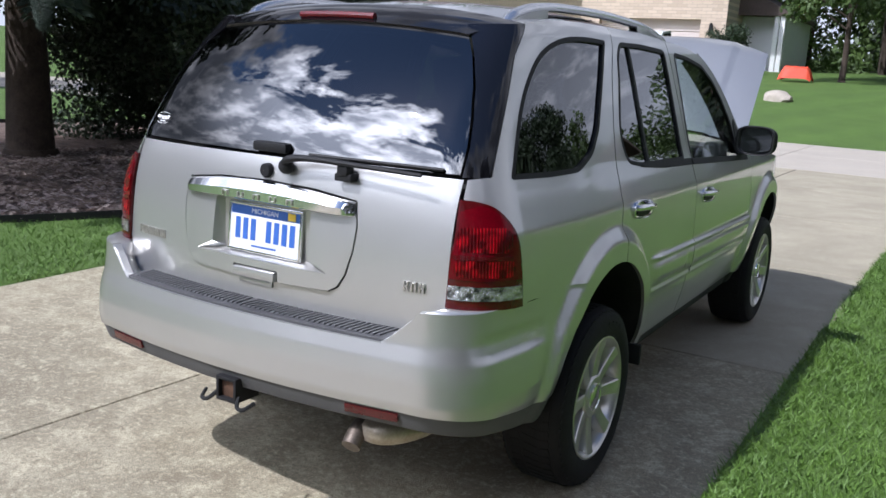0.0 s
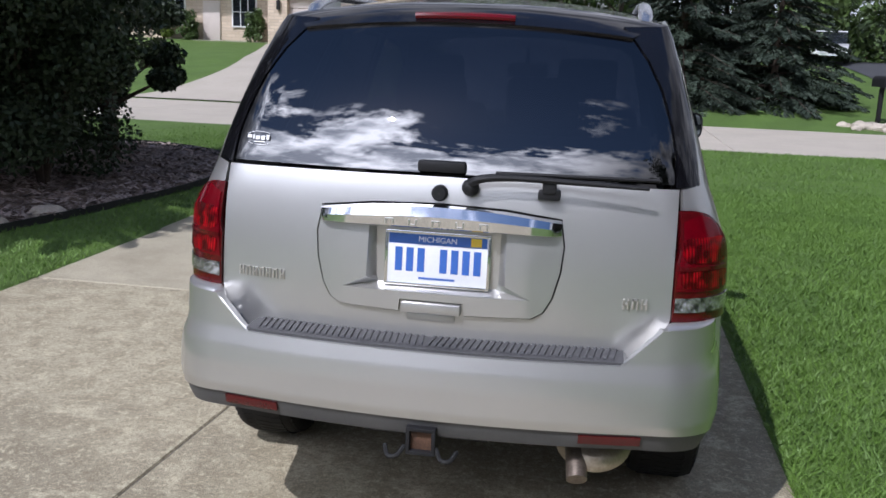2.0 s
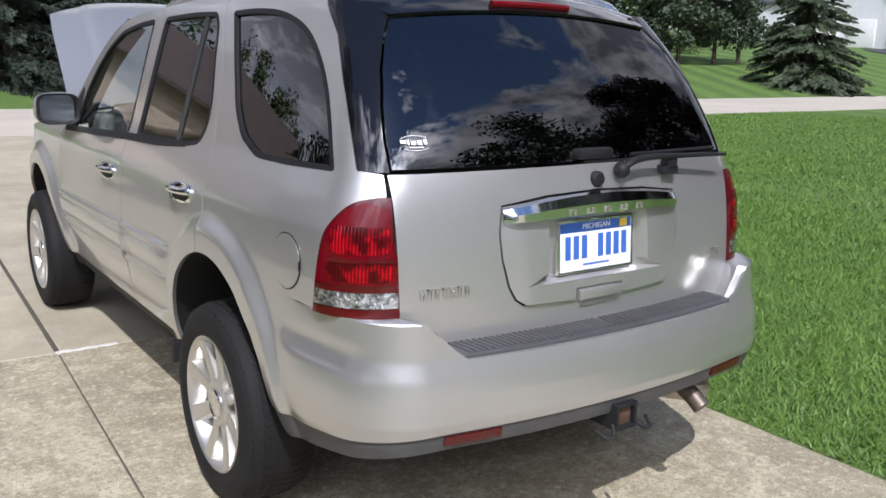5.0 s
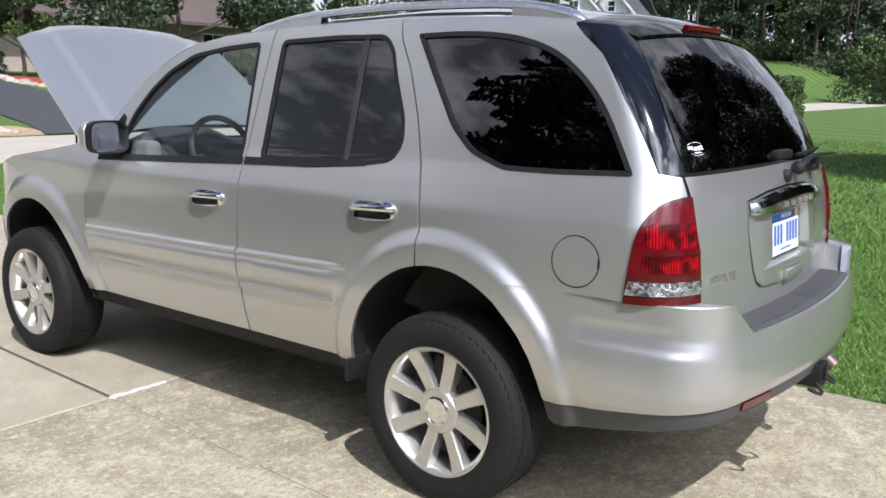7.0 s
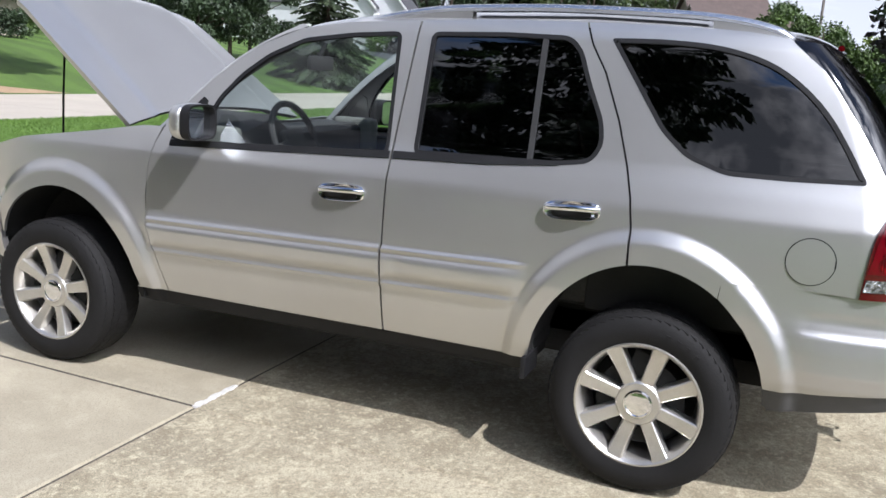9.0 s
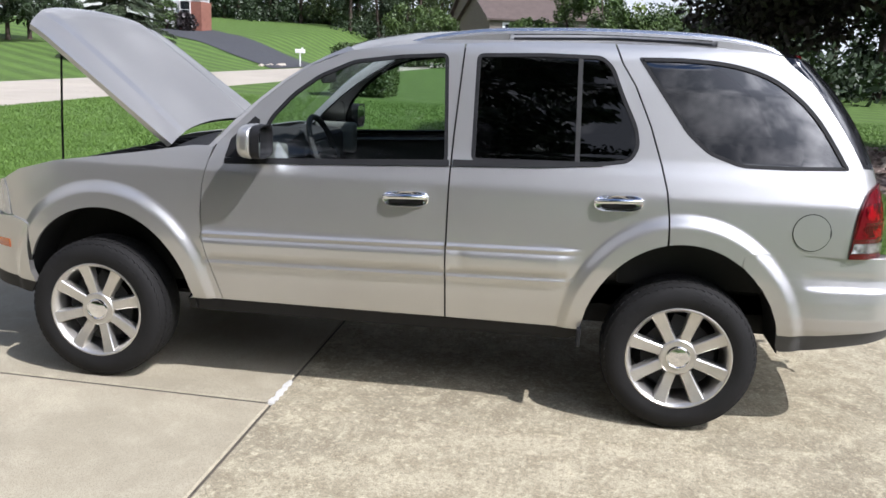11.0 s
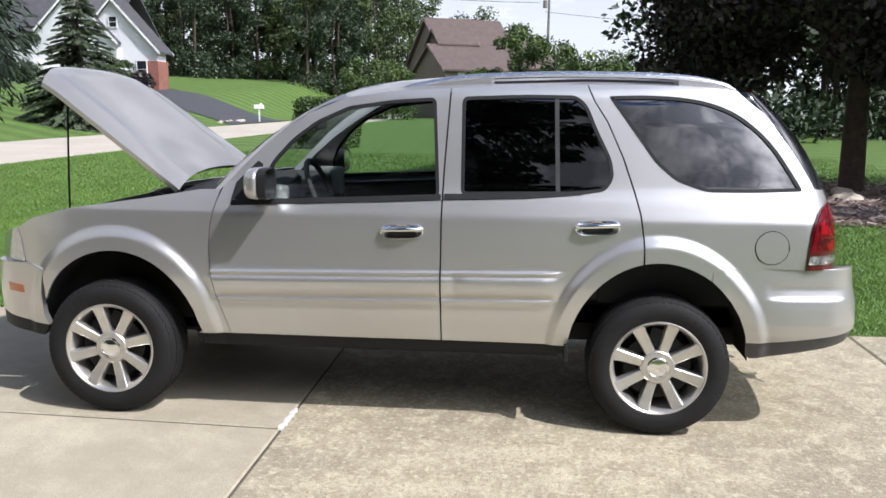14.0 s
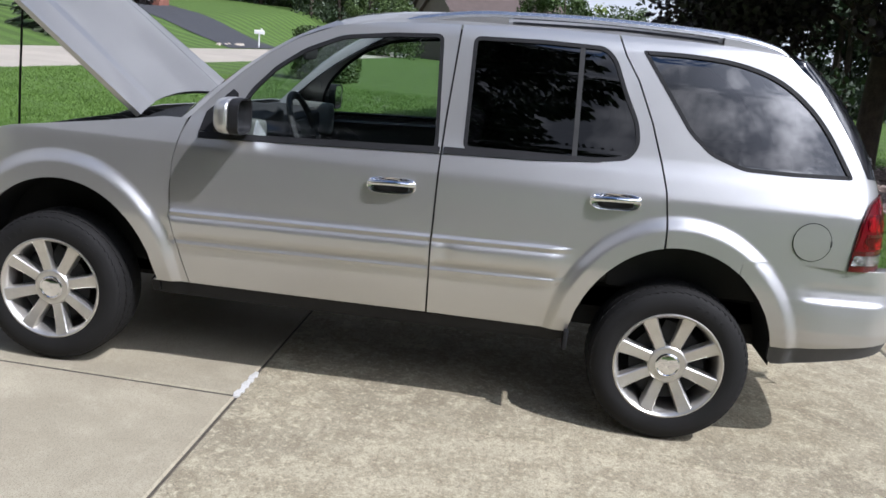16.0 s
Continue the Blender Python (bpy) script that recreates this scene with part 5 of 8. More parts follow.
# tail lamps
for s in BOTH:
    u_in = lambda z: rear_u(0.6935, z)
    lens = flank(tail) + [(u_in(0.858), 0.858), (u_in(1.02), 1.02), (u_in(1.178), 1.178)]
    lens = [(u, z - 0.004) if i == 0 else (u, z) for i, (u, z) in enumerate(lens)]
    lamp = patch("tail_lamp", lens, REDK, shell, car, "dark red tail lamp with a clear lower lens", off=0.010, rim=0.03, sides=(s,))[0]
    patch("red_lens", smaller(flank(tail[2:15]) + [(side_u(-0.687, 0.938), 0.938), (u_in(0.938), 0.938), (u_in(1.04), 1.04), (u_in(1.150), 1.150)], 0.010), RED, shell, lamp, off=0.013, rim=0.004, sides=(s,))
    patch("clear_lens", smaller(flank([(-0.687, 0.943), (-0.680, 0.872)]) + [(u_in(0.872), 0.872), (u_in(0.943), 0.943)], 0.015), CLEARL, shell, lamp, "clear reversing lens", off=0.014, rim=0.004, sides=(s,))
    for z0, z1, inset in ((1.030, 1.100, 0.030), (0.956, 1.006, 0.022)):
        ua, ub = u_in((z0 + z1) / 2) - 0.016, side_u(-0.700, (z0 + z1) / 2) - inset
        if ua < ub:
            ua, ub = u_in((z0 + z1) / 2) + 0.016, side_u(-0.700, (z0 + z1) / 2) - inset
        bowl = fillet([(ua, z0), (ub, z0), (ub, z1), (ua, z1)], 0.030, 5)
        patch("lamp_bowl", bowl, REDP, shell, lamp, off=0.0150, rim=0.004, sides=(s,), step=0.02)
    patch("lens_bar", [(u_in(1.015) + 0.008, 1.008), (u_in(1.015) + 0.008, 1.020), (side_u(-0.730, 1.02), 1.020), (side_u(-0.728, 1.008), 1.008)], REDK, shell, lamp, off=0.017, rim=0.004, sides=(s,), step=0.02)

# tailgate, its panel and plate
def back(x, z):
    """A point of the tailgate at x."""
    p = shell(rear_u(x, z), z)
    return Vector((x, p.y, z))


gx = [0.690, 0.690, 0.692, 0.676, 0.640, 0.590]
gz = [1.236, 1.05, 0.866, 0.790, 0.748, 0.732]
gate = [(-a, b) for a, b in zip(gx, gz)] + [(0.0, 0.726)] + [(a, b) for a, b in zip(gx[::-1], gz[::-1])] + [(0.0, 1.242)]
pan = [(-0.362, 1.140), (-0.376, 1.060), (-0.370, 0.985), (-0.350, 0.905), (-0.325, 0.862), (-0.290, 0.842), (-0.106, 0.836), (-0.102, 0.872), (0.088, 0.872), (0.094, 0.836), (0.290, 0.842), (0.325, 0.862), (0.350, 0.905), (0.370, 0.985),
       (0.376, 1.060), (0.362, 1.140), (0.20, 1.160), (0.0, 1.167), (-0.20, 1.160)]
gate_ob = patch("tailgate", gate, PAINT, back, car, holes=[pan], step=0.04)[0]


def proud(x, z):
    """The number panel stands slightly out of the tailgate."""
    p = back(x, z)
    e = min(1.0, (0.38 - abs(x)) / 0.10)
    return Vector((x, p.y - 0.012 * max(0, e), z))


hollow = [(-0.188, 1.088), (-0.186, 0.932), (-0.180, 0.916), (0.180, 0.916), (0.186, 0.932), (0.188, 1.088)]
lip = [(-0.206, 1.088), (-0.210, 0.936), (-0.285, 0.900), (0.285, 0.900), (0.210, 0.936), (0.206, 1.088)]
pgap = smaller(pan, 0.005)
patch("number_panel", pgap, PAINT, proud, gate_ob, holes=[lip], step=0.04)
patch("panel_gap", [(-0.385, 1.175), (-0.385, 0.828), (0.385, 0.828), (0.385, 1.175)], BLACKP, back, gate_ob, holes=[lip], off=-0.012, rim=0, step=0.06)
yp = back(0, 1.0).y
deep = yp + 0.028
vs = [proud(*p) for p in lip] + [Vector((x, deep, z)) for x, z in hollow]
link("plate_recess", mesh_of("plate_recess", vs, [(6, 7, 8, 9, 10, 11)] + [(i, (i + 1) % 6, (i + 1) % 6 + 6, i + 6) for i in range(6)], PAINT, smooth=False), gate_ob)
bm = bmesh.new()
tiltm = Matrix.Translation((0.001, deep - 0.009, 0.996)) @ pose(0, 0, 0, -4, 0, 0)
box(bm, (-0.1525, -0.004, -0.076), (0.1525, 0.004, 0.076), 0.0035, tiltm)
plate = part("number_plate", bm, PLATEW, gate_ob, "white and blue number plate in a chrome frame")


def flat_text(name, words, size, m, material, parent, depth=0.0006):
    """Raised lettering as a mesh."""
    cu = bpy.data.curves.new(name, "FONT")
    cu.body, cu.size, cu.extrude, cu.align_x, cu.align_y = words, size, depth, "CENTER", "CENTER"
    ob = bpy.data.objects.new(name, cu)
    scene.collection.objects.link(ob)
    dg = bpy.context.evaluated_depsgraph_get()
    me = bpy.data.meshes.new_from_object(ob.evaluated_get(dg))
    bpy.data.objects.remove(ob)
    bpy.data.curves.remove(cu)
    me.name = name
    me.transform(m)
    me.materials.clear()
    me.materials.append(material)
    return link(name, me, parent)


def flat_bars(name, rects, y, material, parent, m, depth=0.002):
    bm = bmesh.new()
    for x0, z0, x1, z1 in rects:
        box(bm, (x0, y - depth, z0), (x1, y, z1), 0, m)
    return part(name, bm, material, parent, smooth=False)


flat_bars("plate_band", [(-0.148, 0.043, 0.148, 0.073)], -0.004, PLATEB, plate, tiltm, 0.001)
flat_text("state_name", "MICHIGAN", 0.024, tiltm @ Matrix.Translation((0.0, -0.0055, 0.058)) @ pose(0, 0, 0, 90, 0, 0), PLATEW, plate)
flat_bars("plate_sticker", [(0.100, 0.046, 0.132, 0.071)], -0.0052, PLATEY, plate, tiltm, 0.001)
for k in range(7):
    flat_bars("plate_bar", [(-0.128 + 0.034 * k + (0.034 if k > 2 else 0), -0.040, -0.106 + 0.034 * k + (0.034 if k > 2 else 0), 0.032)], -0.004, PLATEB, plate, tiltm, 0.001)
flat_bars("plate_small_print", [(-0.055, -0.062, 0.055, -0.056)], -0.004, PLATEB, plate, tiltm, 0.001)
bm = bmesh.new()
for lo, hi in (((-0.160, -0.007, 0.074), (0.160, 0.005, 0.083)), ((-0.160, -0.007, -0.083), (0.160, 0.005, -0.074)), ((-0.160, -0.007, -0.078), (-0.150, 0.005, 0.078)), ((0.150, -0.007, -0.078), (0.160, 0.005, 0.078))):
    box(bm, lo, hi, 0.003, tiltm)
part("plate_frame", bm, CHROME, plate)
# chrome bar over the plate, with a row of raised marks
n = 41
rows = []
for k in range(n):
    x = -0.363 + 0.726 * k / (n - 1)
    zt = 1.163 - 0.030 * (x / 0.36) ** 2
    zb = 1.096 - 0.006 * (x / 0.36) ** 2
    y0 = proud(x, 1.12).y
    e = min(1.0, (0.366 - abs(x)) / 0.03) ** 0.5
    zm = zt + (zb - zt) * 0.48
    rows.append([(x, y0, zt), (x, y0 - 0.016 * e, zt - 0.004), (x, y0 - 0.030 * e, zm), (x, y0 - 0.030 * e, zb + 0.004), (x, y0 - 0.022 * e, zb), (x, y0, zb)])
vs = [v for r in rows for v in r]
fs = [(i * 6 + j, i * 6 + j + 1, (i + 1) * 6 + j + 1, (i + 1) * 6 + j) for i in range(n - 1) for j in range(5)]
bm = bmesh.new()
bvs = [bm.verts.new(v) for v in vs]
for f in fs:
    bm.faces.new([bvs[i] for i in f])
bmesh.ops.recalc_face_normals(bm, faces=bm.faces)
bar = part("chrome_bar", bm, CHROME, gate_ob, "chrome trim bar above the number plate", angle=25)
for k in range(5):
    bm = bmesh.new()
    x = -0.140 + 0.070 * k
    y0 = proud(x, 1.11).y - 0.031
    for dx in (-0.012, 0.009):
        box(bm, (x + dx, y0 - 0.002, 1.103), (x + dx + 0.005, y0 + 0.002, 1.121), 0.001)
    box(bm, (x - 0.010, y0 - 0.002, 1.103 if k % 2 else 1.117), (x + 0.012, y0 + 0.002, 1.107 if k % 2 else 1.121), 0.001)
    part("raised_mark", bm, ALLOY, bar)
# handle below, badges as plain raised shapes
bm = bmesh.new()
box(bm, (-0.098, yp - 0.034, 0.838), (0.084, yp + 0.01, 0.873), 0.010)
part("gate_handle", bm, PAINT, gate_ob)
bm = bmesh.new()
box(bm, (-0.080, yp - 0.018, 0.815), (0.066, yp + 0.0, 0.836), 0.006)
part("handle_hollow", bm, PAINT, gate_ob)
for x0, count, w, z0 in ((-0.632, 7, 0.021, 0.897), (0.552, 3, 0.024, 0.890)):
    for k in range(count):
        bm = bmesh.new()
        x = x0 + k * w * 1.1
        y0 = back(x, z0).y
        box(bm, (x, y0 - 0.006, z0), (x + w * 0.26, y0 + 0.004, z0 + 0.030), 0.001)
        box(bm, (x + w * 0.55, y0 - 0.006, z0), (x + w * 0.78, y0 + 0.004, z0 + 0.030), 0.001)
        zz = z0 + (0.024 if k % 2 else 0.012)
        box(bm, (x, y0 - 0.006, zz), (x + w * 0.78, y0 + 0.004, zz + 0.006), 0.001)
        part("badge_mark", bm, ALLOY, gate_ob, "small raised chrome mark")

# rear glass, black corner glass, spoiler, high brake lamp
gl_edge = [(0.676, 1.250), (0.672, 1.33), (0.655, 1.41), (0.622, 1.51), (0.575, 1.60), (0.525, 1.665)]
rear_glass = [(-x, z) for x, z in gl_edge] + [(-0.3, 1.690), (0.0, 1.698), (0.3, 1.690)] + list(reversed(gl_edge)) + [(0.0, 1.252)]
rg = patch("rear_window", rear_glass, TINT, back, gate_ob, "dark tinted rear window", off=-0.002, rim=0.0, step=0.05)[0]
rg.visible_shadow = False
frit = [(x * 0.94 if abs(x) > 0.4 else x, z + (0.03 if z < 1.3 else -0.03 if z > 1.65 else 0)) for x, z in rear_glass]
patch("glass_border", rear_glass, GLOSSB, back, gate_ob, holes=[frit], off=-0.006, rim=0.0, step=0.05)
for s in BOTH:
    corner = flank([(-0.358, 1.712), (-0.483, 1.604), (-0.579, 1.474), (-0.659, 1.358), (-0.729, 1.242)]) + [(rear_u(0.684, 1.242), 1.242)] + [(rear_u(x + 0.008, z), z) for x, z in gl_edge] + [(rear_u(0.50, 1.70), 1.70)]
    patch("corner_glass", corner, GLOSSB, shell, car, "gloss black corner glass", off=0.0, rim=0.012, sides=(s,))

def rail_z(y):
    return float(np.interp(y, [-0.36, 0.0, 0.39, 1.08, 1.40, 1.63, 1.80], [1.712, 1.738, 1.745, 1.722, 1.702, 1.666, 1.595]))


def roof(t, y):
    """The roof's skin: t across, -1 to 1."""
    zr = rail_z(min(max(y, -0.36), 1.8))
    p = shell(side_u(max(y, -0.36), zr), zr)
    crown = float(np.interp(y, [-0.60, -0.36, 0.2, 1.0, 1.6, 1.75], [0.0, 0.055, 0.075, 0.078, 0.072, 0.065]))
    return Vector((-p.x * t, y, zr + crown * (1 - abs(t) ** 2.4)))


def grid(fn, us, vs):
    pts = [fn(u, v) for v in vs for u in us]
    n = len(us)
    return pts, [(j * n + i, j * n + i + 1, (j + 1) * n + i + 1, (j + 1) * n + i) for j in range(len(vs) - 1) for i in range(n - 1)]


def sheet(name, fn, us, vs, material, parent, label="", thick=0.0, outward=(0, 0, 1)):
    p, f = grid(fn, us, vs)
    bm = bmesh.new()
    bv = [bm.verts.new(v) for v in p]
    for q in f:
        bm.faces.new([bv[i] for i in q])
    bmesh.ops.recalc_face_normals(bm, faces=bm.faces)
    if sum(f.normal.dot(Vector(outward)) for f in bm.faces) < 0:
        bmesh.ops.reverse_faces(bm, faces=bm.faces)
    if thick:
        bmesh.ops.solidify(bm, geom=list(bm.faces), thickness=thick)
    return part(name, bm, material, parent, label)


LIN = lambda a, b, n: [a + (b - a) * k / (n - 1) for k in range(n)]
sheet("roof", roof, LIN(-1, 1, 33), LIN(-0.36, 1.66, 30), PAINT, car, thick=0.02)


def spoiler(t, v):
    """From the roof's rear edge back to the glass top."""
    a = roof(t, -0.36)
    zb = 1.690 - 0.03 * t * t
    b = back(max(-0.53, min(0.53, t * 0.54)), zb)
    c = a.lerp(b + Vector((0, -0.006, 0.006)), v)
    return c + Vector((0, 0, 0.014 * math.sin(math.pi * v) * (1 - 0.5 * t * t)))


sheet("spoiler", spoiler, LIN(-1, 1, 25), LIN(0, 1, 7), GLOSSB, car, "black roof spoiler over the rear window", thick=0.012)
bm = bmesh.new()
pp = [spoiler(t / 12 * 0.29, 0.86) + Vector((0, -0.004, 0.004)) for t in range(-12, 13)]
tube(bm, pp, 0.012, 8)
part("high_brake_lamp", bm, RED, car, "red high-mounted brake lamp")

# roof rails
for s in BOTH:
    bm = bmesh.new()
    ys = [1.36, 1.25, 1.13, 1.0, 0.85, 0.5, 0.1, -0.08, -0.20, -0.30, -0.365]
    zs = [1.716, 1.738, 1.760, 1.777, 1.786, 1.797, 1.793, 1.784, 1.769, 1.745, 1.716]
    line = spline([(s * -0.570, y, z) for y, z in zip(ys, zs)], 4)
    rings = []
    for k, p in enumerate(line):
        f = min(1.0, min(k, len(line) - 1 - k) / 3)
        w, h = 0.012 + 0.012 * f, 0.006 + 0.011 * f
        rings.append([bm.verts.new((p[0] + w * math.cos(a), p[1], p[2] + h * math.sin(a))) for a in [2 * math.pi * q / 10 for q in range(10)]])
    for a, b in zip(rings, rings[1:]):
        for q in range(10):
            bm.faces.new((a[q], a[(q + 1) % 10], b[(q + 1) % 10], b[q]))
    rail = part("roof_rail", bm, RAILM, car, "silver roof rail")
    for y0, y1 in ((0.88, 1.36), (-0.365, -0.07)):
        bm = bmesh.new()
        yl = LIN(y0, y1, 9)
        rows = []
        for y in yl:
            zt = float(np.interp(-y, [-v for v in ys], zs)) - 0.004
            zb = roof(0.90, y).z - 0.03
            rows.append([bm.verts.new((s * -(0.570 + dx), y, z)) for dx, z in ((0.026, zb), (0.018, zt), (-0.018, zt), (-0.026, zb))])
        for a, b in zip(rows, rows[1:]):
            for q in range(3):
                bm.faces.new((a[q], a[q + 1], b[q + 1], b[q]))
        bmesh.ops.recalc_face_normals(bm, faces=bm.faces)
        part("rail_foot", bm, PAINT, rail)
    sheet("roof_channel", lambda t, y: roof(-s * t, y) + Vector((0, 0, 0.003)), LIN(0.83, 0.90, 4), LIN(-0.05, 0.86, 14), BLACKP, rail)

# windscreen and A-pillars
def screen(t, v):
    a = roof(t * 0.93, 1.66) + Vector((0, 0.0, 0.0))
    bx = 0.765 * t
    b = Vector((bx, 2.48 - 0.20 * t * t, 1.185))
    p = a.lerp(b, v)
    return p + Vector((0, 0.035, 0.045)) * math.sin(math.pi * v) * (1 - 0.4 * t * t)


ws = sheet("windscreen", screen, LIN(-1, 1, 21), LIN(0, 1, 12), CLEARG, car, "clear windscreen")
ws.visible_shadow = False
for s in BOTH:
    bm = bmesh.new()
    rows = []
    dl = [(1.60, 1.676), (1.70, 1.642), (1.80, 1.597), (1.92, 1.517), (2.03, 1.427), (2.14, 1.317), (2.235, 1.215), (2.28, 1.17)]
    for k, (y, z) in enumerate(dl):
        o = shell(side_u(y, z), z)
        i = screen(-0.97, k / (len(dl) - 1))
        mid = (o + i) / 2 + Vector((-0.012, 0.006, 0.016))
        rows.append([bm.verts.new(Vector((v.x * s, v.y, v.z))) for v in (o, o.lerp(mid, 0.6), mid, i.lerp(mid, 0.5), i, i + Vector((0.03, -0.03, -0.03)))])
    for a, b in zip(rows, rows[1:]):
        for q in range(5):
            bm.faces.new((a[q], a[q + 1], b[q + 1], b[q]))
    bmesh.ops.recalc_face_normals(bm, faces=bm.faces)
    pil = part("pillar", bm, PAINT, car)
    bm = bmesh.new()
    rows = []
    for k, (y, z) in enumerate(dl):
        o = shell(side_u(y, z), z)
        i = screen(-0.97, k / (len(dl) - 1))
        rows.append([bm.verts.new(Vector((v.x * s, v.y, v.z))) for v in (o + Vector((0.012, -0.012, -0.006)), (o + i) / 2 + Vector((0.030, -0.035, -0.02)), i + Vector((0.035, -0.04, -0.035)))])
    for a, b in zip(rows, rows[1:]):
        for q in range(2):
            bm.faces.new((a[q], a[q + 1], b[q + 1], b[q]))
    bmesh.ops.recalc_face_normals(bm, faces=bm.faces)
    part("pillar_trim", bm, CABIN, pil)

# bonnet, raised on its hinges
HA = radians(36.5)


def bonnet(t, v, lift=0.0):
    w = 0.752 - 0.07 * v - 0.05 * max(0, v - 0.8)
    length = 0.945 + 0.085 * (1 - t * t)
    y0, z0 = 2.50 + 0.10 * (1 - t * t), 1.185 + 0.045 * (1 - t * t)
    along = v * length
    nose = -0.060 * max(0.0, (v - 0.84) / 0.16) ** 2 * (1 - 0.8 * t * t)
    bulge = 0.045 * (1 - t ** 4) * math.sin(min(1, v + 0.15) * 1.6) + 0.012 * (1 - smoothstep(0.655, 0.70, abs(t))) + nose + lift
    return Vector((w * t, y0 + along * math.cos(HA) - bulge * math.sin(HA), z0 + along * math.sin(HA) + bulge * math.cos(HA)))


hood = sheet("bonnet", lambda t, v: bonnet(t, v), LIN(-1, 1, 61), LIN(0, 1, 30), PAINT, car, "silver bonnet raised on a prop rod", outward=(0, -0.6, 0.7))
sheet("bonnet_liner", lambda t, v: bonnet(t * 0.985, 0.01 + v * 0.98, -0.028), LIN(-1, 1, 21), LIN(0, 1, 14), GREYP, hood, outward=(0, 0.6, -0.7))
bm = bmesh.new()
edge = [(-1, v) for v in LIN(0, 1, 20)] + [(t, 1) for t in LIN(-1, 1, 24)] + [(1, v) for v in LIN(1, 0, 20)]
ea = [bm.verts.new(bonnet(t, v)) for t, v in edge]
eb = [bm.verts.new(bonnet(t * 0.985, 0.01 + v * 0.98, -0.028)) for t, v in edge]
for i in range(len(edge) - 1):
    bm.faces.new((ea[i], ea[i + 1], eb[i + 1], eb[i]))
bmesh.ops.recalc_face_normals(bm, faces=bm.faces)
part("bonnet_rim", bm, PAINT, hood)
bm = bmesh.new()
tube(bm, [(-0.30, 3.36, 0.92), (-0.30, 3.35, 1.25), (-0.28, 3.34, bonnet(-0.4, 0.80).z - 0.02)], 0.006, 8)
part("prop_rod", bm, BLACKP, car, "thin black bonnet prop rod")

# engine bay, cowl, lamps, front bumper
bm = bmesh.new()
box(bm, (-0.58, 2.48, 0.45), (0.58, 3.28, 0.90), 0.02)
bay = part("engine_bay", bm, DARKM, car, "dark engine bay")
for name, lo, hi, r, material in (("engine_cover", (-0.30, 2.70, 0.88), (0.30, 3.25, 1.04), 0.05, BLACKP), ("air_box", (-0.64, 2.65, 0.88), (-0.40, 2.95, 1.06), 0.03, BLACKP), ("battery", (0.38, 2.80, 0.88), (0.64, 3.15, 1.05), 0.03, CABIND)):
    bm = bmesh.new()
    box(bm, lo, hi, r)
    part(name, bm, material, bay)
for k in range(6):
    bm = bmesh.new()
    tube(bm, spline([(-0.5 + 0.2 * k, 2.55, 0.95), (-0.45 + 0.18 * k, 2.9, 1.08), (-0.4 + 0.15 * k, 3.3, 0.98)], 4), 0.018, 6)
    part("hose", bm, BLACKP, bay)
sheet("cowl", lambda t, v: Vector((t * 0.78, 2.20 + 0.33 * v + 0.04 * (1 - t * t), 1.165 + 0.035 * (1 - t * t) - 0.02 * v)), LIN(-1, 1, 15), LIN(0, 1, 4), BLACKP, car, thick=0.02)
for s in BOTH:
    hl = [(3.400, 0.90), (3.430, 0.962), (3.53, 0.930), (3.60, 0.88), (3.60, 0.770), (3.380, 0.778)]
    patch("headlamp", flank(hl), LAMPG, shell, car, "clear headlamp", off=0.003, rim=0.02, sides=(s,))
fb = lambda u, z: shell(u, z) + Vector((-0.004 - 0.046 * smoothstep(3.26, 3.60, u), 0, 0))
patch("front_bumper", flank([(3.236, 0.752), (3.37, 0.777), (3.60, 0.765), (3.66, 0.70), (3.66, 0.46), (3.245, 0.44), (3.262, 0.50), (3.258, 0.62), (3.242, 0.70)]), PAINT, fb, car, rim=0.03, sides=BOTH)
patch("bumper_lip", flank([(3.245, 0.438), (3.66, 0.458), (3.66, 0.38), (3.30, 0.37)]), BLACKP, fb, car, rim=0.03, sides=BOTH)
for s in BOTH:
    sheet("bumper_top", lambda t, y: shell(y, 0.772).lerp(fb(y, 0.766), t) * Vector((s, 1, 1)), LIN(-0.25, 1, 4), LIN(3.38, 3.62, 12), PAINT, car)
patch("side_marker", flank([(3.40, 0.605), (3.40, 0.648), (3.52, 0.650), (3.52, 0.607)]), AMBER, fb, car, "amber side marker", off=0.004, rim=0.008, sides=BOTH)
bm = bmesh.new()
box(bm, (-0.46, 3.36, 0.40), (0.46, 3.58, 0.84), 0.06, seg=4)
part("grille", bm, BLACKP, car)

# rear bumper
BX0, BY0, BL = -0.912, -0.215, 0.585
B0, B1, B2, BR = radians(1.5), radians(9.0), radians(79.0), 0.235


def bumper_plan(v):
    """Outline of the bumper from its left front end, v metres on."""
    if v < BL:
        a = B0 + (B1 - B0) * v / BL / 2
        return BX0 + v * math.sin(a), BY0 - v * math.cos(a), B0 + (B1 - B0) * v / BL
    am = (B0 + B1) / 2
    x, y = BX0 + BL * math.sin(am), BY0 - BL * math.cos(am)
    la = BR * (B2 - B1)
    if v < BL + la:
        a = B1 + (v - BL) / BR
        return x + BR * (math.cos(B1) - math.cos(a)), y - BR * (math.sin(a) - math.sin(B1)), a
    x, y = x + BR * (math.cos(B1) - math.cos(B2)), y - BR * (math.sin(B2) - math.sin(B1))
    s = v - BL - la
    ln = -x * 1.005
    a = B2 + (math.pi / 2 - B2) * min(1.0, s / ln) / 2
    return x + s * math.sin(a), y - s * math.cos(a), B2 + (math.pi / 2 - B2) * min(1.0, s / ln)


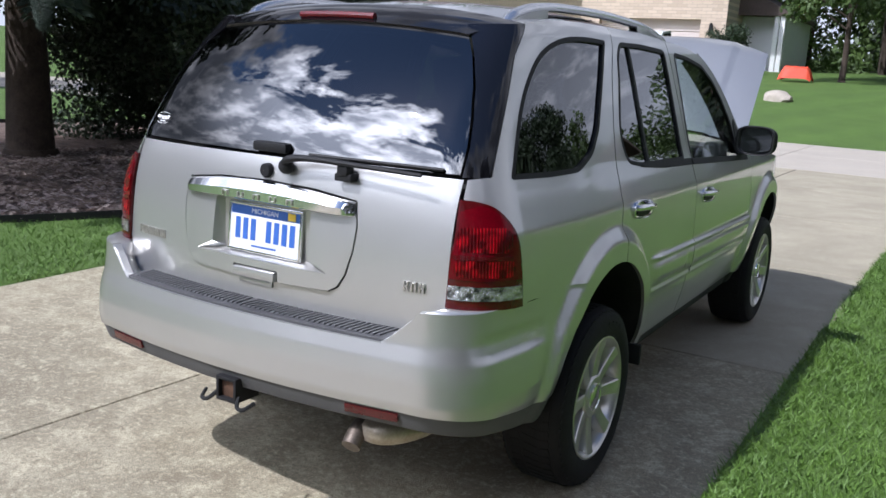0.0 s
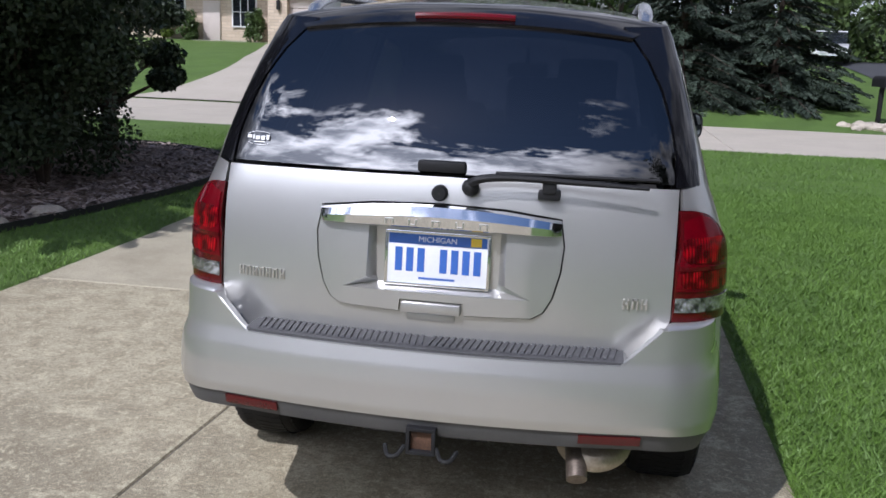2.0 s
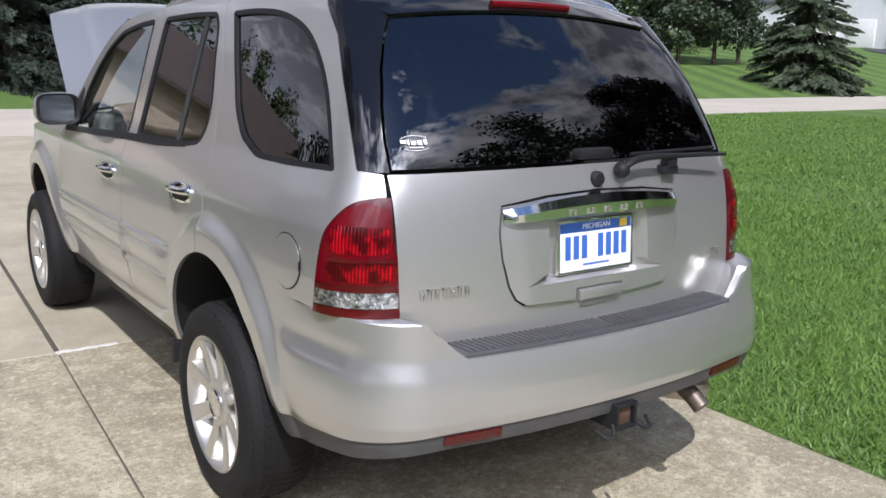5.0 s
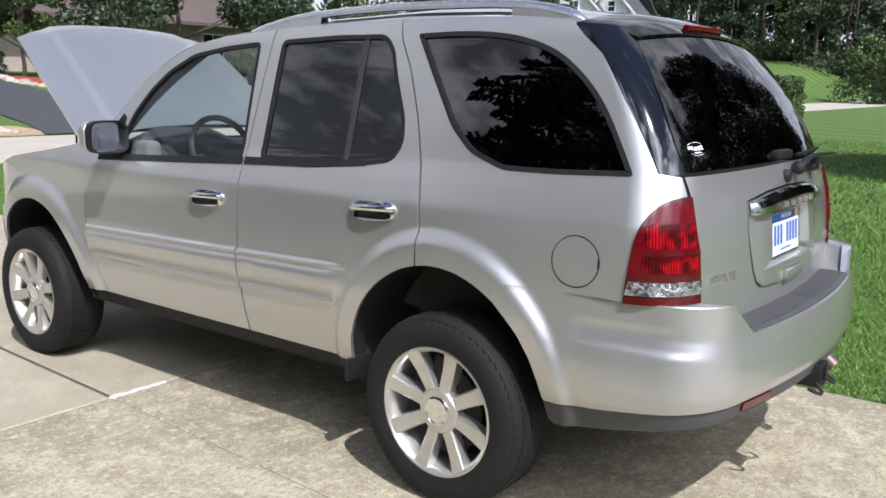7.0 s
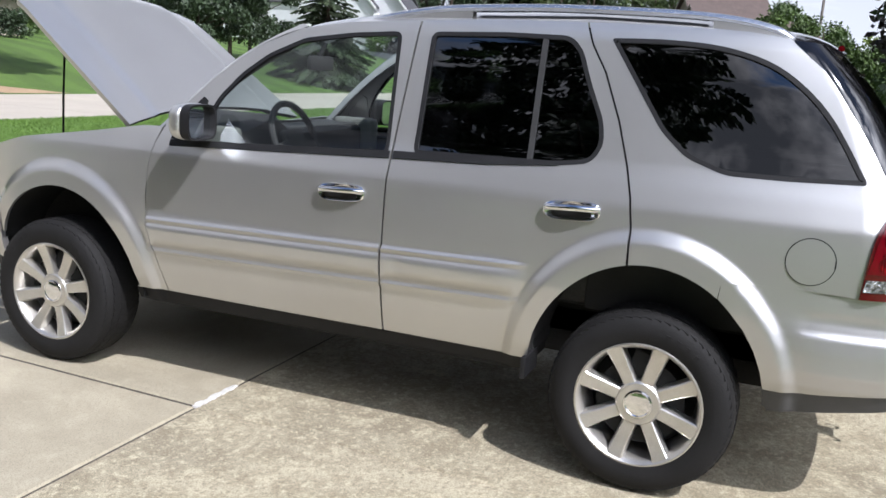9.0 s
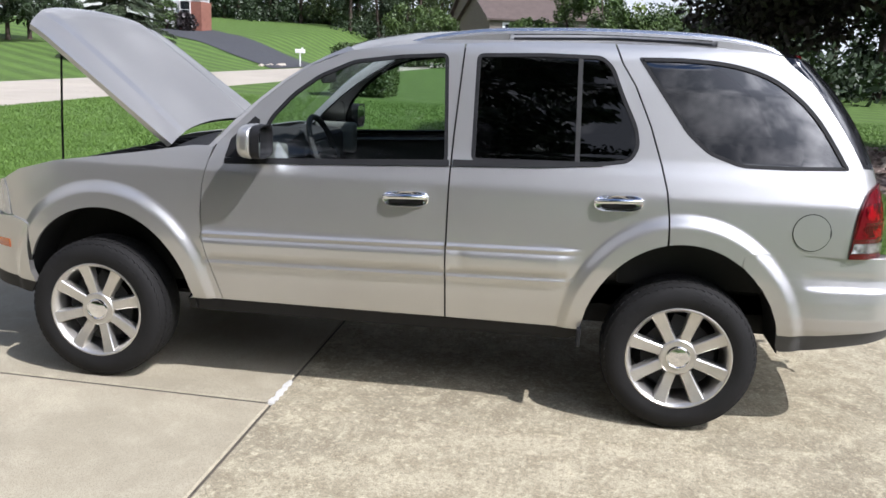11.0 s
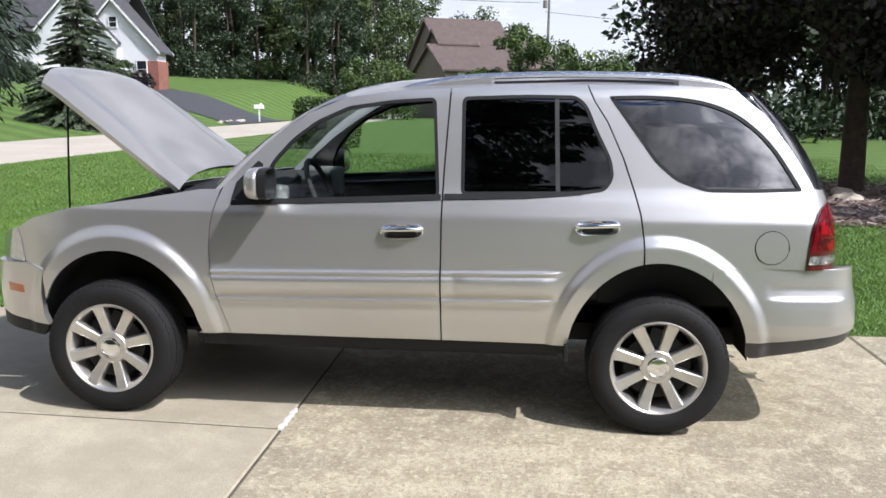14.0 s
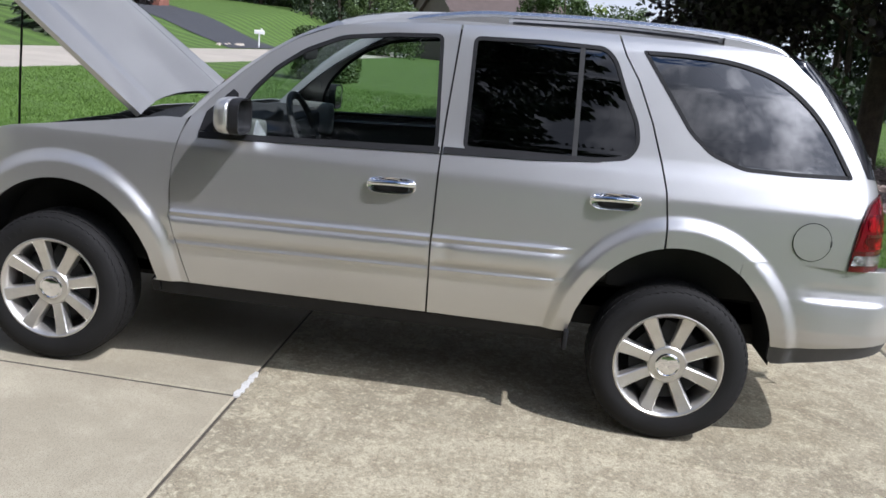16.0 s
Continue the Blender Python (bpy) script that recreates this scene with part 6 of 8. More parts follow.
def v_of(x):
    lo, hi = 0.0, 2.2
    for _ in range(40):
        mid = (lo + hi) / 2
        if bumper_plan(mid)[0] < x:
            lo = mid
        else:
            hi = mid
    return lo


V_MID = v_of(0.0)
BZ = np.array([0.36, 0.42, 0.47, 0.52, 0.58, 0.66, 0.70, 0.74, 0.755, 0.80, 0.86])
B_IN = np.array([0.075, 0.055, 0.035, 0.012, 0.0, 0.003, 0.009, 0.020, 0.024, 0.029, 0.033])


def bumper(v, z):
    """A point of the rear bumper; v from -V_MID (left front end) to V_MID."""
    s = -1 if v > 0 else 1
    w = V_MID - abs(v)
    x, y, a = bumper_plan(max(0.0, w))
    if w < 0:
        y -= w
    ins = float(np.interp(z, BZ, B_IN))
    if w < 0.80:
        k = smoothstep(0.27, 0.33, w) * (1 - smoothstep(0.58, 0.74, w))
        ins += 0.007 * k * smoothstep(0.705, 0.730, z) * (1 - smoothstep(0.768, 0.790, z))
    q = math.hypot((y - ARCH["rear"][0]) / ARCH["rear"][2], (z - 0.365) / ARCH["rear"][3])
    ins -= 0.024 * (1 - smoothstep(1.13, 1.26, q))
    bx = x + ins * math.cos(a)
    if w < 0.42 and y > UC:
        k = 1 - smoothstep(0.06, 0.42, w)
        bx = bx * (1 - k) + (shell(y, min(z, 0.86)).x - 0.001) * k
    return Vector((s * bx, y + ins * math.sin(a), z))


VA, VB = V_MID - v_of(-0.655), V_MID - v_of(-0.560)
bot = lambda v: 0.555 - 0.065 * smoothstep(0.60, 1.35, abs(v))
low = lambda v: 0.500 - 0.100 * smoothstep(0.60, 1.40, abs(v))
VE = V_MID - 0.004
front_edge = [(V_MID - (BY0 - y) * 1.001, z) for y, z in ((-0.234, 0.852), (-0.229, 0.801), (-0.275, 0.757), (-0.325, 0.699), (-0.368, 0.629), (-0.398, 0.557), (-0.416, 0.49))]
half = [(V_MID - 0.085, 0.863), (V_MID - 0.04, 0.861)] + front_edge + [(v, bot(v)) for v in LIN(V_MID - 0.215, 0.0, 30)]
bump_loop = half + [(-v, z) for v, z in reversed(half[:-1])] + [(-VA - 0.02, 0.858), (-VA, 0.835), (-VB - 0.02, 0.765), (-VB, 0.752), (VB, 0.752), (VB + 0.02, 0.765), (VA, 0.835), (VA + 0.02, 0.858)]
rb = patch("rear_bumper", bump_loop, PAINT, bumper, car, "silver rear bumper", rim=0.035, step=0.018)[0]
vh = [(V_MID - 0.205, 0.486)] + [(v, bot(v) - 0.003) for v in LIN(V_MID - 0.215, 0.0, 30)]
vl = [(v, low(v)) for v in LIN(0.0, V_MID - 0.235, 30)] + [(V_MID - 0.215, 0.42)]
hv = vh + [(-v, z) for v, z in reversed(vh[:-1])]
lv = [(-v, z) for v, z in reversed(vl)] + vl[1:]
val = lambda v, z: bumper(v, z) * Vector((0.996, 1, 1)) + Vector((0, 0.006, 0))
patch("bumper_valance", hv + lv, GREYP, val, rb, "dark grey lower valance", rim=0.035, step=0.04)
for s in BOTH:
    v0, v1 = V_MID - v_of(-0.632), V_MID - v_of(-0.455)
    r = [(-s * v0, 0.520), (-s * v0, 0.546), (-s * v1, 0.546), (-s * v1, 0.520)]
    patch("reflector", r if s == 1 else r[::-1], REDK, val, rb, "red bumper reflector", off=0.006, rim=0.01)
# ledge and ribbed step pad
def ledge(t, v):
    p = bumper(-t * VB * 1.03, 0.752)
    return Vector((p.x, p.y + (-0.845 - p.y) * v, 0.752 + 0.006 * math.sin(math.pi * v)))


sheet("bumper_ledge", ledge, LIN(-1, 1, 31), LIN(0, 1, 5), PAINT, rb)
GATE_EDGE = list(zip(gx, gz))[2:]


def horn(f):
    """Outer and inner point of the bumper's top, from the pad's end (f = 0) round under the lamp (f = 1)."""
    v = VB + (V_MID - 0.085 - VB) * f
    zt = float(np.interp(v, [VB, VB + 0.02, VA, VA + 0.02, V_MID - 0.085], [0.752, 0.765, 0.835, 0.858, 0.863]))
    o = bumper(-v, zt)
    fa = (VA + 0.02 - VB) / (V_MID - 0.085 - VB)
    if f < fa:
        k = (1 - f / fa) * (len(GATE_EDGE) - 1)
        i = min(len(GATE_EDGE) - 2, int(k))
        x = GATE_EDGE[i][0] + (GATE_EDGE[i + 1][0] - GATE_EDGE[i][0]) * (k - i)
        z = GATE_EDGE[i][1] + (GATE_EDGE[i + 1][1] - GATE_EDGE[i][1]) * (k - i)
        q = back(-x, z)
        inner = Vector((-x, q.y + 0.006, z - 0.004))
    else:
        k = (f - fa) / (1 - fa)
        u0, u1 = rear_u(0.692, 0.862), side_u(-0.30, 0.866)
        q = shell(u0 + (u1 - u0) * k, 0.864)
        inner = Vector((q.x + 0.004, q.y + 0.003, 0.857))
    return o, inner


for s in BOTH:
    vs, ns = [], []
    n, m = 34, 7
    for i in range(n):
        f = i / (n - 1)
        o, q = horn(f)
        o2, _ = horn(min(1.0, f + 0.01) if f < 1 else 0.99)
        side = (o2 - o).normalized() * (1 if f < 1 else -1)
        face = Vector((side.y, -side.x, 0)).normalized()
        if face.dot(o - Vector((0, 0.4, o.z))) < 0:
            face = -face
        top = Vector((0, -0.15, 1)).normalized()
        mid = o + Vector((0, 0, 0.016 if o.z < 0.84 else 0.003)) - face * 0.004
        mid.z = max(mid.z, q.z + 0.002)
        for k in range(m):
            t = k / (m - 1)
            pt = o * (1 - t) ** 2 + mid * 2 * t * (1 - t) + q * t * t
            nn = (face * (1 - t) ** 1.2 * 0.9 + top * (0.25 + 0.75 * t)).normalized()
            vs.append(Vector((-pt.x if s == -1 else pt.x, pt.y, pt.z)))
            ns.append(Vector((-nn.x if s == -1 else nn.x, nn.y, nn.z)))
    link("bumper_horn", mesh_of("bumper_horn", vs, [(m * i + k, m * i + k + 1, m * i + k + 1 + m, m * i + k + m) for i in range(n - 1) for k in range(m - 1)] if s == 1 else [(m * i + k, m * i + k + m, m * i + k + 1 + m, m * i + k + 1) for i in range(n - 1) for k in range(m - 1)], PAINT, ns), rb)
pad = sheet("step_pad", lambda t, v: ledge(t * 0.985, 0.06 + 0.84 * v) + Vector((0, 0, 0.008)), LIN(-1, 1, 31), LIN(0, 1, 4), PADM, rb, "ribbed dark grey step pad", thick=0.012)
bm = bmesh.new()
for k in range(-27, 28):
    t = k / 28
    d = 0.020 if k > 0 else -0.020
    a, b = ledge(t * 0.96, 0.16) + Vector((0, 0, 0.010)), ledge(t * 0.96 + d, 0.80) + Vector((0, 0, 0.010))
    w = Vector((0.006, 0, 0))
    v8 = [a - w, a + w, b + w, b - w]
    q = [bm.verts.new(p) for p in v8] + [bm.verts.new(p + Vector((0, 0, 0.004)) + (v8[0] + v8[1] + v8[2] + v8[3] - 4 * p) * 0.03) for p in v8]
    for f in ((4, 5, 6, 7), (0, 1, 5, 4), (1, 2, 6, 5), (2, 3, 7, 6), (3, 0, 4, 7)):
        bm.faces.new([q[i] for i in f])
part("pad_ribs", bm, PADM, pad, smooth=False)

# sills and wheel housings, floor pan
for s in BOTH:
    sill = [(2.40, 0.432), (2.40, 0.375), (2.30, 0.368), (0.62, 0.385), (0.52, 0.376), (0.46, 0.400), (0.46, 0.432)]
    patch("sill", flank(sill), BLACKP, lambda u, z: shell(u, z) + Vector((0.012, 0, 0)), car, "dark plastic sill", rim=0.05, sides=(s,))
    for which in ARCH:
        yc, zc, a, b = ARCH[which]
        bm = bmesh.new()
        rows = []
        for k in range(25):
            t = math.pi * k / 24
            y, z = yc + (a + 0.006) * math.cos(t), zc + (b + 0.006) * math.sin(t)
            if k in (0, 24):
                z = 0.385
            xo = half_width(y) + 0.026 - 0.07 * (1 - smoothstep(0.385, 0.75, z))
            rows.append([bm.verts.new((-s * x, y, z)) for x in (xo, 0.76, 0.52)])
        for p, q in zip(rows, rows[1:]):
            for i in range(2):
                bm.faces.new((p[i], p[i + 1], q[i + 1], q[i]))
        bm.faces.new([r[2] for r in rows])
        part("wheel_housing", bm, DARKM, car)
bm = bmesh.new()
box(bm, (-0.79, 0.50, 0.36), (0.79, 2.36, 0.46), 0.02)
box(bm, (-0.52, -0.86, 0.46), (0.52, 0.52, 0.60), 0.02)
box(bm, (-0.52, 2.3, 0.36), (0.52, 3.6, 0.50), 0.02)
box(bm, (-0.46, -0.84, 0.44), (-0.38, 3.2, 0.54), 0.01)
box(bm, (0.38, -0.84, 0.44), (0.46, 3.2, 0.54), 0.01)
tube(bm, [(-0.80, 0, 0.365), (0.80, 0, 0.365)], 0.045, 12)
lathe(bm, [(-0.13, 0.02), (-0.10, 0.12), (0.10, 0.12), (0.13, 0.02)], 16, "y", Matrix.Translation((0, 0, 0.365)))
tube(bm, [(-0.80, 2.87, 0.365), (0.80, 2.87, 0.365)], 0.04, 12)
part("chassis", bm, DARKM, car, "dark chassis and axles")
# tow hitch, tail pipe, silencer
bm = bmesh.new()
box(bm, (-0.19, -0.975, 0.470), (0.19, -0.91, 0.520), 0.006)
hitch = part("hitch_bar", bm, DARKM, car, "black tow hitch receiver")
bm = bmesh.new()
for lo, hi in (((-0.042, -1.062, 0.520), (0.046, -0.95, 0.532)), ((-0.042, -1.062, 0.448), (0.046, -0.95, 0.460)), ((-0.042, -1.062, 0.454), (-0.030, -0.95, 0.526)), ((0.034, -1.062, 0.454), (0.046, -0.95, 0.526))):
    box(bm, lo, hi, 0.003)
part("receiver_tube", bm, BLACKP, hitch)
bm = bmesh.new()
box(bm, (-0.030, -1.045, 0.458), (0.034, -1.02, 0.522), 0.002)
part("receiver_inside", bm, RUST, hitch)
for s in BOTH:
    bm = bmesh.new()
    tube(bm, spline([(s * 0.048, -1.05, 0.470), (s * 0.065, -1.075, 0.448), (s * 0.092, -1.075, 0.446), (s * 0.108, -1.04, 0.462)], 4), 0.007, 6)
    part("chain_loop", bm, DARKM, hitch)
bm = bmesh.new()
rr = tube(bm, spline([(0.43, -0.55, 0.45), (0.44, -0.80, 0.455), (0.450, -0.92, 0.436), (0.458, -0.985, 0.392)], 5), 0.031, 14)
part("tail_pipe", bm, PIPEM, car, "worn steel exhaust tail pipe")
bm = bmesh.new()
bmesh.ops.create_uvsphere(bm, u_segments=24, v_segments=12, radius=1.0)
for v in bm.verts:
    v.co = Vector((0.50 + 0.125 * v.co.x, -0.72 + 0.24 * v.co.y, 0.43 + 0.060 * math.copysign(abs(v.co.z) ** 0.7, v.co.z)))
part("silencer", bm, STEELM, car, "pale heat-worn silencer")

# rear wiper, washer cap, glass catch
y0 = back(0.09, 1.215).y
bm = bmesh.new()
bmesh.ops.create_uvsphere(bm, u_segments=16, v_segments=10, radius=0.026, matrix=Matrix.Translation((0.092, y0 - 0.022, 1.220)))
tube(bm, spline([(0.092, y0 - 0.03, 1.222), (0.115, y0 - 0.04, 1.246), (0.20, y0 - 0.036, 1.256), (0.40, y0 - 0.024, 1.252), (0.60, y0 - 0.012, 1.246)], 5), 0.015, 8, 0.006)
wiper = part("rear_wiper", bm, BLACKP, gate_ob, "black rear wiper")
bm = bmesh.new()
tube(bm, [(0.16, back(0.16, 1.262).y - 0.008, 1.262), (0.40, back(0.40, 1.262).y - 0.008, 1.262), (0.63, back(0.63, 1.26).y - 0.008, 1.260)], 0.006, 6)
part("wiper_blade", bm, BLACKP, wiper)
bm = bmesh.new()
box(bm, (0.288, y0 - 0.025, 1.196), (0.352, y0 + 0.03, 1.222), 0.006)
box(bm, (0.300, y0 - 0.030, 1.215), (0.340, y0 + 0.01, 1.248), 0.006)
part("wiper_rest", bm, BLACKP, gate_ob)
bm = bmesh.new()
lathe(bm, [(y0 + 0.01, 0.024), (y0 - 0.018, 0.024), (y0 - 0.024, 0.019), (y0 - 0.024, 0.0005)], 20, "y", Matrix.Translation((0.0, 0, 1.196)))
part("gate_lock", bm, BLACKP, gate_ob)
bm = bmesh.new()
box(bm, (-0.072, back(0, 1.27).y - 0.022, 1.255), (0.072, back(0, 1.27).y + 0.02, 1.288), 0.010)
part("glass_catch", bm, BLACKP, gate_ob)
# small white sticker low on the rear glass
bm = bmesh.new()
SX, SZ = -0.598, 1.318
for k in range(24):
    if 3 <= k <= 9 or 15 <= k <= 20:
        a, b = 2 * math.pi * k / 24, 2 * math.pi * (k + 1) / 24
        q = [(SX + ra * math.cos(t), SZ + rb2 * math.sin(t)) for t, ra, rb2 in ((a, 0.050, 0.020), (b, 0.050, 0.020), (b, 0.0485, 0.0190), (a, 0.0485, 0.0190))]
        bm.faces.new([bm.verts.new(back(x, z) + Vector((0, -0.004, 0))) for x, z in q])
for x0, x1, z0, z1 in ((-0.042, -0.026, -0.001, 0.008), (-0.023, -0.017, -0.004, 0.009), (-0.013, 0.002, -0.005, 0.006), (0.006, 0.020, -0.005, 0.007), (0.024, 0.034, -0.004, 0.010), (-0.018, 0.022, -0.013, -0.010)):
    bm.faces.new([bm.verts.new(back(SX + x, SZ + z) + Vector((0, -0.004, 0))) for x, z in ((x0, z0), (x1, z0), (x1, z1), (x0, z1))])
part("glass_sticker", bm, WHITEV, rg, "small white sticker", smooth=False)

# door mirrors
for s in BOTH:
    cx, cy, cz = -s * 0.930, 2.016, 1.243
    bm = bmesh.new()
    bmesh.ops.create_uvsphere(bm, u_segments=28, v_segments=18, radius=1.0)
    sup = lambda c, e: math.copysign(abs(c) ** e, c)
    for v in bm.verts:
        c = v.co
        taper = 1 - 0.10 * (c.x * -s + 1) / 2
        v.co = Vector((cx + 0.108 * sup(c.x, 0.62), cy + (0.060 if c.y > 0 else 0.026) * sup(c.y, 0.7), cz + 0.084 * sup(c.z, 0.6) * taper))
    mir = part("door_mirror", bm, PAINT if s == 1 else BLACKP, car, "silver door mirror with a dark inner shell" if s == 1 else "dark door mirror")
    bm = bmesh.new()
    ring = [(cx + 0.100 * sup(math.cos(a), 0.5), cz + 0.077 * sup(math.sin(a), 0.5)) for a in [2 * math.pi * k / 32 for k in range(32)]]
    prism_pts = [bm.verts.new((x, cy - 0.062, z)) for x, z in ring] + [bm.verts.new((x, cy - 0.020, z)) for x, z in ring]
    inner = [bm.verts.new((cx + (x - cx) * 0.92, cy - 0.060, cz + (z - cz) * 0.91)) for x, z in ring]
    deep_ring = [bm.verts.new((v.co.x, cy - 0.028, v.co.z)) for v in inner]
    for k in range(32):
        j = (k + 1) % 32
        bm.faces.new((prism_pts[k], prism_pts[j], prism_pts[32 + j], prism_pts[32 + k]))
        bm.faces.new((prism_pts[j], prism_pts[k], inner[k], inner[j]))
        bm.faces.new((inner[j], inner[k], deep_ring[k], deep_ring[j]))
    bm.faces.new(deep_ring)
    rim = part("mirror_frame", bm, BLACKP, mir)
    bm = bmesh.new()
    bm.faces.new([bm.verts.new((cx + (x - cx) * 0.90, cy - 0.060 + 0.014 * (1 + (x - cx) * s / 0.1), cz + (z - cz) * 0.88)) for x, z in ring])
    part("mirror_glass", bm, MIRROR, rim, smooth=False)
    bm = bmesh.new()
    box(bm, (min(-s * 0.80, -s * 0.93), 2.03, 1.165), (max(-s * 0.80, -s * 0.93), 2.10, 1.215), 0.012)
    part("mirror_arm", bm, BLACKP, mir)

# cabin
bm = bmesh.new()
box(bm, (-0.77, 0.46, 0.44), (0.77, 2.34, 0.50), 0.01)
box(bm, (-0.60, -0.80, 0.62), (0.60, 0.48, 0.70), 0.01)
part("cabin_floor", bm, CABIND, car)
sheet("headliner", lambda t, y: roof(t * 0.97, y) - Vector((0, 0, 0.035)), LIN(-1, 1, 13), LIN(-0.34, 1.60, 9), HEADL, car)
for s in BOTH:
    for pts in ([(2.18, 0.5), (2.18, 1.10), (1.12, 1.15), (1.12, 0.5)], [(1.08, 0.5), (1.08, 1.15), (0.40, 1.17), (0.40, 0.9), (0.5, 0.5)]):
        patch("door_card", flank(pts), CABIND if pts[0][0] < 1.5 else CABIN, lambda u, z: shell(u, z) + Vector((0.07, 0, 0)), car, rim=0.03, sides=(s,), step=0.12)
    bm = bmesh.new()
    box(bm, (-s * 0.62 - 0.03, -0.8, 0.62), (-s * 0.62 + 0.03, 0.30, 1.20), 0.02)
    part("load_bay_trim", bm, CABIND, car)
sheet("dashboard", lambda t, v: Vector((t * 0.74, 2.32 - 0.34 * smoothstep(0, 0.6, v) - 0.06 * math.exp(-((t + 0.5) / 0.22) ** 2) * smoothstep(0, 0.5, v) + 0.04 * v, 1.185 + 0.080 * math.exp(-((t + 0.5) / 0.25) ** 2) - 0.42 * smoothstep(0.45, 1.0, v))),
      LIN(-1, 1, 33), LIN(0, 1, 14), CABIND, car, "dark dashboard with instrument hood", thick=0.02, outward=(0, -0.5, 1))
# dashboard ends in a paler colour that paints in the sunlight on them
bm = bmesh.new()
box(bm, (-0.742, 1.93, 1.02), (-0.66, 2.20, 1.215), 0.03, seg=3)
box(bm, (0.66, 1.93, 1.02), (0.742, 2.20, 1.215), 0.03, seg=3)
part("dash_end", bm, DASHLIT, car, "dashboard end block, paler grey to show sunlight on it")
bm = bmesh.new()
wm = Matrix.Translation((-0.37, 1.83, 1.15)) @ pose(0, 0, 0, 68, 0, 0)
rr = []
for k in range(36):
    t = 2 * math.pi * k / 36
    rr.append([bm.verts.new(wm @ Vector(((0.185 + 0.016 * math.cos(a)) * math.cos(t), (0.185 + 0.016 * math.cos(a)) * math.sin(t), 0.016 * math.sin(a)))) for a in [2 * math.pi * q / 8 for q in range(8)]])
for k in range(36):
    for q in range(8):
        bm.faces.new((rr[k][q], rr[k][(q + 1) % 8], rr[(k + 1) % 36][(q + 1) % 8], rr[(k + 1) % 36][q]))
box(bm, (-0.085, -0.075, -0.045), (0.085, 0.06, 0.012), 0.03, wm)
for a in (-10, 190, 270):
    box(bm, (0.05, -0.02, -0.012), (0.18, 0.02, 0.004), 0.006, wm @ pose(0, 0, 0, 0, 0, a))
tube(bm, [wm @ Vector((0, 0, -0.03)), (-0.37, 2.10, 0.95)], 0.035, 10)
part("steering_wheel", bm, CABIND, car, "dark steering wheel")


def seat(name, x, y, w, parent, back_z=1.13):
    bm = bmesh.new()
    box(bm, (x - w, y, 0.62), (x + w, y + 0.50, 0.80), 0.06, seg=3)
    sm = Matrix.Translation((x, y + 0.04, 0.78)) @ pose(0, 0, 0, 14, 0, 0)
    box(bm, (-w, -0.09, -0.02), (w, 0.07, back_z - 0.60), 0.055, sm, seg=3)
    st = part(name, bm, LEATHER, parent, "dark leather seat")
    k = max(1, int(w / 0.24))
    for i in range(k):
        cx = (i - (k - 1) / 2) * 0.44
        bm = bmesh.new()
        box(bm, (cx - 0.14, -0.06, back_z - 0.56), (cx + 0.14, 0.05, back_z - 0.36), 0.045, sm, seg=3)
        for dx in (-0.05, 0.05):
            tube(bm, [sm @ Vector((cx + dx, 0, back_z - 0.64)), sm @ Vector((cx + dx, 0, back_z - 0.52))], 0.006, 6)
        part("headrest", bm, LEATHER, st)


seat("front_seat", -0.37, 1.12, 0.25, car, 1.20)
seat("front_seat", 0.37, 1.12, 0.25, car, 1.20)
seat("rear_bench", 0.0, 0.22, 0.62, car, 1.12)
bm = bmesh.new()
box(bm, (-0.12, 1.905, 1.485), (0.12, 1.935, 1.560), 0.02)
tube(bm, [(0, 1.93, 1.54), (0, 1.88, 1.66)], 0.012, 6)
part("inner_mirror", bm, CABIND, car)
bm = bmesh.new()
box(bm, (-0.12, 1.25, 0.5), (0.12, 2.0, 0.86), 0.04)
part("centre_console", bm, CABIND, car)

# wheels: tyre, eight-spoke rim, cap
TW = 0.125


def tyre_mesh():
    bm = bmesh.new()
    prof = [(0.105, 0.232), (0.122, 0.243), (0.130, 0.268), (0.131, 0.290), (0.124, 0.318), (0.112, 0.336), (0.096, 0.346), (0.06, 0.351), (0.0, 0.352), (-0.06, 0.351), (-0.096, 0.346), (-0.112, 0.336), (-0.124, 0.318), (-0.131, 0.29), (-0.130, 0.268), (-0.122, 0.243), (-0.105, 0.232)]
    lathe(bm, prof, 72, "x")
    bmesh.ops.recalc_face_normals(bm, faces=bm.faces)
    return bm


def tread_mesh():
    bm = bmesh.new()
    for row, (x0, x1, r) in enumerate(((-0.116, -0.088, 0.3355), (-0.078, -0.040, 0.3505), (-0.030, 0.030, 0.3515), (0.040, 0.078, 0.3505), (0.088, 0.116, 0.3355))):
        for k in range(60):
            m = pose(0, 0, 0, 360 / 60 * (k + 0.5 * (row % 2)), 0, 0)
            box(bm, (x0, -0.0135, r - 0.006), (x1, 0.0135, r + 0.0018), 0, m @ pose(0, 0, 0, 0, 0, 12 if row % 2 else -12))
    # faint raised lettering blocks on the wall
    for k in list(range(4)) + list(range(30, 34)):
        m = pose(0, 0, 0, 8 * k + 40 * (k > 20), 0, 0)
        box(bm, (-0.1318, -0.008, 0.280), (-0.1295, 0.008, 0.300), 0, m)
    bmesh.ops.recalc_face_normals(bm, faces=bm.faces)
    return bm


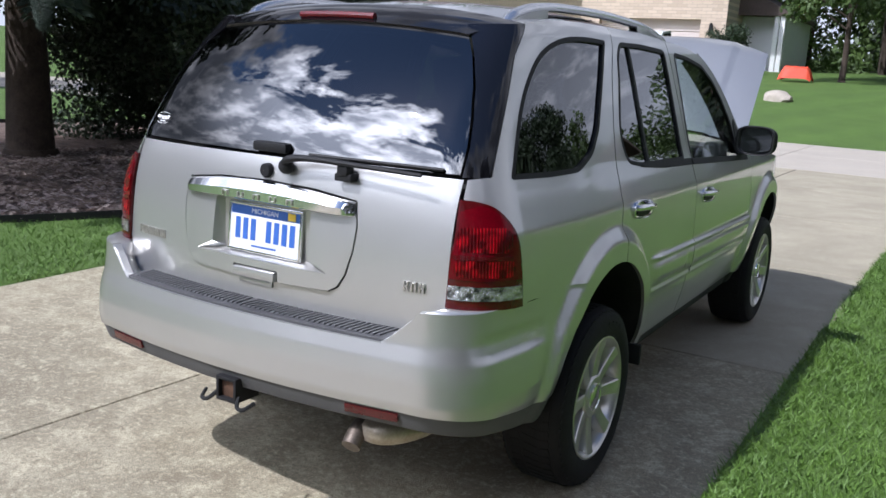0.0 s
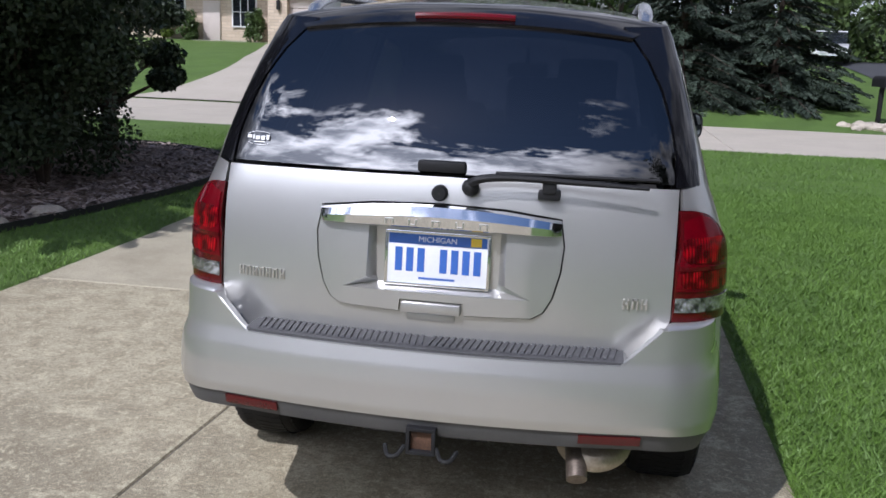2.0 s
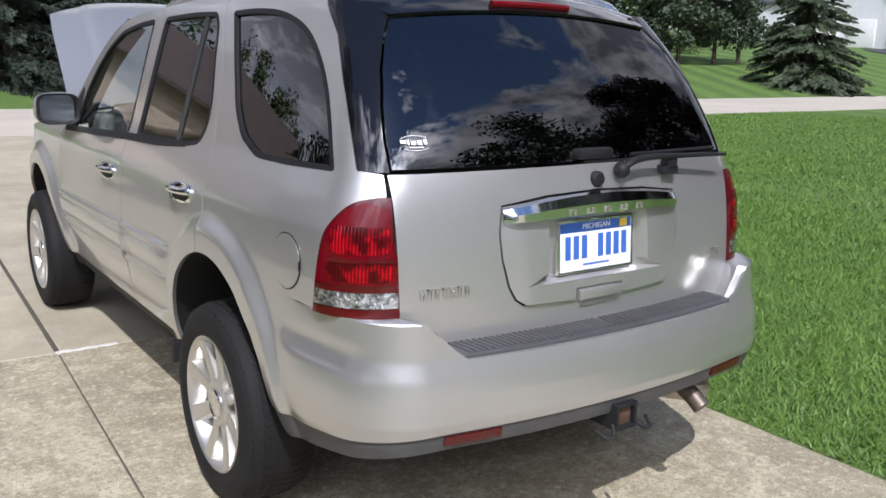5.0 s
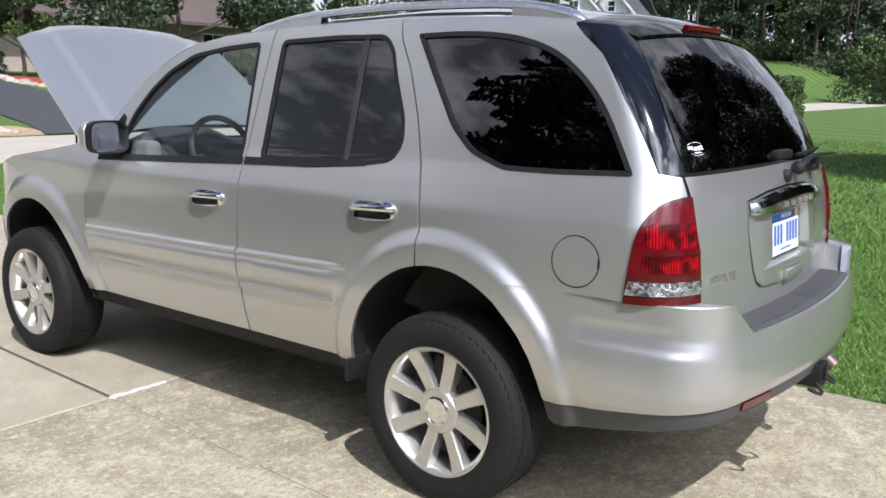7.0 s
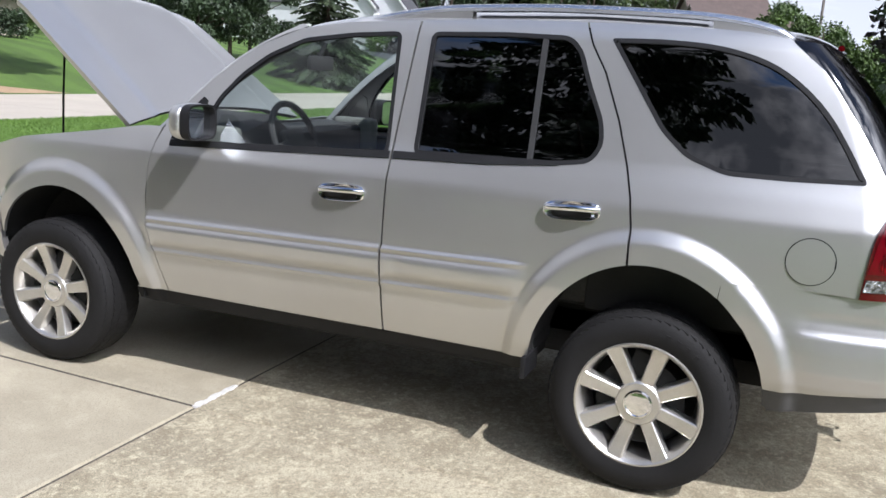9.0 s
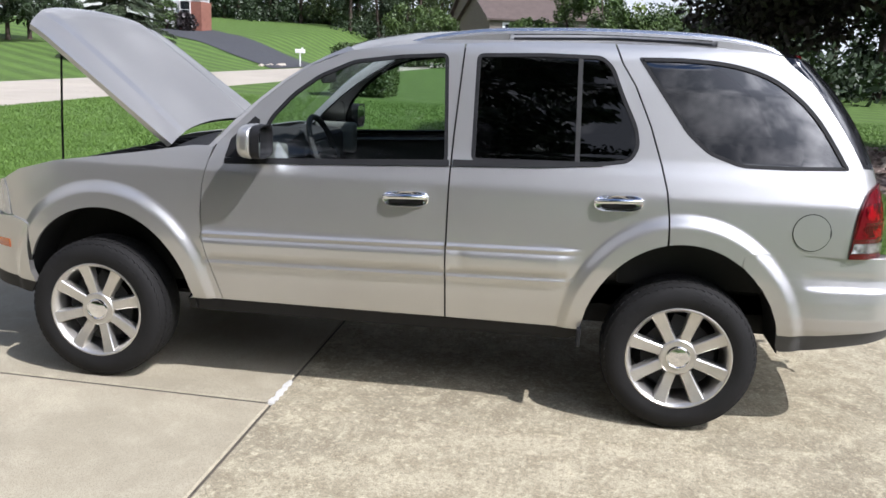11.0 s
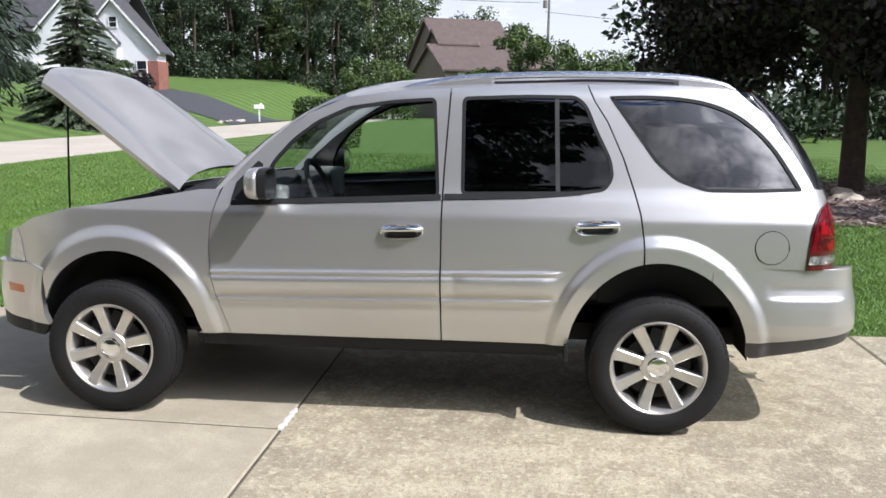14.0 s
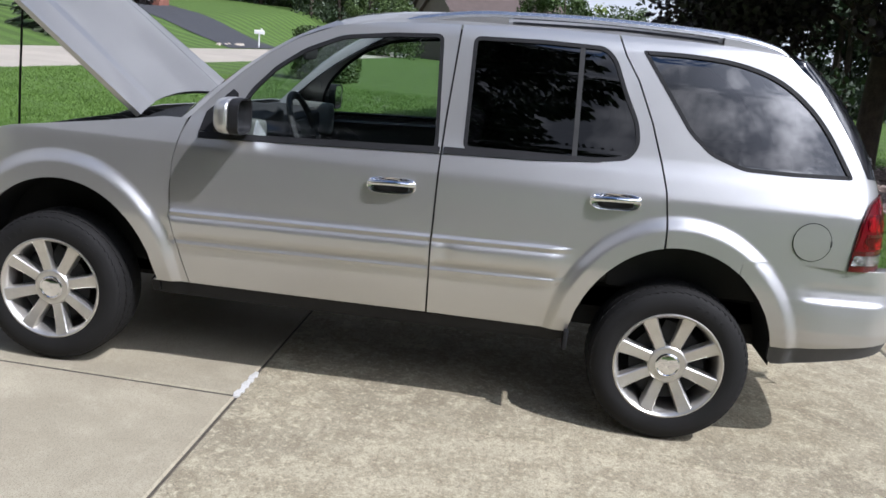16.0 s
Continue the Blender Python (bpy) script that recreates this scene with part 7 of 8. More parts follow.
def rim_mesh():
    bm = bmesh.new()
    lathe(bm, [(-0.108, 0.226), (-0.118, 0.238), (-0.122, 0.240), (-0.124, 0.234), (-0.118, 0.226), (-0.100, 0.216), (0.02, 0.200), (0.10, 0.212), (0.105, 0.225)], 64, "x")
    hub = lathe(bm, [(-0.060, 0.088), (-0.096, 0.086), (-0.104, 0.078), (-0.106, 0.058), (-0.104, 0.052)], 40, "x")
    for k in range(8):
        m = pose(0, 0, 0, 45 * k, 0, 0)
        rows = []
        for r, w, x, d in ((0.070, 0.024, -0.098, 0.05), (0.11, 0.0245, -0.100, 0.045), (0.16, 0.026, -0.106, 0.04), (0.205, 0.029, -0.114, 0.04), (0.228, 0.032, -0.119, 0.03)):
            rows.append([bm.verts.new(m @ Vector(p)) for p in ((x + d, -w - 0.006, r), (x + 0.004, -w, r), (x, -w + 0.005, r), (x, w - 0.005, r), (x + 0.004, w, r), (x + d, w + 0.006, r))])
        for a, b in zip(rows, rows[1:]):
            for q in range(5):
                bm.faces.new((a[q], a[q + 1], b[q + 1], b[q]))
    bmesh.ops.recalc_face_normals(bm, faces=bm.faces)
    return bm


def make_part_mesh(name, bm, material, angle=35):
    ob = part(name, bm, material, None, angle=angle)
    me = ob.data
    bpy.data.objects.remove(ob)
    return me


TYRE = make_part_mesh("tyre", tyre_mesh(), RUBBER, 25)
TREAD = make_part_mesh("tread", tread_mesh(), RUBBER, 25)
RIM = make_part_mesh("rim", rim_mesh(), ALLOY, 30)
bm = bmesh.new()
r = lathe(bm, [(-0.100, 0.056), (-0.110, 0.054), (-0.113, 0.048), (-0.110, 0.044), (-0.112, 0.030), (-0.113, 0.0005)], 32, "x")
CAPM = make_part_mesh("hub_cap", bm, CHROME)
bm = bmesh.new()
lathe(bm, [(-0.062, 0.165), (-0.050, 0.165), (-0.050, 0.05)], 40, "x")
box(bm, (-0.075, -0.03, 0.09), (0.02, 0.09, 0.185), 0.012)
lathe(bm, [(-0.062, 0.165), (-0.062, 0.075)], 40, "x")
lathe(bm, [(0.03, 0.215), (0.035, 0.02)], 32, "x")
DISC = make_part_mesh("brake_disc", bm, DARKM)
for x, y, spin in ((-0.79, 0.008, 17), (0.765, 0.008, 5), (-0.79, 2.852, 30), (0.755, 2.852, 11)):
    s = -1 if x < 0 else 1
    w = link("wheel", DISC, car)
    w.matrix_basis = Matrix.Translation((x, y, 0.354)) @ (pose(0, 0, 0, 0, 0, 0 if s < 0 else 180)) @ pose(0, 0, 0, spin, 0, 0)
    tagged(w, "worn black tyre on an eight-spoke alloy wheel")
    link("tyre", TYRE, w)
    tagged(link("tread", TREAD, w, "worn tread blocks"), kind="stuff")
    link("rim", RIM, w, "eight-spoke silver alloy rim")
    link("hub_cap", CAPM, w)
# mud flap behind the left front edge of the rear wheel
for s in BOTH:
    bm = bmesh.new()
    box(bm, (-s * 0.80 - 0.09, 0.455, 0.362), (-s * 0.80 + 0.09, 0.475, 0.45), 0.004)
    part("mud_flap", bm, BLACKP, car)

# ================================================================ across the street and beyond
def prism(bm, pts, x0, x1, axis="x"):
    """A closed outline pushed from x0 to x1 along an axis."""
    f = (lambda a, p: (a, p[0], p[1])) if axis == "x" else (lambda a, p: (p[0], a, p[1]))
    A, B = [bm.verts.new(f(x0, p)) for p in pts], [bm.verts.new(f(x1, p)) for p in pts]
    k = len(pts)
    fs = [bm.faces.new((A[i], A[(i + 1) % k], B[(i + 1) % k], B[i])) for i in range(k)] + [bm.faces.new(A[::-1]), bm.faces.new(B)]
    bmesh.ops.recalc_face_normals(bm, faces=fs)


def gable_roof(parent, a0, a1, mid, half, eave, ridge, axis, material, over=0.35, thick=0.18, trim=None):
    """Two pitched slabs; the ridge runs along axis from a0 to a1."""
    s = (ridge - eave) / half
    bm = bmesh.new()
    for d in (-1, 1):
        q = [(mid, ridge), (mid + d * (half + over), eave - s * over), (mid + d * (half + over), eave - s * over + thick), (mid, ridge + thick * 1.3)]
        prism(bm, q, a0 - over, a1 + over, axis)
    r = part("roof", bm, material, parent, smooth=False)
    if trim:
        for a in (a0 - over - 0.04, a1 + over):
            for d in (-1, 1):
                bm = bmesh.new()
                q = [(mid, ridge - 0.10), (mid + d * (half + over + 0.05), eave - s * over - 0.14), (mid + d * (half + over + 0.05), eave - s * over + 0.12), (mid, ridge + 0.16)]
                prism(bm, q, a, a + 0.04, axis)
                part("fascia", bm, trim, r, smooth=False)
    return r


def window_unit(parent, x, z, w, h, y, axis="y", panes=2, sign=-1):
    """A framed window in a wall that faces along axis."""
    f = (lambda lo, hi: (lo, hi)) if axis == "y" else (lambda lo, hi: ((lo[1], lo[0], lo[2]), (hi[1], hi[0], hi[2])))
    bm = bmesh.new()
    t = 0.07
    for lo, hi in (((x - w / 2 - t, y - 0.06, z - t), (x + w / 2 + t, y + 0.05, z)), ((x - w / 2 - t, y - 0.06, z + h), (x + w / 2 + t, y + 0.05, z + h + t)),
                   ((x - w / 2 - t, y - 0.06, z), (x - w / 2, y + 0.05, z + h)), ((x + w / 2, y - 0.06, z), (x + w / 2 + t, y + 0.05, z + h))):
        box(bm, *f(lo, hi))
    for k in range(1, panes):
        xx = x - w / 2 + w * k / panes
        box(bm, *f((xx - 0.02, y - 0.05, z), (xx + 0.02, y + 0.04, z + h)))
    box(bm, *f((x - w / 2, y - 0.05, z + h / 2 - 0.02), (x + w / 2, y + 0.04, z + h / 2 + 0.02)))
    fr = part("window", bm, TRIMW, parent, smooth=False)
    bm = bmesh.new()
    box(bm, *f((x - w / 2, y - 0.02, z), (x + w / 2, y + 0.0, z + h)))
    part("pane", bm, DARKWIN, fr, smooth=False)


# the stone-faced house opposite
zb = 1.78
house = thing("stone_house", "beige stone-faced house with a wide garage and grey porch", "house")
bm = bmesh.new()
box(bm, (-17.1, 42.0, zb - 0.4), (-16.05, 43.0, zb + 6))
box(bm, (-10.75, 42.0, zb - 0.4), (-9.5, 43.0, zb + 6))
box(bm, (-16.05, 42.0, zb + 2.45), (-10.75, 43.0, zb + 6))
box(bm, (-28.0, 44.0, zb - 0.4), (-17.1, 52.0, zb + 6))
box(bm, (-17.1, 43.0, zb - 0.4), (-9.5, 52.0, zb + 6))
part("wall", bm, FACING, house, "coursed beige stone wall", smooth=False)
bm = bmesh.new()
for k in range(4):
    box(bm, (-16.05, 42.35, zb + 0.04 + 0.61 * k), (-10.75, 42.42, zb + 0.62 + 0.61 * k), 0.02, seg=1)
part("garage_door", bm, GDOOR, house, "pale panelled garage door", smooth=False)
bm = bmesh.new()
box(bm, (-9.5, 45.2, zb - 0.4), (-7.3, 52.0, zb + 3.0))
part("porch_wall", bm, SIDING, house, "pale grey porch wall", smooth=False)
for x in (-7.62, -7.34):
    bm = bmesh.new()
    box(bm, (x - 0.12, 44.35, zb - 0.3), (x + 0.12, 44.6, zb + 2.9), 0.02)
    part("porch_column", bm, TRIMW, house)
bm = bmesh.new()
prism(bm, [(-9.5, zb + 2.85), (-7.1, zb + 2.85), (-7.1, zb + 3.05), (-9.5, zb + 4.3)], 44.2, 52.0, "y")
part("porch_roof", bm, ROOFB, house, smooth=False)
gable_roof(house, -28.5, -9.4, 47.0, 5.4, zb + 5.9, zb + 9.5, "x", ROOFB, 0.5)
for x, w in ((-19.2, 1.3), (-23.5, 1.6)):
    window_unit(house, x, zb + 0.9, w, 1.5, 43.96, "y", 3)
bm = bmesh.new()
box(bm, (-21.6, 43.9, zb), (-20.6, 44.05, zb + 2.2), 0.02)
part("front_door", bm, GDOOR, house)
for x in (-16.5, -10.2):
    bm = bmesh.new()
    box(bm, (x - 0.08, 41.82, zb + 1.75), (x + 0.08, 42.0, zb + 2.2), 0.02)
    lathe(bm, [(0, 0.03), (0.04, 0.10), (0.10, 0.02)], 8, "z", Matrix.Translation((x, 41.9, zb + 2.2)))
    part("wall_lantern", bm, BLACKP, house)
bm = bmesh.new()
box(bm, (-21.9, 43.0, zb - 0.3), (-17.2, 44.0, zb + 0.08), 0.03)
part("front_step", bm, STREETM, house)
for k, x in enumerate((-23.6, -22.2, -18.3)):
    shrub("cone_shrub", x, 43.2, 1.7 if k else 2.4, 0.55, 1600, 0.09, LEAFY if k == 0 else LEAF, "clipped cone-shaped shrub by the stone house", 81 + k, group="cone shrubs")

# white pickup truck on that driveway, tail towards the street
def pickup(x, y, turn):
    t = thing("pickup_truck", "white pickup truck parked on the driveway opposite", "truck")
    t.matrix_basis = Matrix.Translation((x, y, rise(x, y) + 0.035)) @ pose(0, 0, 0, 5.5, 0, turn)
    bm = bmesh.new()
    box(bm, (-0.98, -0.62, 0.62), (0.98, 1.55, 1.25), 0.04)
    body = part("body", bm, TRUCKW, t)
    for name, lo, hi in (("bed_side", (-0.98, -2.6, 0.62), (-0.90, -0.62, 1.28)), ("bed_side", (0.90, -2.6, 0.62), (0.98, -0.62, 1.28)), ("bed_floor", (-0.90, -2.6, 0.60), (0.90, -0.62, 0.80)),
                         ("bonnet", (-0.98, 1.55, 0.62), (0.98, 2.95, 1.18))):
        bm = bmesh.new()
        box(bm, lo, hi, 0.04)
        part(name, bm, TRUCKW, body)
    bm = bmesh.new()
    box(bm, (-0.94, -2.68, 0.72), (0.94, -2.60, 1.29), 0.025)
    part("tailgate", bm, TRUCKW, body)
    bm = bmesh.new()
    prism(bm, [(-0.60, 1.24), (1.55, 1.24), (0.95, 1.88), (-0.35, 1.90), (-0.52, 1.80)], -0.86, 0.86, "x")
    part("cab", bm, TRUCKW, t)
    bm = bmesh.new()
    box(bm, (-0.70, -0.60, 1.36), (0.70, -0.52, 1.76), 0.02)
    for s in (-1, 1):
        prism(bm, [(-0.30, 1.32), (0.42, 1.32), (0.42, 1.80), (-0.25, 1.80)], s * 0.865, s * 0.875, "x")
        prism(bm, [(0.50, 1.32), (1.30, 1.32), (0.90, 1.80), (0.50, 1.80)], s * 0.865, s * 0.875, "x")
    part("cab_glass", bm, DARKWIN, t, smooth=False)
    bm = bmesh.new()
    box(bm, (-0.98, -2.86, 0.50), (0.98, -2.66, 0.70), 0.03)
    part("rear_bumper", bm, BLACKP, t)
    bm = bmesh.new()
    box(bm, (-0.15, -2.87, 0.545), (0.15, -2.858, 0.66), 0.005)
    part("plate", bm, PLATEW, t)
    bm = bmesh.new()
    box(bm, (-0.12, -2.70, 0.96), (0.12, -2.675, 1.04), 0.01)
    part("tailgate_handle", bm, BLACKP, t)
    for s in (-1, 1):
        bm = bmesh.new()
        box(bm, (s * 0.96 - 0.05, -2.68, 0.86), (s * 0.96 + 0.05, -2.58, 1.22), 0.02)
        part("tail_lamp", bm, RED, t)
        bm = bmesh.new()
        box(bm, (s * 1.16 - 0.10, 0.95, 1.28), (s * 1.16 + 0.10, 1.05, 1.52), 0.03)
        tube(bm, [(s * 0.95, 1.0, 1.33), (s * 1.12, 1.0, 1.36)], 0.03, 6)
        part("mirror", bm, BLACKP, t)
        for yy in (-1.75, 2.05):
            bm = bmesh.new()
            lathe(bm, [(-0.14, 0.22), (-0.15, 0.34), (-0.10, 0.41), (0.10, 0.41), (0.15, 0.34), (0.14, 0.22), (0.10, 0.05)], 28, "x", Matrix.Translation((s * 0.88, yy, 0.41)))
            w = part("wheel", bm, RUBBER, t)
            bm = bmesh.new()
            lathe(bm, [(s * 0.10, 0.22), (s * 0.13, 0.20), (s * 0.13, 0.001)], 20, "x", Matrix.Translation((s * 0.88, yy, 0.41)))
            part("rim", bm, ALLOY, w)
            bm = bmesh.new()
            for k in range(11):
                a = math.pi * k / 10
                p = Vector((s * 0.985, yy + 0.50 * math.cos(a), 0.45 + 0.50 * math.sin(a)))
                box(bm, p - Vector((0.03, 0.085, 0.035)), p + Vector((0.03, 0.085, 0.035)), 0.01)
            part("wheel_flare", bm, BLACKP, t)
    return t


pickup(-10.55, 33.4, 4)

# silver hatchback far up the asphalt driveway
def small_car(x, y, turn):
    t = thing("parked_car", "silver car parked far up the asphalt driveway", "car")
    t.matrix_basis = Matrix.Translation((x, y, rise(x, y) + 0.03)) @ pose(0, 0, 0, 0, 0, turn)
    bm = bmesh.new()
    prism(bm, [(-2.1, 0.35), (2.1, 0.35), (2.15, 0.70), (1.2, 0.92), (-2.0, 0.98), (-2.15, 0.7)], -0.86, 0.86, "x")
    part("body", bm, TRUCKW, t)
    bm = bmesh.new()
    prism(bm, [(-1.9, 0.96), (1.15, 0.92), (0.35, 1.48), (-1.3, 1.50)], -0.74, 0.74, "x")
    part("cabin", bm, DARKWIN, t)
    bm = bmesh.new()
    prism(bm, [(-1.35, 1.47), (0.38, 1.45), (0.20, 1.54), (-1.1, 1.55)], -0.70, 0.70, "x")
    part("roof", bm, TRUCKW, t)
    for s in (-1, 1):
        for yy in (-1.3, 1.3):
            bm = bmesh.new()
            lathe(bm, [(-0.10, 0.05), (-0.10, 0.30), (0.10, 0.30), (0.10, 0.05)], 20, "x", Matrix.Translation((s * 0.80, yy, 0.31)))
            part("wheel", bm, RUBBER, t)
        bm = bmesh.new()
        box(bm, (s * 0.66 - 0.14, 2.08, 0.60), (s * 0.66 + 0.14, 2.17, 0.74), 0.02)
        part("headlamp", bm, LAMPG, t)
    return t


small_car(11.0, 43.0, 165)

# mailboxes on posts
def post_mailbox(x, y, material, label, turn, post_mat):
    t = thing("mailbox", label, "mailbox", "mailboxes on posts")
    t.matrix_basis = Matrix.Translation((x, y, rise(x, y))) @ pose(0, 0, 0, 0, 0, turn)
    bm = bmesh.new()
    box(bm, (-0.05, -0.05, -0.05), (0.05, 0.05, 1.05), 0.006)
    part("post", bm, post_mat, t)
    bm = bmesh.new()
    n = 12
    o = [(-0.13, 1.05), (0.13, 1.05), (0.13, 1.22)] + [(0.13 * math.cos(math.pi * k / n), 1.22 + 0.13 * math.sin(math.pi * k / n)) for k in range(1, n)] + [(-0.13, 1.22)]
    prism(bm, o, -0.36, 0.36, "y")
    part("box", bm, material, t)
    bm = bmesh.new()
    box(bm, (0.13, -0.2, 1.25), (0.145, -0.05, 1.48), 0.003)
    part("flag", bm, RED if material is BLACKP else material, t)


post_mailbox(62.0, 21.6, TRIMW, "white mailbox on a white post by the street", 0, TRIMW)
post_mailbox(7.8, 22.5, BLACKP, "black mailbox on a dark post beside the asphalt driveway", 10, BLACKP)


# field stones: a boulder on the lawn and edging rocks
def rock(x, y, r, seed, label, group=""):
    bm = bmesh.new()
    bmesh.ops.create_icosphere(bm, subdivisions=3, radius=1.0)
    for v in bm.verts:
        k = 1 + 0.35 * noise.noise(v.co * 1.3 + Vector((seed * 7.1, 0, 0))) + 0.10 * noise.noise(v.co * 4 + Vector((seed, 3, 0)))
        v.co = Vector((v.co.x * r * 1.25 * k, v.co.y * r * k, max(-0.3, v.co.z) * r * 0.75 * k))
    ob = part("rock", bm, STONEM, None)
    ob.matrix_basis = Matrix.Translation((x, y, rise(x, y) + r * 0.12)) @ pose(0, 0, 0, 0, 0, seed * 77)
    return tagged(ob, label, "rock", group)


rock(-4.1, 28.6, 0.42, 2, "pale field boulder lying on the lawn opposite")
rock(-4.42, 3.75, 0.15, 5, "tan field stone at the edge of the mulch bed", "bed stones")
rock(-4.55, 3.20, 0.11, 8, "tan field stone at the edge of the mulch bed", "bed stones")
rng = random.Random(9)
for k in range(14):
    f = k / 13
    x, y = (14.35 - 0.1 * math.sin(f * 4) + 1.2 * (f * 14 / 9) ** 2, 30.2 + 7.0 * f * 14 / 9) if k < 9 else (14.5 + (k - 8) * 0.48, 29.75 + 0.10 * (k - 9))
    rock(x, y, rng.uniform(0.15, 0.25), k + 3, "rounded pale edging stone along the red mulch bed", "edging stones")
for k in range(9):
    rock(6.9 + 0.2 * k, 21.6 + 0.9 * rng.random(), rng.uniform(0.12, 0.24), k + 21, "pale stone beside the street verge", "verge stones")
for k in range(26):
    f, q = (k + 0.5) / 26, rng.random()
    rock(-7.0 - 1.7 * f + (1 - f) * 0.5 * (q - 0.5), 21.5 + 3.2 * f + 0.3 * (rng.random() - 0.5), rng.uniform(0.05, 0.12), k + 41, "small pale stone at the driveway corner", "corner stones")
for k in range(6):
    rock(55.5 + 0.9 * k, 22.2 + 0.5 * rng.random(), rng.uniform(0.12, 0.24), k + 61, "pale stone by the far driveway", "far stones")
for k in range(3):
    rock(10.6 + 0.5 * k, -4.75 - 0.15 * k, 0.20, k + 71, "grey stone at the foot of the maple", "stones at the maple")

# orange tarpaulin over a low stack by the house corner
bm = bmesh.new()
rows = []
for j in range(9):
    rows.append([bm.verts.new((-1.0 + 2.0 * i / 14, -0.55 + 1.1 * j / 8, (0.95 + 0.10 * noise.noise((i * 0.5, j * 0.5, 1))) * min(1, 6 * min(i / 14, 1 - i / 14) + 0.05) ** 0.5 * min(1, 6 * min(j / 8, 1 - j / 8) + 0.05) ** 0.5)) for i in range(15)])
for a, b in zip(rows, rows[1:]):
    for i in range(14):
        bm.faces.new((a[i], a[i + 1], b[i + 1], b[i]))
tarp = part("tarpaulin", bm, ORANGE, None)
tarp.scale = (0.66, 0.75, 0.66)
tarp.location = (-5.1, 37.0, rise(-5.1, 37.0) + 0.01)
tagged(tarp, "bright orange tarpaulin over a low stack by the house", "tarpaulin")

# white house with gables, up the far asphalt driveway
zb = 3.1
wh = thing("white_house", "white-sided house with steep gables and red brick base", "house")
bm = bmesh.new()
box(bm, (77.2, 41.0, zb - 1), (90, 58, zb + 4.3))
prism(bm, [(39.2, zb - 1), (47.6, zb - 1), (47.6, zb + 4.0), (43.4, zb + 8.3), (39.2, zb + 4.0)], 75.2, 79, "x")
prism(bm, [(35.4, zb - 1), (43.6, zb - 1), (43.6, zb + 3.2), (39.5, zb + 7.7), (35.4, zb + 3.2)], 75.6, 77.6, "x")
part("wall", bm, SIDING, wh, "white lap siding", smooth=False)
bm = bmesh.new()
box(bm, (75.4, 35.25, zb - 1), (77.7, 37.4, zb + 2.1))
part("brick_base", bm, REDBR, wh, smooth=False)
gable_roof(wh, 75.2, 86, 43.4, 4.2, zb + 4.0, zb + 8.3, "x", ROOFG, 0.4, trim=TRIMW)
gable_roof(wh, 75.6, 78.0, 39.5, 4.1, zb + 3.2, zb + 7.7, "x", ROOFG, 0.4, trim=TRIMW)
gable_roof(wh, 41.2, 58, 83.7, 6.4, zb + 4.3, zb + 9.4, "y", ROOFG, 0.4)
window_unit(wh, 36.8, zb + 0.6, 0.9, 1.5, 75.35, "x", 1)
window_unit(wh, 43.4, zb + 5.0, 1.0, 1.3, 75.15, "x", 2)
window_unit(wh, 39.5, zb + 5.2, 0.7, 0.9, 75.55, "x", 1)
for y in (42.4, 46.0):
    bm = bmesh.new()
    box(bm, (75.05, y - 1.25, zb - 0.2), (75.18, y + 1.25, zb + 2.2), 0.02)
    part("garage_door", bm, TRIMW, wh, "white garage door")
bm = bmesh.new()
box(bm, (74.9, 38.6, zb - 1), (75.3, 39.0, zb + 3.2), 0.02)
part("porch_column", bm, TRIMW, wh)
shrub("cone_shrub", 74.0, 38.0, 2.6, 1.0, 1500, 0.14, LEAF, "clipped cone shrub by the white house", 91, "cone shrubs")
shrub("round_shrub", 74.2, 36.2, 1.6, 0.9, 1200, 0.14, PURPLE, "reddish round shrub by the white house", 92)

# brown-roofed house, its gables turned towards the woods
bh = thing("brown_house", "taupe house with brown shingle roofs behind trees", "house")
bh.matrix_basis = Matrix.Translation((94.0, 12.4, 0.0)) @ pose(0, 0, 0, 0, 0, -60)


def gabled(x0, x1, mid, half, eave, ridge):
    """A wing whose ridge runs along x, with its gable wall."""
    bm = bmesh.new()
    prism(bm, [(mid - half, -0.5), (mid + half, -0.5), (mid + half, eave), (mid, ridge), (mid - half, eave)], x0, x1, "x")
    part("wall", bm, TAUPE, bh, smooth=False)
    gable_roof(bh, x0, x1, mid, half, eave, ridge, "x", ROOFB, 0.45, trim=TAUPE)


gabled(0.0, 8.5, 0.0, 5.2, 5.8, 10.6)
gabled(-1.6, 6.5, -4.6, 3.8, 5.1, 7.5)
gabled(-0.4, 3.5, -3.0, 1.5, 8.0, 9.3)
gabled(7.0, 12.0, -3.6, 3.2, 5.6, 8.2)
bm = bmesh.new()
box(bm, (-0.2, -8.47, 2.3), (4.4, -8.40, 4.7), 0.02)
part("garage_door", bm, SIDING, bh, "pale garage door")
for k in range(6):
    bm = bmesh.new()
    box(bm, (0.1 + 0.72 * k, -8.51, 4.05), (0.62 + 0.72 * k, -8.46, 4.45))
    part("door_light", bm, DARKWIN, bh, smooth=False)

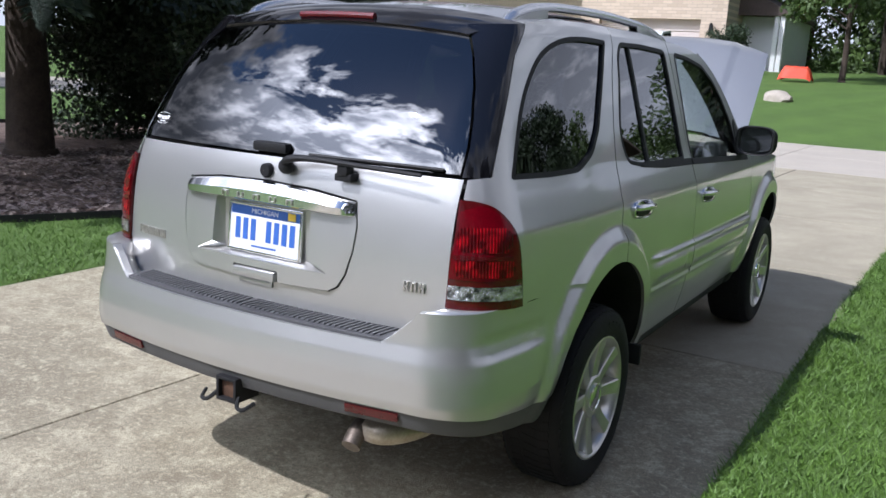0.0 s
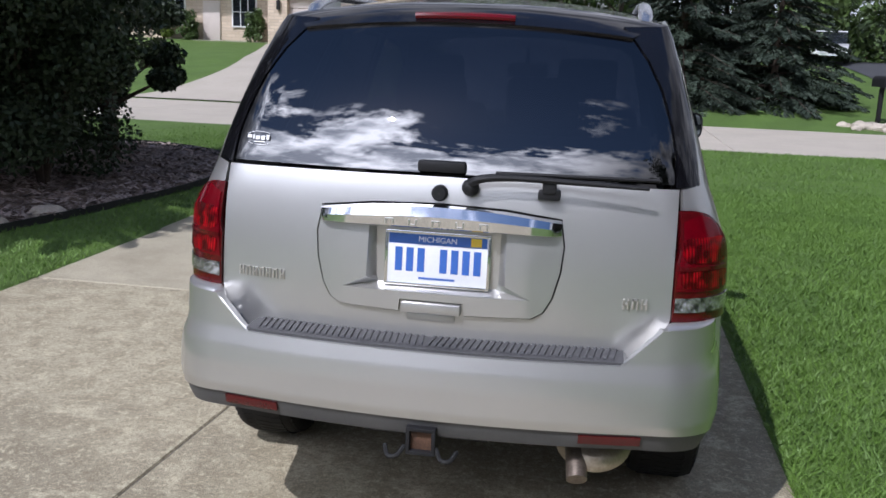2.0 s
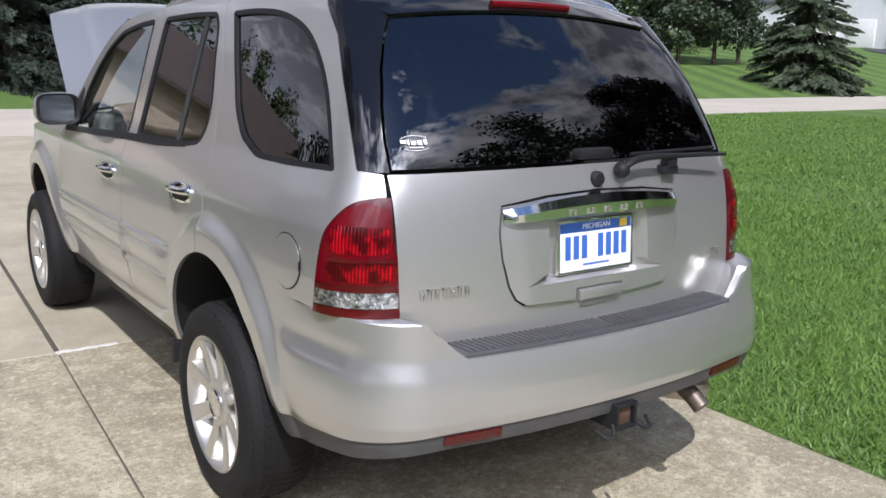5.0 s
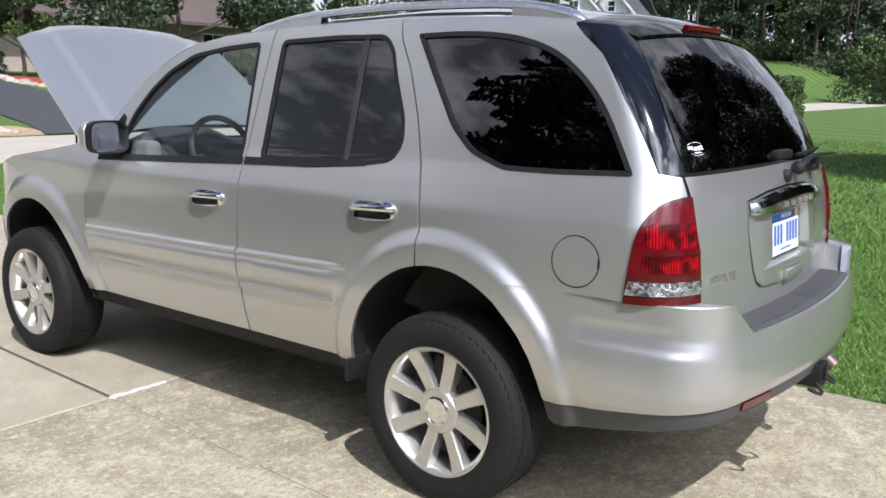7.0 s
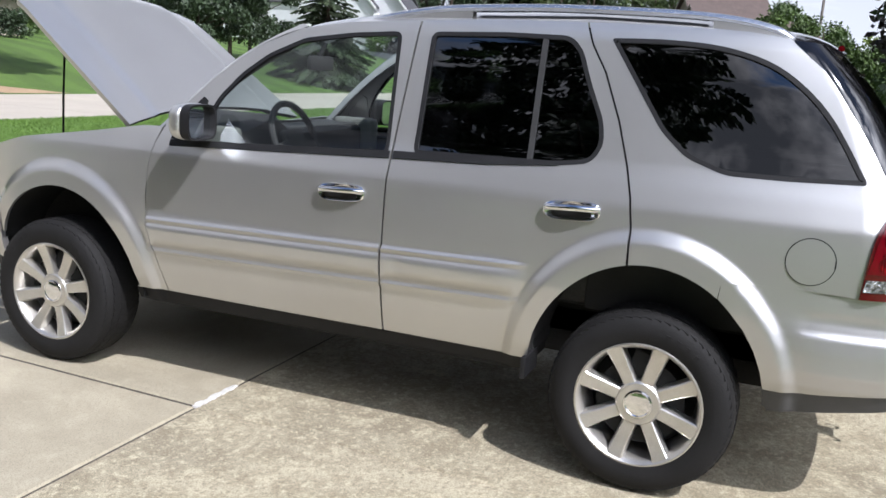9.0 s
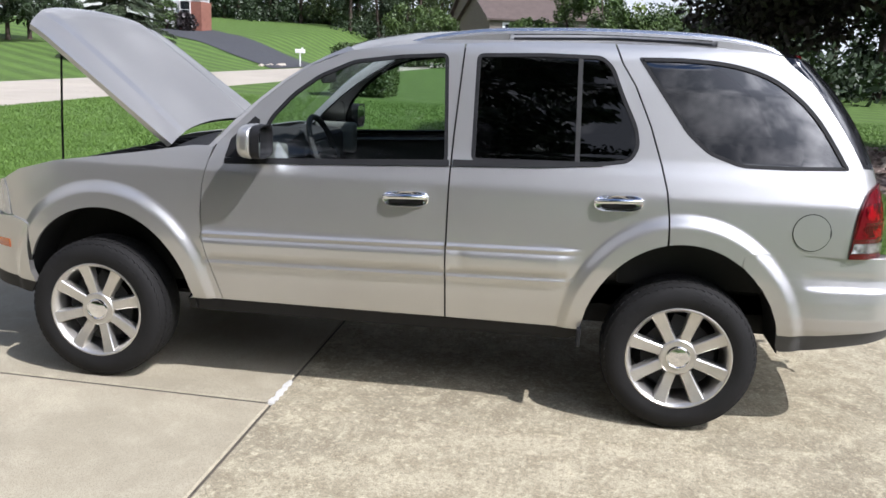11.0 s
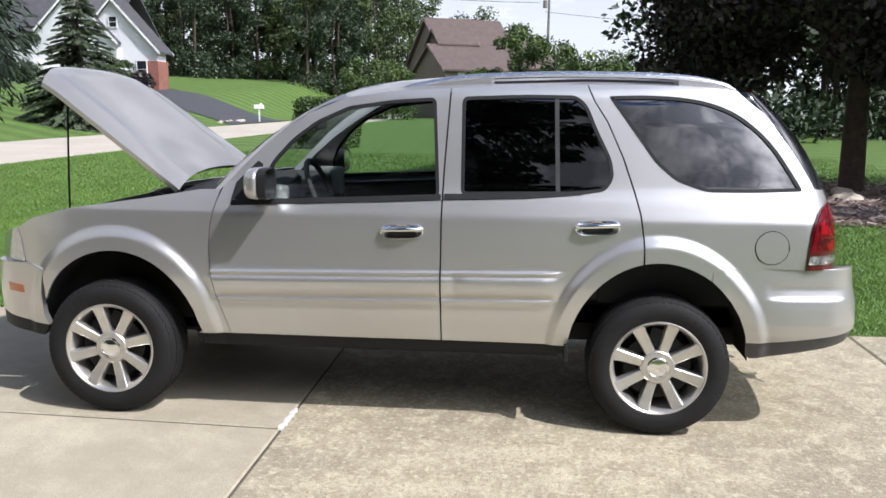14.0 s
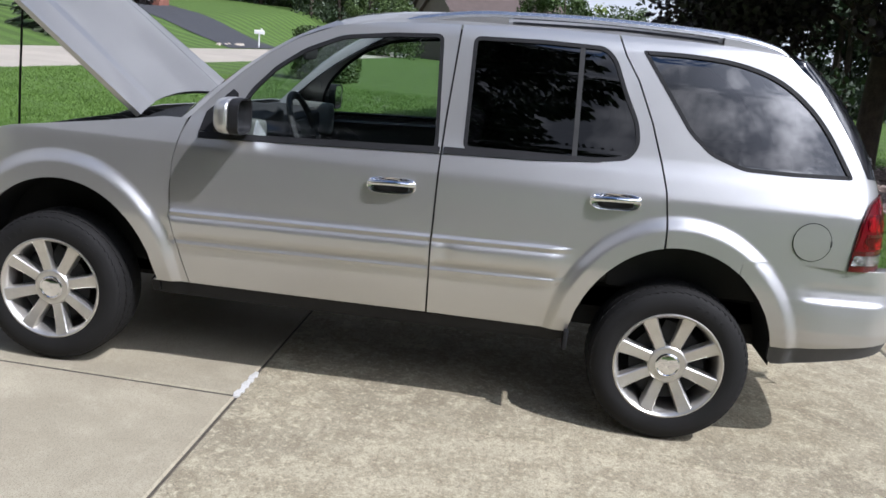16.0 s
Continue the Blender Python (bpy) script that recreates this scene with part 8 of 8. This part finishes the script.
# pale house beyond the spruces
ph = thing("pale_house", "pale house glimpsed between the spruces and woods", "house")
bm = bmesh.new()
box(bm, (-5.5, 66, 2.0), (2.6, 74, 8.4))
part("wall", bm, SIDING, ph, smooth=False)
gable_roof(ph, -5.5, 2.6, 70, 4.2, 8.3, 11.0, "x", ROOFG, 0.4)
window_unit(ph, 1.5, 5.4, 0.9, 1.3, 65.96, "y", 2)
window_unit(ph, -2.0, 5.4, 0.9, 1.3, 65.96, "y", 2)
ph2 = thing("ranch_house", "low beige house behind shrubs and red mulch", "house")
bm = bmesh.new()
box(bm, (17.0, 42.5, 1.2), (36, 50, 4.9))
part("wall", bm, BEIGE, ph2, smooth=False)
gable_roof(ph2, 17.0, 36, 46.2, 4.6, 4.8, 7.4, "x", ROOFB, 0.5)
for x in (21.0, 26.0, 31.0):
    window_unit(ph2, x, 2.9, 1.4, 1.2, 42.46, "y", 2)

for k in range(9):
    shrub("evergreen_shrub", 19.6 + 1.7 * k, 40.2 + 0.3 * (k % 2), 1.15 + 0.15 * (k % 3), 1.05, 3000, 0.08, LEAF if k % 3 == 1 else DARKLEAF, "low green shrub in the hedge before the low beige house", 120 + k, group="hedge before the low house")
for k, (x, y, h, r) in enumerate(((40.0, 33.0, 7.0, 2.7), (44.0, 33.6, 8.0, 3.0), (48.0, 34.8, 8.4, 3.1))):
    broadleaf("young_tree", x, y, h, r, 0.15, 0.9, 14000, 0.12, DARKLEAF, "dark leafy tree on the lawn across the street", 140 + k, 36, group="trees across the street")
# utility pole and wires
pole = thing("utility_pole", "weathered grey utility pole with a transformer", "pole")
pole.location = (100, -0.8, rise(100, -0.8))
bm = bmesh.new()
tube(bm, [(0, 0, 0), (0, -0.05, 7), (0, -0.12, 15.5)], 0.20, 10, 0.13)
part("post", bm, POLEM, pole)
bm = bmesh.new()
box(bm, (-0.08, -1.3, 14.6), (0.08, 1.3, 14.75))
lathe(bm, [(0, 0.02), (0, 0.26), (0.8, 0.26), (0.85, 0.02)], 14, "z", Matrix.Translation((-0.35, 0.35, 12.4)))
part("crossarm", bm, POLEM, pole)
for k, (a, b, sag) in enumerate((((100, -1.6, 14.5), (60, 62, 19.0), 1.6), ((100, 0.2, 13.0), (58, 62, 17.0), 1.8), ((100, -1.6, 14.5), (118, -60, 14), 1.2), ((100, -0.5, 12.0), (118, -62, 11.5), 1.2))):
    bm = bmesh.new()
    tube(bm, [Vector(a).lerp(Vector(b), i / 16) - Vector((0, 0, sag * 4 * (i / 16) * (1 - i / 16))) for i in range(17)], 0.028, 5)
    w = part("overhead_wire", bm, WIRE, None)
    tagged(w, "thin black overhead wire strung from the pole", "wire", "overhead wires")


# woods
def woods(name, spots, material, label, seed, leaf=0.32, per=900):
    """A belt of far trees: trunks and clumped crowns in one mass."""
    rnd = np.random.RandomState(seed)
    bm = bmesh.new()
    vs = []
    for x, y, h, r in spots:
        z = rise(x, y)
        tube(bm, [(x, y, z - 0.2), (x + rnd.randn() * 0.2, y + rnd.randn() * 0.2, z + h * 0.5), (x + rnd.randn() * 0.4, y + rnd.randn() * 0.4, z + h * 0.88)], 0.10 + h * 0.010, 6, 0.04)
        k = 22
        cs, rs = [], []
        base = 0.16 + 0.16 * rnd.rand()
        for _ in range(k):
            f = rnd.rand()
            a, q = rnd.rand() * 6.283, r * math.sqrt(max(0.06, 1 - ((f - 0.42) / 0.62) ** 2)) * (0.3 + 0.7 * math.sqrt(rnd.rand()))
            cs.append((x + math.cos(a) * q, y + math.sin(a) * q, z + h * (base + (1 - base) * f)))
            rs.append(r * (0.24 + 0.2 * rnd.rand()))
        for _ in range(5):
            a, q = rnd.rand() * 6.283, r * (0.4 + 0.9 * rnd.rand())
            cs.append((x + math.cos(a) * q, y + math.sin(a) * q, rise(x, y) + 0.6 + 1.4 * rnd.rand()))
            rs.append(1.3 + 0.8 * rnd.rand())
        vs.append(leaf_cloud(cs, rs, [per // k] * (k + 5), leaf, rnd, 0.85, 0.3))
    t = thing(name, label, "woods", kind="stuff")
    part("trunks", bm, BARK, t)
    quads("foliage", np.concatenate(vs), material, t)
    return t


rs = np.random.RandomState(77)
belt = lambda x0, y0, x1, y1, n, h, r: [(x0 + (x1 - x0) * (k + rs.rand() * 0.8) / n + rs.randn() * 2.0, y0 + (y1 - y0) * (k + rs.rand() * 0.8) / n + rs.randn() * 2.0, h * (0.75 + 0.45 * rs.rand()), r * (0.8 + 0.4 * rs.rand())) for k in range(n)]
woods("far_woods", belt(112, 58, 118, 20, 20, 17, 4.2) + belt(124, 60, 132, 14, 18, 19, 5), WOODM, "tall mixed green woods beyond the striped lawn", 1, 0.21, 3600)
woods("far_woods", belt(104, 50, 109, 22, 9, 13, 3.2), DARKLEAF, "dark trees at the edge of the far woods", 2, 0.20, 3600)
woods("far_woods", belt(120, 12, 117, 2, 6, 12, 4.0) + belt(116, -1, 112, -14, 7, 7.0, 3.6), LEAF, "green trees round the brown-roofed house", 3, 0.2, 3000)
woods("far_woods", belt(130, -4, 120, -26, 8, 9, 4.0), LEAFY, "light green trees in the distance", 4)
woods("far_woods", belt(34, -7, 70, -34, 16, 13, 3.6) + belt(46, -24, 24, -34, 8, 13, 3.6), DARKLEAF, "shaded woods beyond the maple", 5, 0.19, 4000)
woods("far_woods", belt(-34, 58, 4, 58, 13, 13, 4.2) + belt(-46, 66, 10, 66, 13, 13, 4.6) + belt(14, 66, 60, 64, 11, 9, 4.0), LEAF, "green woods behind the houses opposite", 6, 0.2, 2600)
woods("far_woods", belt(4, 47, 13, 47, 4, 8, 2.8) + belt(22, 55, 60, 50, 10, 8.5, 3.6), LEAF, "green trees behind the low pale house", 7, 0.2, 2600)
woods("far_woods", belt(-30, 14, -52, -6, 10, 12, 4.4), DARKLEAF, "dark trees along the neighbouring plot", 8, 0.20, 2600)
woods("far_woods", belt(-34, -8, -30, -46, 12, 11, 4.4) + belt(-24, -50, 30, -50, 14, 12, 4.5), LEAF, "trees round the plot behind the driveway", 9, 0.20, 2600)
woods("far_woods", [(73, 5.2, 4.4, 1.8), (75, 1.6, 8.2, 2.8), (74, -1.2, 7.6, 2.8), (77, -4.6, 5.2, 2.3), (79, -7.4, 5.0, 2.4), (80, 14.0, 5.0, 2.4), (84, 17.5, 6.0, 2.4)], LEAF, "leafy green trees in front of the brown-roofed house", 10, 0.14, 6000)
broadleaf("shade_tree", 8.5, -11.5, 11.5, 4.6, 0.26, 2.6, 9000, 0.16, DARKLEAF, "tall leafy shade tree on the lawn", 95, 50)
